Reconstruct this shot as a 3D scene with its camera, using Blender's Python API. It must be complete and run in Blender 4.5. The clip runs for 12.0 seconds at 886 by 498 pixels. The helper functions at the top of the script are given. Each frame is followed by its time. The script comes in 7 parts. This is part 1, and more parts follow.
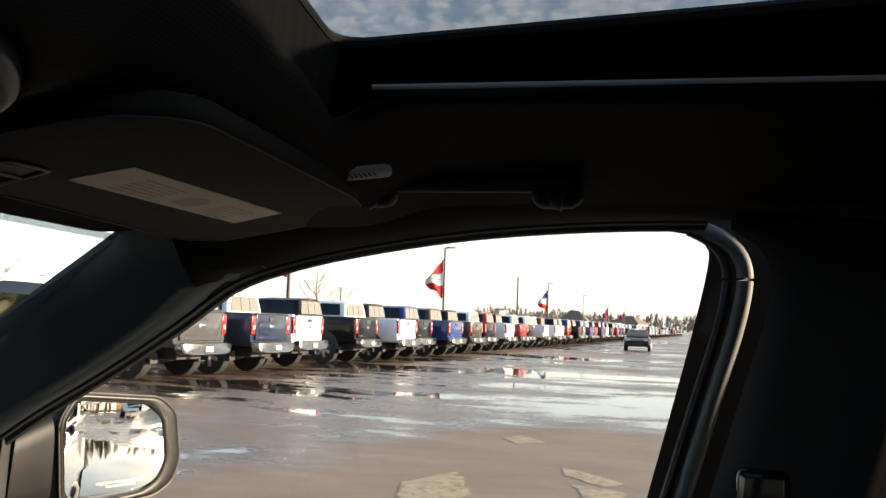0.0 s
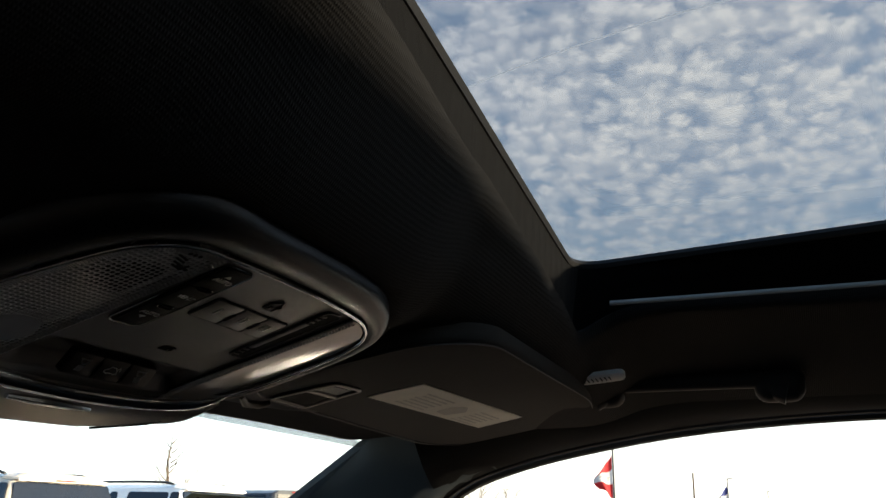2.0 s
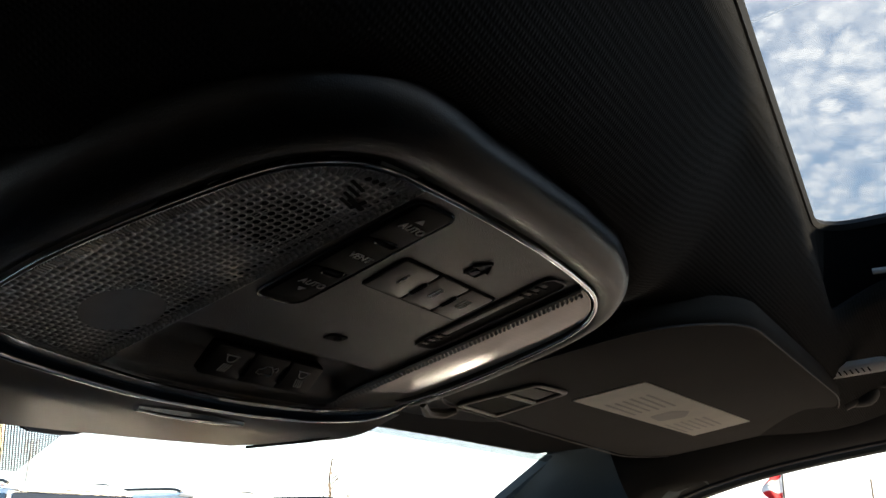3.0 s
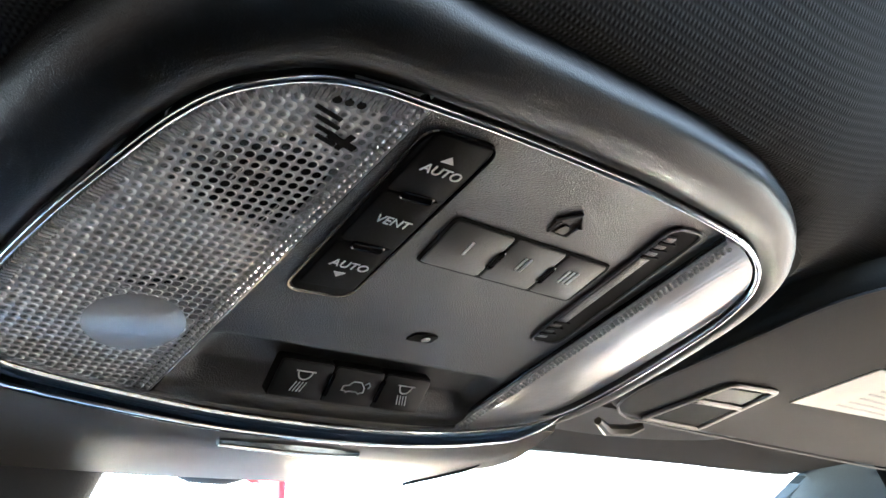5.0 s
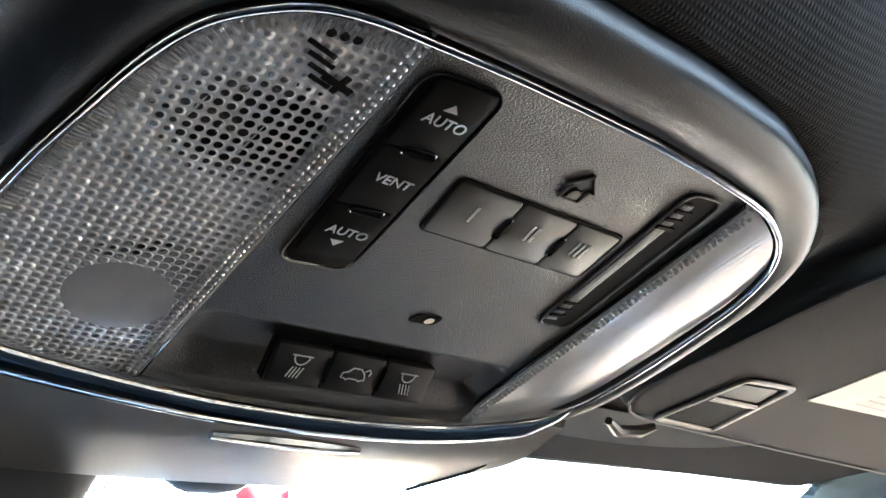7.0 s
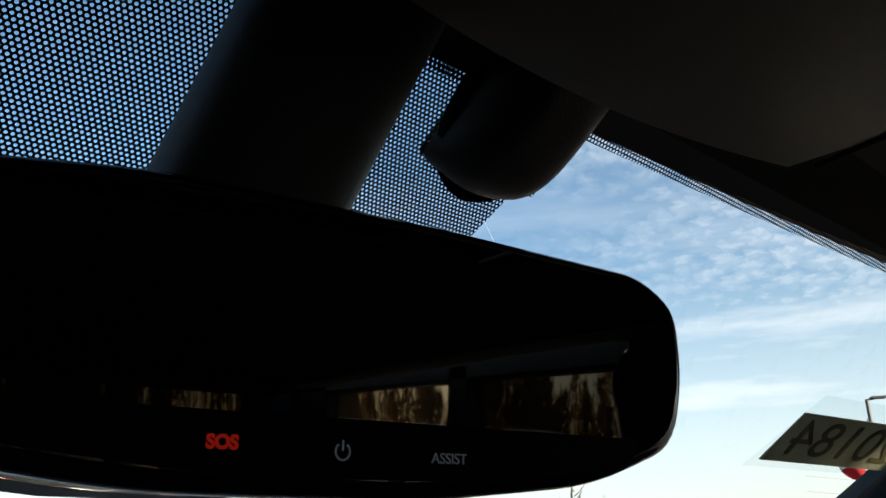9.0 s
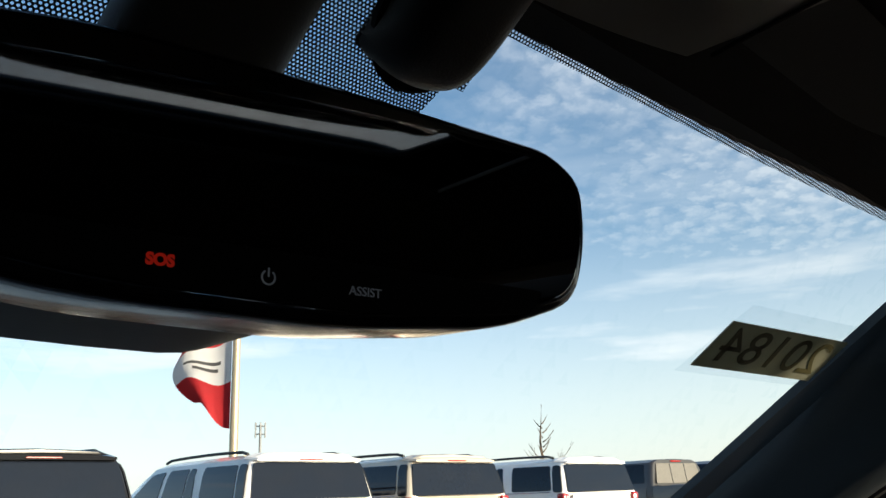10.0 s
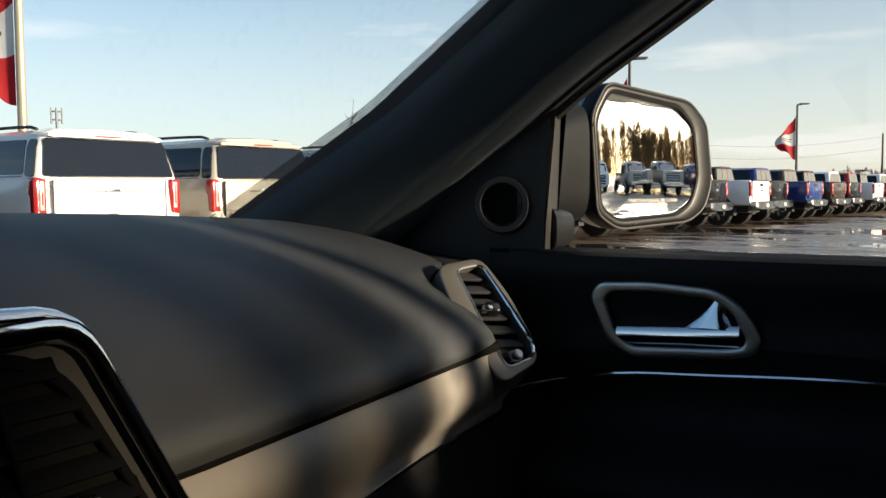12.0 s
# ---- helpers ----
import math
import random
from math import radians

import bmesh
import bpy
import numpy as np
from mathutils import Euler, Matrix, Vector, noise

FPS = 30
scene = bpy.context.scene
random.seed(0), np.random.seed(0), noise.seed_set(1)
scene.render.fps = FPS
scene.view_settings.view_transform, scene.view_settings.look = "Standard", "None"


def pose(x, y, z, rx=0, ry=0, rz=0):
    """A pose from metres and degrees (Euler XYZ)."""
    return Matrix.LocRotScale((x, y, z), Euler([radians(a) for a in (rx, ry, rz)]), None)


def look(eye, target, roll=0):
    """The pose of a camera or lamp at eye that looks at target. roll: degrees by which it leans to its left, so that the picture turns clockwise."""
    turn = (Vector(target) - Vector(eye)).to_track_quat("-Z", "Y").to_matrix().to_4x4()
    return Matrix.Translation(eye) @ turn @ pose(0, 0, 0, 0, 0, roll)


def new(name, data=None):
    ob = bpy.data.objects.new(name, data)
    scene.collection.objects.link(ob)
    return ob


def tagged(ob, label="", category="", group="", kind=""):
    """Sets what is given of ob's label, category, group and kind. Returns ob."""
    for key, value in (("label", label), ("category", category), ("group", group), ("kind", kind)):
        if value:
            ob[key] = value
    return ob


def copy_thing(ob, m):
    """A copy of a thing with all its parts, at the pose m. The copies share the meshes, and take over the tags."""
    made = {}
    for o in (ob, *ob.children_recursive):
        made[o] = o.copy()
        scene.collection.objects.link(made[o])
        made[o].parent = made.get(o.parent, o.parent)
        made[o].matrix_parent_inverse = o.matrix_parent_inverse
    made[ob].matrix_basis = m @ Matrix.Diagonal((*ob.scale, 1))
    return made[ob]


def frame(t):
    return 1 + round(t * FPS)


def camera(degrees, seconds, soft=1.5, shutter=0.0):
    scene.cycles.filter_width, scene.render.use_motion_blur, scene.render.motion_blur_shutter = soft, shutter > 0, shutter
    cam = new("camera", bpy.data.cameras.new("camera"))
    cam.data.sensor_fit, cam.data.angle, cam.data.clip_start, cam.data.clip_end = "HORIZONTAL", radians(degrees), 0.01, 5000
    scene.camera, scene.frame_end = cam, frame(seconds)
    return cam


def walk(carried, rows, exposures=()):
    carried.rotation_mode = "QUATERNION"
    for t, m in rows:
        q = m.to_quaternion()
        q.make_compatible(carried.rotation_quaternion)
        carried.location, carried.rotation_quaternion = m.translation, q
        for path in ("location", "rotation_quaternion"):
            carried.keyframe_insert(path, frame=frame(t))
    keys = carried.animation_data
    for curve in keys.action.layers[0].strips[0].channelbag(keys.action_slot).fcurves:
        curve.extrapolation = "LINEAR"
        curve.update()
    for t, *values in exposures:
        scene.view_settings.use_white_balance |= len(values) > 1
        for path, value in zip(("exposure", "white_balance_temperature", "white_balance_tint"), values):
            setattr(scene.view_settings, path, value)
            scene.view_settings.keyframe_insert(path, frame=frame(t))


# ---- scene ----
cam = camera(53.14, 12.0, soft=1.5)
PATH = [
    (0, (-0.2412, -0.0319, 1.4848), (1.7143, 0.3536, 1.6506), 1.95),
    (0.5, (-0.2737, -0.0338, 1.4935), (1.6576, 0.3470, 1.8475), 1.98),
    (1, (-0.3121, -0.0057, 1.4825), (1.5959, 0.3771, 1.9441), 1.70),
    (1.5, (-0.3553, -0.0027, 1.4759), (1.5100, 0.4901, 2.0030), 0.72),
    (2, (-0.3544, 0.0082, 1.4760), (1.4206, 0.7160, 2.0664), 0.84),
    (2.5, (-0.3120, 0.0447, 1.4781), (1.4037, 0.8706, 2.0897), 0.76),
    (3, (-0.2530, 0.0962, 1.4884), (1.3726, 1.0878, 2.1002), 0.39),
    (3.2, (-0.2235, 0.1085, 1.4925), (1.3581, 1.1700, 2.1022), 0.19),
    (4.8, (-0.1687, 0.1005, 1.4883), (1.1110, 1.4717, 2.1825), -1.83),
    (5, (-0.1689, 0.0990, 1.4877), (1.0904, 1.4852, 2.1896), -1.74),
    (5.5, (-0.1669, 0.0956, 1.4854), (1.0703, 1.4941, 2.2021), -1.67),
    (6, (-0.1668, 0.0999, 1.4846), (1.0676, 1.4913, 2.2198), -2.20),
    (6.5, (-0.1645, 0.1060, 1.4845), (1.0765, 1.4866, 2.2288), -2.48),
    (7, (-0.1575, 0.1132, 1.4791), (1.0867, 1.4846, 2.2349), -2.32),
    (7.5, (-0.1690, 0.1310, 1.4728), (1.0702, 1.5005, 2.2403), -2.22),
    (7.7, (-0.1778, 0.1558, 1.4583), (1.0458, 1.5312, 2.2399), -1.47),
    (9.3, (-0.1586, 0.3531, 1.4122), (1.1815, 1.6952, 2.0469), -1.99),
    (9.5, (-0.1592, 0.3458, 1.4090), (1.1909, 1.6813, 2.0365), -2.10),
    (10, (-0.1639, 0.3165, 1.3798), (1.2213, 1.6511, 1.9278), -1.88),
    (10.5, (-0.1482, 0.2847, 1.3377), (1.3090, 1.6040, 1.7069), -1.37),
    (11, (-0.1177, 0.3123, 1.3056), (1.4592, 1.5297, 1.4829), -1.07),
    (11.5, (-0.0628, 0.3078, 1.2494), (1.5853, 1.4406, 1.2666), -0.37),
    (12, (-0.0670, 0.3191, 1.2475), (1.6177, 1.3894, 1.1197), -0.40),
]
walk(cam, [(t, look(eye, target, roll)) for t, eye, target, roll in PATH],
     exposures=[(0.0, 1.85, 6600, 9), (1.0, 1.95, 6500, 8), (2.0, 2.2, 6400, 7), (3.2, 3.15, 6250, 7), (4.8, 6.4, 5750, 4), (7.5, 6.45, 5750, 4),
                (7.9, 5.8, 5800, 4), (9.2, 1.2, 6200, 6), (10.0, 1.3, 6200, 6), (10.5, 1.17, 6200, 6), (11.0, 1.02, 6200, 6), (12.0, 1.15, 6300, 7)])

# ---------------------------------------------------------------- light
SUN_AZ, SUN_EL = radians(13.0), radians(9.0)     # azimuth from straight behind towards the passenger side
to_sun = Vector((math.sin(SUN_AZ) * math.cos(SUN_EL), -math.cos(SUN_AZ) * math.cos(SUN_EL), math.sin(SUN_EL)))
sun_data = bpy.data.lights.new("sun", "SUN")
sun_data.energy, sun_data.angle, sun_data.color = 5.0, radians(2.2), (1.0, 0.80, 0.58)
sun = new("sun", sun_data)
sun.rotation_mode = "QUATERNION"
sun.rotation_quaternion = to_sun.to_track_quat("Z", "Y")


def link(tree, a, b):
    tree.links.new(a, b)


def node(tree, kind, **values):
    n = tree.nodes.new(kind)
    for key, value in values.items():
        n.inputs[key].default_value = value
    return n


def ramp(tree, fac, stops):
    n = tree.nodes.new("ShaderNodeValToRGB")
    while len(n.color_ramp.elements) < len(stops):
        n.color_ramp.elements.new(0.5)
    for e, (p, c) in zip(n.color_ramp.elements, stops):
        e.position, e.color = p, (*c, 1) if isinstance(c, tuple) else (c, c, c, 1)
    link(tree, fac, n.inputs["Fac"])
    return n.outputs["Color"]


def blend(tree, fac, a, b, mode="MIX"):
    n = tree.nodes.new("ShaderNodeMix")
    n.data_type, n.blend_type = "RGBA", mode
    for socket, v in ((n.inputs[0], fac), (n.inputs[6], a), (n.inputs[7], b)):
        if hasattr(v, "is_linked"):
            link(tree, v, socket)
        else:
            socket.default_value = v if isinstance(v, float) else (*v, 1)
    return n.outputs[2]


def mathn(tree, op, a, b=0.0, c=0.0):
    n = tree.nodes.new("ShaderNodeMath")
    n.operation = op
    for socket, v in zip(n.inputs, (a, b, c)):
        if hasattr(v, "is_linked"):
            link(tree, v, socket)
        else:
            socket.default_value = v
    return n.outputs[0]


def make_world():
    w = bpy.data.worlds.new("sky")
    scene.world = w
    w.use_nodes = True
    t = w.node_tree
    t.nodes.clear()
    sky = t.nodes.new("ShaderNodeTexSky")
    sky.sky_type, sky.sun_disc = "NISHITA", False
    sky.sun_elevation, sky.sun_rotation = SUN_EL, math.pi - SUN_AZ
    sky.air_density, sky.dust_density, sky.ozone_density = 1.0, 0.6, 2.0
    co = t.nodes.new("ShaderNodeTexCoord")
    xyz = t.nodes.new("ShaderNodeSeparateXYZ")
    link(t, co.outputs["Generated"], xyz.inputs[0])
    z = mathn(t, "ADD", mathn(t, "MAXIMUM", xyz.outputs[2], 0.0), 0.25)
    flat = t.nodes.new("ShaderNodeCombineXYZ")
    link(t, mathn(t, "DIVIDE", xyz.outputs[0], z), flat.inputs[0])
    link(t, mathn(t, "DIVIDE", xyz.outputs[1], z), flat.inputs[1])
    # small puffs high up, in loose fields
    fray = node(t, "ShaderNodeTexNoise", Scale=40.0, Detail=4.0, Roughness=0.6)
    field = node(t, "ShaderNodeTexNoise", Scale=2.2, Detail=3.0, Roughness=0.5)
    link(t, flat.outputs[0], fray.inputs["Vector"])
    link(t, flat.outputs[0], field.inputs["Vector"])
    drift = t.nodes.new("ShaderNodeVectorMath")
    drift.operation = "MULTIPLY_ADD"
    drift.inputs[1].default_value = (0.06, 0.06, 0.0)
    link(t, fray.outputs["Color"], drift.inputs[0])
    link(t, flat.outputs[0], drift.inputs[2])
    puff = node(t, "ShaderNodeTexVoronoi", Scale=31.0)
    puff.feature = "SMOOTH_F1"
    puff.inputs["Smoothness"].default_value = 0.6
    link(t, drift.outputs[0], puff.inputs["Vector"])
    # the sheet thickens towards the sun's side
    lean = mathn(t, "ADD", mathn(t, "MULTIPLY", xyz.outputs[0], 0.75), mathn(t, "MULTIPLY", xyz.outputs[1], -0.75))
    cover = mathn(t, "ADD", mathn(t, "MULTIPLY", lean, 1.9), mathn(t, "MULTIPLY_ADD", field.outputs["Fac"], 1.1, -0.52))
    cover = mathn(t, "MINIMUM", mathn(t, "MAXIMUM", cover, 0.05), 1.0)
    high = ramp(t, mathn(t, "MULTIPLY_ADD", fray.outputs["Fac"], -0.35, puff.outputs["Distance"]), [(0.0, 0.80), (0.62, 0.22)])
    high = mathn(t, "MULTIPLY", mathn(t, "MULTIPLY", high, cover), ramp(t, xyz.outputs[2], [(0.10, 0.15), (0.42, 1.0)]))
    # long veils low over the horizon
    squash = node(t, "ShaderNodeMapping")
    squash.inputs["Scale"].default_value = (1.6, 1.6, 11.0)
    link(t, co.outputs["Generated"], squash.inputs["Vector"])
    veil = node(t, "ShaderNodeTexNoise", Scale=1.5, Detail=6.0, Roughness=0.55)
    link(t, squash.outputs[0], veil.inputs["Vector"])
    low = mathn(t, "MULTIPLY", ramp(t, veil.outputs["Fac"], [(0.42, 0.0), (0.68, 1.0)]), ramp(t, xyz.outputs[2], [(0.0, 1.0), (0.22, 0.7), (0.42, 0.0)]))
    haze = ramp(t, xyz.outputs[2], [(0.0, 0.66), (0.10, 0.52), (0.32, 0.0)])
    amount = mathn(t, "MINIMUM", mathn(t, "MAXIMUM", mathn(t, "MAXIMUM", high, low), haze), 0.80)
    base = blend(t, 1.0, sky.outputs[0], (0.94, 0.98, 1.02), "MULTIPLY")
    warm = mathn(t, "MINIMUM", mathn(t, "MAXIMUM", mathn(t, "MULTIPLY", lean, 1.6), 0.0), 1.0)
    whole = blend(t, amount, base, blend(t, warm, (5.2, 5.1, 5.2), (5.3, 4.95, 4.55)))
    bg = node(t, "ShaderNodeBackground", Strength=0.095)
    link(t, whole, bg.inputs["Color"])
    out = t.nodes.new("ShaderNodeOutputWorld")
    link(t, bg.outputs[0], out.inputs["Surface"])


make_world()


# ---------------------------------------------------------------- materials
def surface(name, base, rough=0.5, metal=0.0, grain=0.0, grain_size=0.001, mottle=0.12, mottle_size=0.05, coat=0.0,
            specular=0.5, stain=None, stain_size=0.1, stain_cut=(0.55, 0.7), trans=0.0, random_tone=0.0, ribs=0.0, rib_size=0.0012):
    """A procedural surface: base colour with two scales of tone, uneven gloss and fine relief. Sizes in metres."""
    m = bpy.data.materials.new(name)
    m.use_nodes = True
    t = m.node_tree
    p = t.nodes["Principled BSDF"]
    co = t.nodes.new("ShaderNodeTexCoord")
    big = node(t, "ShaderNodeTexNoise", Scale=1.0 / mottle_size, Detail=5.0, Roughness=0.6)
    fine = node(t, "ShaderNodeTexNoise", Scale=1.0 / max(grain_size, 1e-4), Detail=2.0, Roughness=0.5)
    for n in (big, fine):
        link(t, co.outputs["Object"], n.inputs["Vector"])
    lo = tuple(c * (1 - mottle) for c in base)
    hi = tuple(min(1.0, c * (1 + mottle)) for c in base)
    colour = ramp(t, big.outputs["Fac"], [(0.3, lo), (0.7, hi)])
    colour = blend(t, 0.35 * mottle / 0.12 if mottle < 0.34 else 1.0, colour, ramp(t, fine.outputs["Fac"], [(0.3, lo), (0.7, hi)]))
    if stain:
        spot = node(t, "ShaderNodeTexNoise", Scale=1.0 / stain_size, Detail=6.0, Roughness=0.65, Distortion=0.4)
        link(t, co.outputs["Object"], spot.inputs["Vector"])
        colour = blend(t, ramp(t, spot.outputs["Fac"], [(stain_cut[0], 0.0), (stain_cut[1], 1.0)]), colour, stain)
    if random_tone:
        info = t.nodes.new("ShaderNodeObjectInfo")
        tone = mathn(t, "MULTIPLY_ADD", info.outputs["Random"], 2 * random_tone, 1 - random_tone)
        cc = t.nodes.new("ShaderNodeCombineXYZ")
        for k in range(3):
            link(t, tone, cc.inputs[k])
        colour = blend(t, 1.0, colour, cc.outputs[0], "MULTIPLY")
    link(t, colour, p.inputs["Base Color"])
    link(t, mathn(t, "MULTIPLY_ADD", big.outputs["Fac"], 0.25 * rough, 0.875 * rough), p.inputs["Roughness"])
    p.inputs["Metallic"].default_value = metal
    p.inputs["Specular IOR Level"].default_value = specular
    p.inputs["Coat Weight"].default_value = coat
    p.inputs["Coat Roughness"].default_value = 0.04
    p.inputs["Transmission Weight"].default_value = trans
    if grain or ribs:
        b = node(t, "ShaderNodeBump", Strength=0.6)
        b.inputs["Distance"].default_value = max(grain, ribs)
        height = fine.outputs["Fac"]
        if ribs:
            waves = []
            for axis in ("X", "Y"):
                w = t.nodes.new("ShaderNodeTexWave")
                w.bands_direction = axis
                w.inputs["Scale"].default_value = 0.314 / rib_size * (1.0 if axis == "X" else 0.9)
                w.inputs["Distortion"].default_value = 0.6
                w.inputs["Detail Scale"].default_value = 3.0
                link(t, co.outputs["Object"], w.inputs["Vector"])
                waves.append(w.outputs["Fac"])
            height = mathn(t, "MULTIPLY", waves[0], waves[1])
        link(t, height, b.inputs["Height"])
        link(t, b.outputs["Normal"], p.inputs["Normal"])
    return m


def pane(name, tint, gloss=0.02, sheen=0.5):
    """Thin clear or tinted glass: lets light through straight, with a mirror sheen that grows at flat angles."""
    m = bpy.data.materials.new(name)
    m.use_nodes = True
    t = m.node_tree
    t.nodes.clear()
    clear = node(t, "ShaderNodeBsdfTransparent", Color=(*tint, 1))
    shine = node(t, "ShaderNodeBsdfGlossy", Roughness=gloss)
    edge = node(t, "ShaderNodeLayerWeight", Blend=0.5)
    mix = t.nodes.new("ShaderNodeMixShader")
    link(t, mathn(t, "MULTIPLY_ADD", mathn(t, "POWER", edge.outputs["Facing"], 5.0), sheen, 0.02 * min(1.0, sheen * 3)), mix.inputs[0])
    link(t, clear.outputs[0], mix.inputs[1])
    link(t, shine.outputs[0], mix.inputs[2])
    out = t.nodes.new("ShaderNodeOutputMaterial")
    link(t, mix.outputs[0], out.inputs["Surface"])
    return m


def dotted(name, pitch, hole):
    """Black ceramic band on glass with a lattice of clear round dots; x and y of the object in metres."""
    m = bpy.data.materials.new(name)
    m.use_nodes = True
    t = m.node_tree
    t.nodes.clear()
    co = t.nodes.new("ShaderNodeTexCoord")
    xyz = t.nodes.new("ShaderNodeSeparateXYZ")
    link(t, co.outputs["UV"], xyz.inputs[0])
    dist = []
    for shift in (0.0, 0.5):
        u = mathn(t, "ADD", mathn(t, "FRACT", mathn(t, "ADD", mathn(t, "DIVIDE", xyz.outputs[0], pitch), shift)), -0.5)
        v = mathn(t, "ADD", mathn(t, "FRACT", mathn(t, "ADD", mathn(t, "DIVIDE", xyz.outputs[1], pitch * 1.73), shift)), -0.5)
        v = mathn(t, "MULTIPLY", v, 1.73)
        dist.append(mathn(t, "SQRT", mathn(t, "ADD", mathn(t, "MULTIPLY", u, u), mathn(t, "MULTIPLY", v, v))))
    near = mathn(t, "MINIMUM", dist[0], dist[1])
    is_hole = mathn(t, "LESS_THAN", near, hole)
    black = node(t, "ShaderNodeBsdfPrincipled", Roughness=0.35)
    black.inputs["Base Color"].default_value = (0.006, 0.006, 0.007, 1)
    clear = node(t, "ShaderNodeBsdfTransparent", Color=(0.9, 0.93, 0.95, 1))
    mix = t.nodes.new("ShaderNodeMixShader")
    link(t, is_hole, mix.inputs[0])
    link(t, black.outputs[0], mix.inputs[1])
    link(t, clear.outputs[0], mix.inputs[2])
    out = t.nodes.new("ShaderNodeOutputMaterial")
    link(t, mix.outputs[0], out.inputs["Surface"])
    return m


def prismatic(name, cell, dots):
    """Clear moulded lamp lens: milky plastic pressed into small pillows, each with a clear eye, and one plain oval."""
    m = bpy.data.materials.new(name)
    m.use_nodes = True
    t = m.node_tree
    p = t.nodes["Principled BSDF"]
    out = t.nodes["Material Output"]
    p.inputs["Roughness"].default_value = 0.09 if dots else 0.03
    p.inputs["Specular IOR Level"].default_value = 0.6
    co = t.nodes.new("ShaderNodeTexCoord")
    xyz = t.nodes.new("ShaderNodeSeparateXYZ")
    link(t, co.outputs["Object"], xyz.inputs[0])
    x, y = xyz.outputs[0], xyz.outputs[1]

    def oval(cx, cy, rx, ry, lean=0.0):
        """Square of the distance from an oval's middle, 1 on its edge."""
        dy = mathn(t, "DIVIDE", mathn(t, "ADD", y, -cy), ry)
        dx = mathn(t, "DIVIDE", mathn(t, "ADD", mathn(t, "MULTIPLY_ADD", y, lean, x), -cx - lean * -cy), rx)
        return mathn(t, "ADD", mathn(t, "MULTIPLY", dx, dx), mathn(t, "MULTIPLY", dy, dy))

    u = mathn(t, "DIVIDE", mathn(t, "MULTIPLY_ADD", y, 0.031, x), cell)
    v = mathn(t, "DIVIDE", y, cell)
    fu = mathn(t, "ADD", mathn(t, "FRACT", u), -0.5)
    fv = mathn(t, "ADD", mathn(t, "FRACT", v), -0.5)
    which = t.nodes.new("ShaderNodeCombineXYZ")
    link(t, mathn(t, "FLOOR", u), which.inputs[0])
    link(t, mathn(t, "FLOOR", v), which.inputs[1])
    chance = t.nodes.new("ShaderNodeTexWhiteNoise")
    link(t, which.outputs[0], chance.inputs["Vector"])
    r = mathn(t, "SQRT", mathn(t, "ADD", mathn(t, "MULTIPLY", fu, fu), mathn(t, "MULTIPLY", fv, fv)))
    plain = mathn(t, "GREATER_THAN", oval(-0.0890, -0.0255, 0.0135, 0.0142, 0.16), 1.0)
    uneven = node(t, "ShaderNodeTexNoise", Scale=55.0, Detail=3.0)
    link(t, co.outputs["Object"], uneven.inputs["Vector"])
    socket = ramp(t, oval(-0.0810, 0.0405, 0.0235, 0.0175), [(0.30, 1.0), (1.0, 0.0)])
    rim = ramp(t, oval(-0.0830, -0.0190, 0.0210, 0.0215, 0.16), [(0.45, 0.85), (1.0, 0.0)])
    row = ramp(t, mathn(t, "ADD", mathn(t, "MULTIPLY_ADD", y, 0.031, x), 0.0745), [(0.002, 0.0), (0.0075, 0.6)])
    deep = mathn(t, "MAXIMUM", mathn(t, "MAXIMUM", socket, rim), row)
    size = mathn(t, "ADD", mathn(t, "MULTIPLY_ADD", deep, 0.15, 0.20), mathn(t, "MULTIPLY_ADD", chance.outputs["Value"], 0.10, -0.05))
    eye = ramp(t, mathn(t, "ADD", mathn(t, "SUBTRACT", r, size), 0.5), [(0.46, 1.0), (0.57, 0.0)])
    see = mathn(t, "MULTIPLY", mathn(t, "MULTIPLY", eye, plain), mathn(t, "MULTIPLY_ADD", deep, 0.50, 0.45))
    see = mathn(t, "MULTIPLY_ADD", mathn(t, "SUBTRACT", 1.0, plain), 0.38, see)
    see = mathn(t, "MULTIPLY", see, mathn(t, "MULTIPLY_ADD", uneven.outputs["Fac"], 0.5, 0.75))
    see = mathn(t, "MULTIPLY_ADD", see, 1.0 * dots, 0.04)
    milk = ramp(t, uneven.outputs["Fac"], [(0.3, (0.46, 0.465, 0.475)), (0.7, (0.68, 0.685, 0.69))] if dots else [(0.3, (0.58, 0.57, 0.56)), (0.7, (0.68, 0.67, 0.655))])
    link(t, milk, p.inputs["Base Color"])
    dome = mathn(t, "MAXIMUM", mathn(t, "SUBTRACT", 0.25, mathn(t, "MULTIPLY", r, r)), 0.0)
    bump = node(t, "ShaderNodeBump", Strength=1.0 if dots else 0.03)
    bump.inputs["Distance"].default_value = 0.0040
    link(t, mathn(t, "MULTIPLY", dome, plain), bump.inputs["Height"])
    link(t, bump.outputs["Normal"], p.inputs["Normal"])
    clear = node(t, "ShaderNodeBsdfTransparent", Color=(0.85, 0.87, 0.90, 1))
    mix = t.nodes.new("ShaderNodeMixShader")
    link(t, see, mix.inputs[0])
    link(t, p.outputs[0], mix.inputs[1])
    link(t, clear.outputs[0], mix.inputs[2])
    link(t, mix.outputs[0], out.inputs["Surface"])
    return m


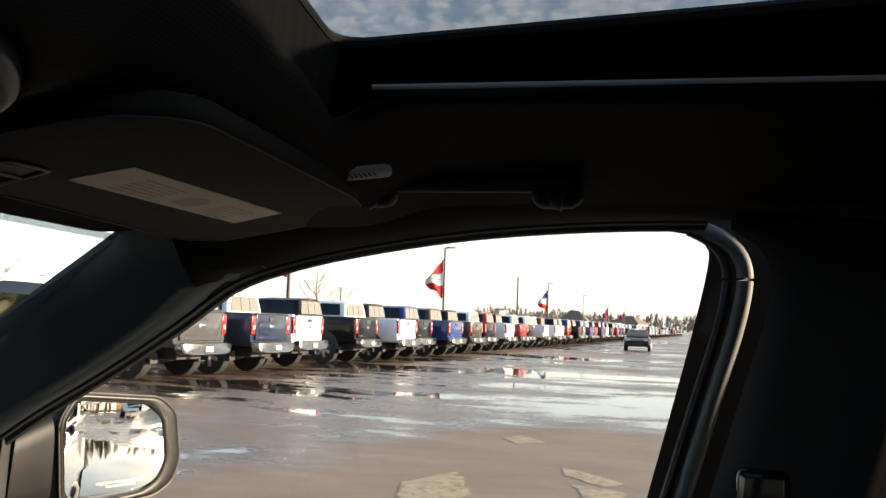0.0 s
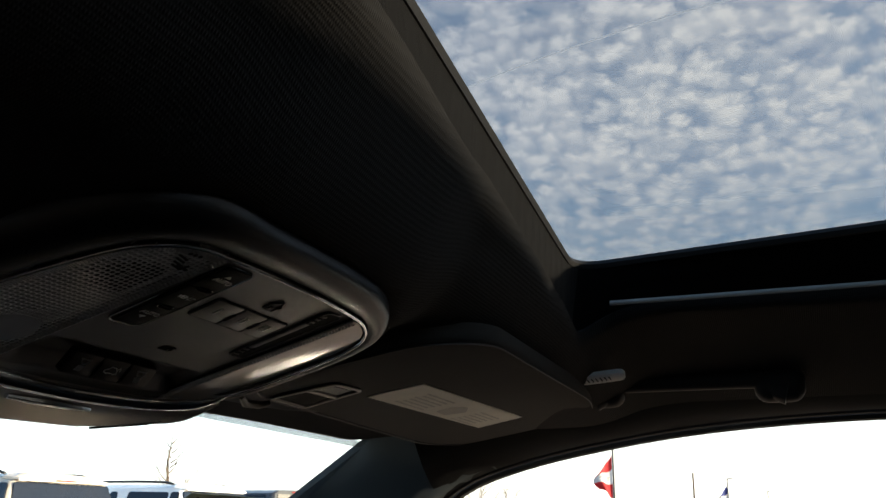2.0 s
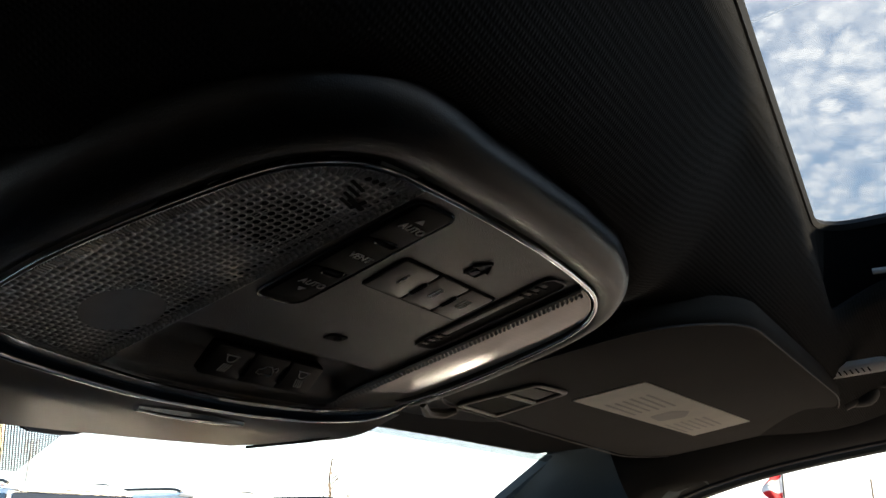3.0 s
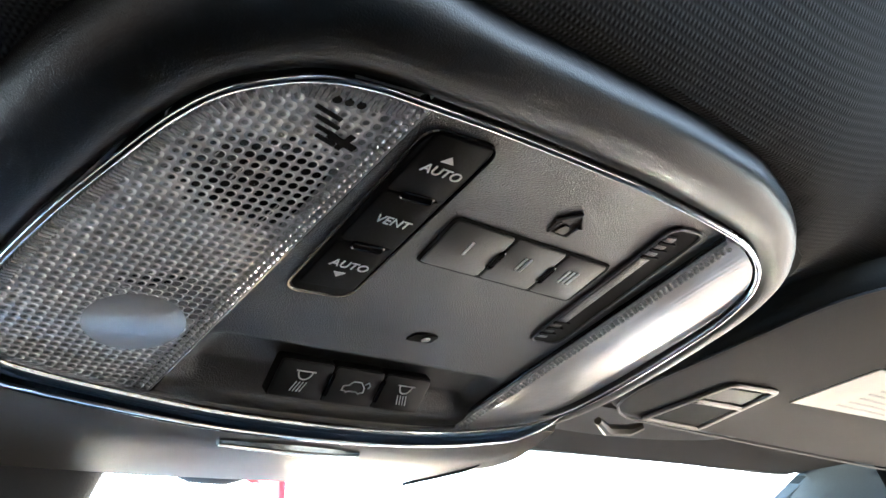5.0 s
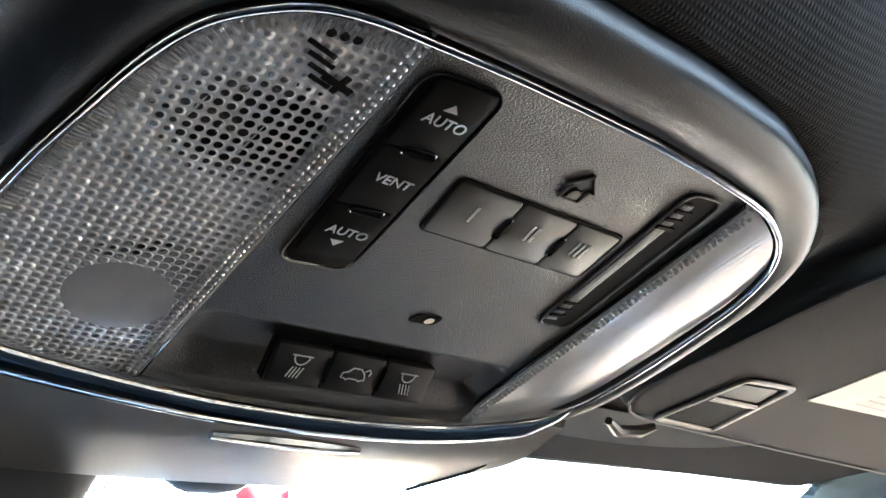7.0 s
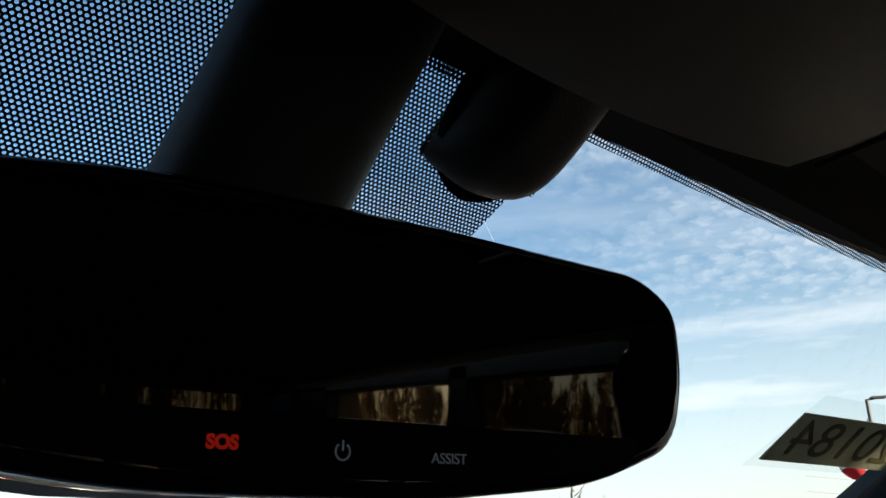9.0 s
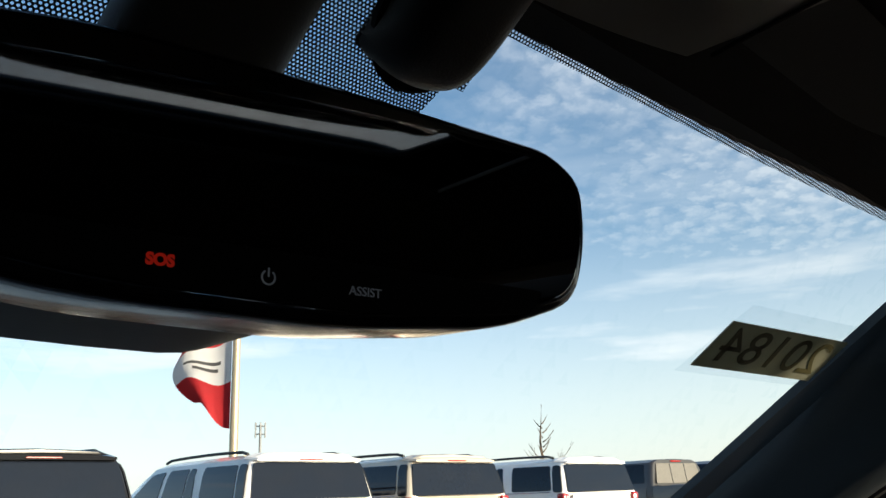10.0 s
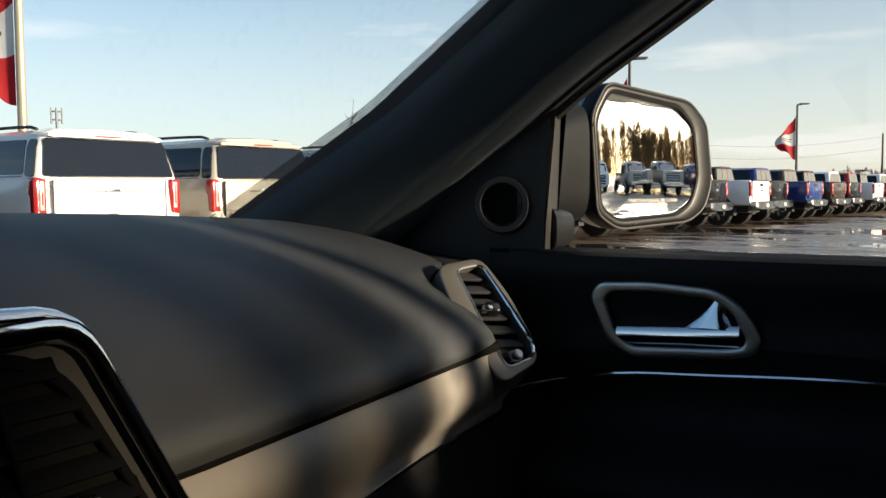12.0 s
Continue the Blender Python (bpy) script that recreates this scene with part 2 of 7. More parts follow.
def backlit(name, colour):
    """Paper that daylight shines through."""
    m = bpy.data.materials.new(name)
    m.use_nodes = True
    t = m.node_tree
    t.nodes.clear()
    co = t.nodes.new("ShaderNodeTexCoord")
    n = node(t, "ShaderNodeTexNoise", Scale=40.0, Detail=4.0)
    link(t, co.outputs["Object"], n.inputs["Vector"])
    c = ramp(t, n.outputs["Fac"], [(0.3, tuple(v * 0.85 for v in colour)), (0.7, colour)])
    front, through_ = t.nodes.new("ShaderNodeBsdfDiffuse"), t.nodes.new("ShaderNodeBsdfTranslucent")
    link(t, c, front.inputs["Color"])
    link(t, c, through_.inputs["Color"])
    mix = node(t, "ShaderNodeMixShader", Fac=0.55)
    link(t, front.outputs[0], mix.inputs[1])
    link(t, through_.outputs[0], mix.inputs[2])
    out = t.nodes.new("ShaderNodeOutputMaterial")
    link(t, mix.outputs[0], out.inputs["Surface"])
    return m


def glow(name, colour, strength):
    m = bpy.data.materials.new(name)
    m.use_nodes = True
    p = m.node_tree.nodes["Principled BSDF"]
    p.inputs["Base Color"].default_value = (*[c * 0.3 for c in colour], 1)
    p.inputs["Emission Color"].default_value = (*colour, 1)
    p.inputs["Emission Strength"].default_value = strength
    return m


M = dict(
    liner=surface("headliner_cloth", (0.0205, 0.0200, 0.0190), 0.92, grain=0.0004, grain_size=0.0009, ribs=0.0006, rib_size=0.0015, mottle=0.1, specular=0.2),
    soft=surface("soft_black_plastic", (0.030, 0.030, 0.031), 0.55, grain=0.0002, grain_size=0.0011, mottle_size=0.08, specular=0.4),
    pad=surface("dash_pad", (0.098, 0.104, 0.112), 0.46, grain=0.00025, grain_size=0.0013, mottle_size=0.12, specular=0.6, stain=(0.090, 0.095, 0.102), stain_size=0.02, stain_cut=(0.66, 0.9)),
    housing=surface("housing_plastic", (0.0038, 0.0040, 0.0042), 0.36, grain=0.00016, grain_size=0.0004, mottle_size=0.04, specular=0.5),
    console=surface("console_plastic", (0.0054, 0.0050, 0.0042), 0.38, grain=0.0006, grain_size=0.0005, mottle_size=0.04, specular=0.6),
    gloss=surface("gloss_black", (0.008, 0.008, 0.009), 0.16, mottle_size=0.03, specular=0.5, coat=0.3),
    key=surface("switch_black", (0.005, 0.005, 0.0055), 0.55, grain=0.00008, grain_size=0.0006, mottle_size=0.01, specular=0.03),
    keylow=surface("soft_switch_black", (0.0075, 0.0075, 0.0078), 0.5, grain=0.00008, grain_size=0.0006, mottle_size=0.01, specular=0.25),
    keygrey=surface("button_grey", (0.020, 0.019, 0.0175), 0.42, grain=0.00012, grain_size=0.0007, mottle_size=0.01),
    dark=surface("cavity_black", (0.006, 0.006, 0.006), 0.8, mottle_size=0.02, specular=0.08),
    rubber=surface("rubber_seal", (0.010, 0.010, 0.010), 0.6, grain=0.0002, grain_size=0.002),
    chrome=surface("chrome", (0.72, 0.73, 0.75), 0.10, metal=1.0, mottle=0.05, mottle_size=0.02),
    satin=surface("satin_silver", (0.42, 0.42, 0.41), 0.32, metal=0.9, grain=0.00004, grain_size=0.0004, mottle=0.06, mottle_size=0.03),
    band=surface("trim_band", (0.50, 0.46, 0.40), 0.42, metal=0.3, grain=0.00005, grain_size=0.0005, mottle=0.08, mottle_size=0.05),
    railtrim=surface("rail_plastic", (0.010, 0.0105, 0.011), 0.75, grain=0.0002, grain_size=0.0016, mottle_size=0.1, specular=0.2),
    # pillar plastic made lighter and bluer: skylight from the windshield put into the colour
    skylit_pillar=surface("skylit_pillar_plastic", (0.044, 0.056, 0.065), 0.58, grain=0.0002, grain_size=0.0016, mottle_size=0.1, specular=0.4),
    pillar=surface("pillar_plastic", (0.036, 0.040, 0.044), 0.62, grain=0.0002, grain_size=0.0016, mottle_size=0.1, specular=0.35),
    lens=prismatic("lamp_lens", 0.0027, 1.0),
    lens_smooth=prismatic("lamp_lens_smooth", 0.0027, 0.0),
    bead=surface("clear_bead", (0.40, 0.405, 0.41), 0.10, mottle=0.25, mottle_size=0.003, specular=0.7),
    doorblack=surface("door_black", (0.016, 0.016, 0.0165), 0.6, grain=0.0002, grain_size=0.0012, mottle_size=0.08, specular=0.35),
    bowl=surface("lamp_reflector", (0.72, 0.72, 0.71), 0.35, metal=0.1, mottle=0.2, mottle_size=0.02),
    paper=surface("white_label", (0.88, 0.85, 0.73), 0.6, mottle=0.06, mottle_size=0.02),
    greyink=surface("grey_ink", (0.66, 0.63, 0.56), 0.7),
    ink=surface("white_ink", (0.75, 0.76, 0.78), 0.5, mottle=0.02),
    blackink=surface("black_ink", (0.012, 0.012, 0.012), 0.5),
    grillegrey=surface("grille_grey", (0.80, 0.79, 0.76), 0.45, mottle=0.04),
    lampgrey=surface("lamp_grey", (0.46, 0.44, 0.41), 0.5, mottle=0.05),
    mirror=surface("mirror_silver", (0.86, 0.87, 0.88), 0.01, metal=1.0, mottle=0.01),
    dimmed=surface("dimming_mirror", (0.20, 0.20, 0.20), 0.02, metal=1.0, mottle=0.02),
    sticker=backlit("stock_sticker", (0.42, 0.385, 0.28)),
    windshield=pane("windshield_glass", (0.93, 0.96, 0.96), 0.01, 0.0),
    side=pane("side_glass", (0.95, 0.96, 0.965), 0.01),
    tint=pane("tinted_glass", (0.17, 0.16, 0.145), 0.02),
    # door and quarter tints are made up, unequal to shape the sun on the dash
    tintdoor=pane("tinted_door_glass", (0.36, 0.345, 0.32), 0.02),
    tintlight=pane("quarter_glass", (0.60, 0.58, 0.54), 0.02),
    roofglass=pane("roof_glass", (0.575, 0.59, 0.605), 0.01),
    frit=dotted("dotted_frit", 0.00185, 0.30),
    fringe=dotted("frit_fringe", 0.0020, 0.33),
    red_led=glow("red_led", (1.0, 0.03, 0.01), 0.05),
    dim_led=glow("dim_led", (0.75, 0.8, 0.9), 0.011),
    navy=surface("navy_paint", (0.010, 0.016, 0.040), 0.25, mottle=0.05, coat=0.8),
)


# ---------------------------------------------------------------- mesh helpers
def part(name, bm, material, parent=None, label="", smooth=True):
    me = bpy.data.meshes.new(name)
    bm.normal_update()
    bm.to_mesh(me)
    bm.free()
    if smooth:
        for p in me.polygons:
            p.use_smooth = True
        me.set_sharp_from_angle(angle=radians(38))
    me.materials.append(material)
    ob = new(name, me)
    if parent is not None:
        ob.parent = parent
    return tagged(ob, label)


def thing(name, label, category, group="", kind="", at=None):
    ob = new(name)
    ob.empty_display_size = 0.05
    if at is not None:
        ob.matrix_basis = at
    return tagged(ob, label, category, group, kind)


def structure(name, bm, material, label, category="", smooth=True):
    return tagged(part(name, bm, material, None, label, smooth), category=category, kind="structure")


def sheet(fn, nu, nv, thick=0.0, uv=False):
    """A grid fn(u, v), u and v from 0 to 1, given thickness along its normals."""
    bm = bmesh.new()
    vs = [[bm.verts.new(fn(i / nu, j / nv)) for j in range(nv + 1)] for i in range(nu + 1)]
    for i in range(nu):
        for j in range(nv):
            bm.faces.new((vs[i][j], vs[i + 1][j], vs[i + 1][j + 1], vs[i][j + 1]))
    if thick:
        bm.normal_update()
        bmesh.ops.solidify(bm, geom=bm.faces[:], thickness=thick)
    return bm


def rrect(w, h, r, n=5):
    out = []
    for cx, cy, a0 in ((w / 2 - r, h / 2 - r, 0), (-w / 2 + r, h / 2 - r, 90), (-w / 2 + r, -h / 2 + r, 180), (w / 2 - r, -h / 2 + r, 270)):
        for k in range(n + 1):
            a = radians(a0 + 90 * k / n)
            out.append((cx + r * math.cos(a), cy + r * math.sin(a)))
    return out


def rounded(points, r, n=4):
    """A polygon with its corners rounded off."""
    out, m = [], len(points)
    for i in range(m):
        p, a, b = (Vector(points[k % m]) for k in (i, i - 1, i + 1))
        da, db = (a - p), (b - p)
        s = min(r, da.length * 0.45, db.length * 0.45)
        pa, pb = p + da.normalized() * s, p + db.normalized() * s
        for k in range(n + 1):
            f = k / n
            out.append(tuple((1 - f) ** 2 * pa + 2 * f * (1 - f) * p + f * f * pb))
    return out


def prism(outline, z0, z1, bevel=0.0, seg=2, m=None, hole=None):
    """The outline (x, y) raised from z0 to z1, its z1 edge bevelled; hole: a second outline with as many points, cut through."""
    bm = bmesh.new()
    lo = [bm.verts.new((x, y, z0)) for x, y in outline]
    hi = [bm.verts.new((x, y, z1)) for x, y in outline]
    k = len(outline)
    top = []
    for i in range(k):
        j = (i + 1) % k
        bm.faces.new((lo[i], lo[j], hi[j], hi[i]))
    if hole:
        lo2 = [bm.verts.new((x, y, z0)) for x, y in hole]
        hi2 = [bm.verts.new((x, y, z1)) for x, y in hole]
        for i in range(k):
            j = (i + 1) % k
            bm.faces.new((lo2[j], lo2[i], hi2[i], hi2[j]))
            bm.faces.new((hi[i], hi[j], hi2[j], hi2[i]))
            bm.faces.new((lo[j], lo[i], lo2[i], lo2[j]))
    else:
        bm.faces.new(hi)
        bm.faces.new(lo[::-1])
    bmesh.ops.recalc_face_normals(bm, faces=bm.faces[:])
    if bevel:
        z_hi = max(z0, z1) if z1 > z0 else min(z0, z1)
        edges = [e for e in bm.edges if all(abs(v.co.z - z1) < 1e-7 for v in e.verts) and len(e.link_faces) == 2
                 and any(abs(f.normal.z) < 0.5 for f in e.link_faces)]
        bmesh.ops.bevel(bm, geom=edges, offset=bevel, segments=seg, profile=0.5, affect="EDGES", clamp_overlap=True)
    if m is not None:
        bmesh.ops.transform(bm, matrix=m, verts=bm.verts[:])
    return bm


def rbox(sx, sy, sz, bevel=0.0, seg=2, m=None):
    bm = bmesh.new()
    bmesh.ops.create_cube(bm, size=1.0, matrix=Matrix.Diagonal((sx, sy, sz, 1)))
    if bevel:
        bmesh.ops.bevel(bm, geom=bm.edges[:], offset=bevel, segments=seg, profile=0.5, affect="EDGES", clamp_overlap=True)
    if m is not None:
        bmesh.ops.transform(bm, matrix=m, verts=bm.verts[:])
    return bm


def cyl(r, h, n=24, bevel=0.0, m=None, r2=None):
    bm = bmesh.new()
    bmesh.ops.create_cone(bm, cap_ends=True, segments=n, radius1=r, radius2=r if r2 is None else r2, depth=h)
    if bevel:
        bmesh.ops.bevel(bm, geom=[e for e in bm.edges if abs(e.verts[0].co.z - e.verts[1].co.z) < 1e-6], offset=bevel, segments=2, profile=0.5, affect="EDGES")
    if m is not None:
        bmesh.ops.transform(bm, matrix=m, verts=bm.verts[:])
    return bm


def tube(points, r, n=8, closed=False, flat=1.0, up=(0, 0, 1)):
    """A round or flattened bar along points; r: one radius, or one for each point."""
    pts = [Vector(p) for p in points]
    k = len(pts)
    rs = r if isinstance(r, (list, tuple)) else [r] * k
    bm = bmesh.new()
    rings = []
    for i, p in enumerate(pts):
        a = pts[(i - 1) % k] if closed or i else p
        b = pts[(i + 1) % k] if closed or i < k - 1 else p
        t = (b - a).normalized()
        side = t.cross(Vector(up))
        side = side.normalized() if side.length > 1e-4 else t.orthogonal().normalized()
        nrm = side.cross(t)
        rings.append([bm.verts.new(p + side * math.cos(2 * math.pi * j / n) * rs[i] + nrm * math.sin(2 * math.pi * j / n) * rs[i] * flat) for j in range(n)])
    for i in range(k if closed else k - 1):
        q = rings[(i + 1) % k]
        for j in range(n):
            bm.faces.new((rings[i][j], rings[i][(j + 1) % n], q[(j + 1) % n], q[j]))
    if not closed:
        bm.faces.new(rings[0][::-1])
        bm.faces.new(rings[-1])
    bmesh.ops.recalc_face_normals(bm, faces=bm.faces[:])
    return bm


def join(*bms):
    """Several bmeshes as one."""
    first = bms[0]
    for other in bms[1:]:
        me = bpy.data.meshes.new("tmp")
        other.to_mesh(me)
        other.free()
        first.from_mesh(me)
        bpy.data.meshes.remove(me)
    return first


def moved(bm, m):
    bmesh.ops.transform(bm, matrix=m, verts=bm.verts[:])
    return bm


def basis(origin, x, y):
    """A pose with the given origin whose x axis points along x and whose y axis lies nearest to y."""
    x = Vector(x).normalized()
    z = x.cross(Vector(y)).normalized()
    y = z.cross(x)
    m = Matrix((x, y, z)).transposed().to_4x4()
    m.translation = origin
    return m


def writing(text, size, material, m, parent, name="lettering", depth=0.00015, bold=0.0):
    cu = bpy.data.curves.new(name, "FONT")
    cu.body, cu.size, cu.align_x, cu.align_y, cu.extrude, cu.offset = text, size, "CENTER", "CENTER", depth, bold
    ob = bpy.data.objects.new(name, cu)
    scene.collection.objects.link(ob)
    bpy.context.view_layer.update()
    me = bpy.data.meshes.new_from_object(ob.evaluated_get(bpy.context.evaluated_depsgraph_get()))
    bpy.data.objects.remove(ob)
    bpy.data.curves.remove(cu)
    me.materials.clear()
    me.materials.append(material)
    out = new(name, me)
    out.parent = parent
    out.matrix_basis = m
    return out


def smooth_line(xs, table):
    """Values along xs, eased between the table's (position, value) rows."""
    px = [a for a, _ in table]
    py = [b for _, b in table]
    if xs <= px[0]:
        return py[0]
    for i in range(len(px) - 1):
        if xs <= px[i + 1]:
            t = (xs - px[i]) / (px[i + 1] - px[i])
            m0 = (py[i + 1] - py[max(i - 1, 0)]) / (px[i + 1] - px[max(i - 1, 0)])
            m1 = (py[min(i + 2, len(px) - 1)] - py[i]) / (px[min(i + 2, len(px) - 1)] - px[i])
            h = px[i + 1] - px[i]
            return ((2 * t ** 3 - 3 * t ** 2 + 1) * py[i] + (t ** 3 - 2 * t ** 2 + t) * h * m0
                    + (-2 * t ** 3 + 3 * t ** 2) * py[i + 1] + (t ** 3 - t ** 2) * h * m1)
    return py[-1]


# ---------------------------------------------------------------- the cabin's shell
CROWN = [(-2.3, 1.60), (-1.2, 1.655), (-0.6, 1.668), (0.10, 1.668), (0.140, 1.660), (0.165, 1.645), (0.188, 1.620), (0.212, 1.604), (0.24, 1.599), (0.30, 1.596), (0.40, 1.592), (0.52, 1.572)]


# outline of the overhead console's chrome ring, one half at a time: (x outwards, y)
RING_R = [(0.0, 0.2140), (0.030, 0.2155), (0.054, 0.2178), (0.067, 0.2212), (0.079, 0.227), (0.089, 0.236), (0.0965, 0.251), (0.100, 0.267), (0.103, 0.290), (0.104, 0.312), (0.1015, 0.328), (0.092, 0.340), (0.062, 0.3535), (0.030, 0.3585), (0.0, 0.3595)]
RING_L = [(0.0, 0.2140), (0.040, 0.2145), (0.065, 0.2157), (0.077, 0.2165), (0.087, 0.2188), (0.095, 0.2232), (0.103, 0.231), (0.108, 0.242), (0.112, 0.258), (0.116, 0.277), (0.119, 0.300), (0.119, 0.320), (0.116, 0.333), (0.106, 0.3425), (0.073, 0.351), (0.035, 0.3575), (0.0, 0.3595)]


def crest(x):
    """How softly the console's rim rolls over: 0 on the passenger side, 1 on the driver's."""
    f = max(0.0, min(1.0, (-x - 0.050) / 0.060))
    return f * f * (3 - 2 * f)


def ring_distance(x, y):
    """Distance outside the console's ring, negative within."""
    pts = [Vector(p) for p in RING_R] + [Vector((-a, b)) for a, b in RING_L[-2:0:-1]]
    q, best, inside = Vector((x, y)), 9.0, False
    for a, b in zip(pts, pts[1:] + pts[:1]):
        d = b - a
        f = max(0.0, min(1.0, (q - a).dot(d) / d.length_squared))
        best = min(best, (a + d * f - q).length)
        if (a.y > y) != (b.y > y) and x < a.x + d.x * (y - a.y) / d.y:
            inside = not inside
    return -best if inside else best


def roof_z(x, y):
    c = smooth_line(y, CROWN)
    k = max(0.0, min(1.0, (c - 1.573) / 0.095))
    z = c - k * 0.32 * max(0.0, abs(x) - 0.30) ** 1.35
    # the cloth dips to meet the rim of the overhead console
    if abs(x) < 0.30 and 0.10 < y < 0.36:
        d = ring_distance(x, y)
        if d > -0.004:
            g = d - 0.0190 - 0.003 * crest(x) + 0.006 * max(0.0, min(1.0, (x - 0.035) / 0.045))
            low = 1.5662 - 0.2527 * (y - 0.26) + 0.0165 + 0.003 * crest(x) + 0.40 * abs(g) + 20 * g * g
            low += 1.2 * max(0.0, y - 0.30)
            h = max(0.0, 0.030 - abs(z - low)) / 0.030
            z = min(z, low) - 0.0075 * h * h * min(1.0, d / 0.03)
    return z


# upper and front edge of the side window, seen from inside: along y, (x, z)
EDGE_X = [(-2.2, 0.63), (-0.2, 0.668), (0.40, 0.682), (0.56, 0.70), (0.88, 0.72)]
EDGE_Z = [(-2.2, 1.56), (-0.6, 1.596), (-0.10, 1.595), (0.02, 1.591), (0.14, 1.580), (0.264, 1.559), (0.34, 1.540), (0.394, 1.519), (0.458, 1.474), (0.552, 1.415), (0.665, 1.347), (0.85, 1.213), (0.90, 1.180)]


def edge(y):
    return Vector((smooth_line(y, EDGE_X), y, smooth_line(y, EDGE_Z)))


def dense_loop(points, n):
    """n points evenly along a closed outline."""
    pts = [Vector(p) for p in points]
    lens = [(pts[(i + 1) % len(pts)] - p).length for i, p in enumerate(pts)]
    total, out = sum(lens), []
    for k in range(n):
        d = total * k / n
        for i, l in enumerate(lens):
            if d <= l:
                out.append(tuple(pts[i].lerp(pts[(i + 1) % len(pts)], d / l if l else 0)))
                break
            d -= l
    return out


def make_roof():
    cx, cy, n, rings = 0.020, -0.050, 25, 64
    hole = dense_loop(rounded([(0.412, -0.245), (0.391, 0.181), (-0.345, 0.126), (-0.345, -0.262)], 0.035, 8), 240)
    clear = dense_loop(rounded([(0.317, -0.225), (0.387, 0.180), (-0.335, 0.127), (-0.330, -0.245)], 0.035, 8), 240)
    x0, x1, y0, y1 = -0.60, 0.60, -2.2, 0.505
    outer = []
    for x, y in hole:
        dx, dy = x - cx, y - cy
        s = min((x1 - cx) / dx if dx > 0 else (x0 - cx) / dx if dx < 0 else 1e9, (y1 - cy) / dy if dy > 0 else (y0 - cy) / dy if dy < 0 else 1e9)
        outer.append((cx + dx * s, cy + dy * s))
    k = len(hole)

    def at(u, v):
        i = round(u * k) % k
        f = v ** 1.25
        x, y = (hole[i][a] * (1 - f) + outer[i][a] * f for a in (0, 1))
        roll = 0.006 * math.exp(-v * 90)
        return (x, y, roof_z(x, y) + roll)

    bm = sheet(at, k, rings)
    bmesh.ops.remove_doubles(bm, verts=bm.verts[:], dist=1e-6)
    bmesh.ops.solidify(bm, geom=bm.faces[:], thickness=-0.006)
    bmesh.ops.recalc_face_normals(bm, faces=bm.faces[:])
    structure("ceiling", bm, M["liner"], "black knitted cloth headliner with a sunroof opening", "headliner")
    # upstand round the opening
    def wall(u, v):
        x, y = hole[round(u * k) % k]
        gx, gy = clear[round(u * k) % k]
        step = 0.0012 * math.sin(v * 6 * math.pi)
        return (x + (gx - x) * v, y + (gy - y) * v, roof_z(x, y) + 0.001 + v * (1.694 - roof_z(x, y) - 0.001) + step)
    front = [i for i in range(k) if hole[i][1] > 0.147 + 0.075 * (hole[i][0] - 0.02) and hole[i][0] < 0.372]
    rest = [i for i in range(front[-1], front[0] + k + 1)]
    for idx, material, label in ((front, M["liner"], "brown-black cloth lip at the front of the sunroof opening"), (rest, M["dark"], "matt black frame along the sunroof opening")):
        bm = sheet(lambda u, v: wall((idx[round(u * (len(idx) - 1))] % k) / k, v), len(idx) - 1, 12)
        bmesh.ops.solidify(bm, geom=bm.faces[:], thickness=0.01)
        bmesh.ops.recalc_face_normals(bm, faces=bm.faces[:])
        structure("trim", bm, material, label, "sunroof trim")
    glass = structure("window_1", prism(rrect(0.86, 0.56, 0.06), 1.696, 1.701, m=pose(cx, cy, 0)), M["roofglass"], "tinted glass sunroof panel, closed, above the front seats", "sunroof")
    seal = [(cx + (x - cx) * 1.004, cy + (y - cy) * 1.004, 1.692) for x, y in clear]
    part("seal", tube(seal, 0.004, 6, closed=True), M["rubber"], glass)
    # guide rails along both sides of the opening
    for s in (1, -1):
        part("guide_rail", tube([Vector((0.3735 if s > 0 else -0.338, y, 1.655)) for y in np.linspace(-0.215, 0.146, 14)], 0.0021, 8), M["lampgrey"], glass, "slim grey sunroof guide rail")
    # outer skin of the roof
    def skin(u, v):
        x, y = (hole[round(u * k) % k][a] * 1.09 * (1 - v) + outer[round(u * k) % k][a] * v * 1.06 for a in (0, 1))
        return (x, y, roof_z(x, y) + 0.045 - 0.012 * v)
    bm = sheet(skin, k, 8)
    bmesh.ops.remove_doubles(bm, verts=bm.verts[:], dist=1e-6)
    bmesh.ops.solidify(bm, geom=bm.faces[:], thickness=0.004)
    structure("roof", bm, M["navy"], "dark painted steel car roof", "roof")


make_roof()


def roof_rail(s):
    def at(u, v):
        y = -2.1 + u * (2.1 + 0.42)
        e = edge(y)
        a = Vector((0.585, y, roof_z(0.585, y) + 0.002))
        p = a.lerp(e, v)
        p += Vector((-0.012, 0, -0.014)) * math.sin(math.pi * v) * (1 - 0.5 * u)
        return (s * p.x, p.y, p.z)
    bm = sheet(at, 70, 10)
    bmesh.ops.solidify(bm, geom=bm.faces[:], thickness=0.02 * s)
    return bm


structure("trim", roof_rail(1), M["railtrim"], "black roof rail trim above the side windows", "roof trim")
structure("trim", roof_rail(-1), M["railtrim"], "black roof rail trim above the side windows", "roof trim")

PILLAR_IN = [(-0.10, Vector((0.585, 0.430, 1.592))), (0.0, Vector((0.622, 0.494, 1.574))), (0.42, Vector((0.672, 0.735, 1.428))), (0.66, Vector((0.676, 0.875, 1.334))), (1.0, Vector((0.64, 1.07, 1.212)))]


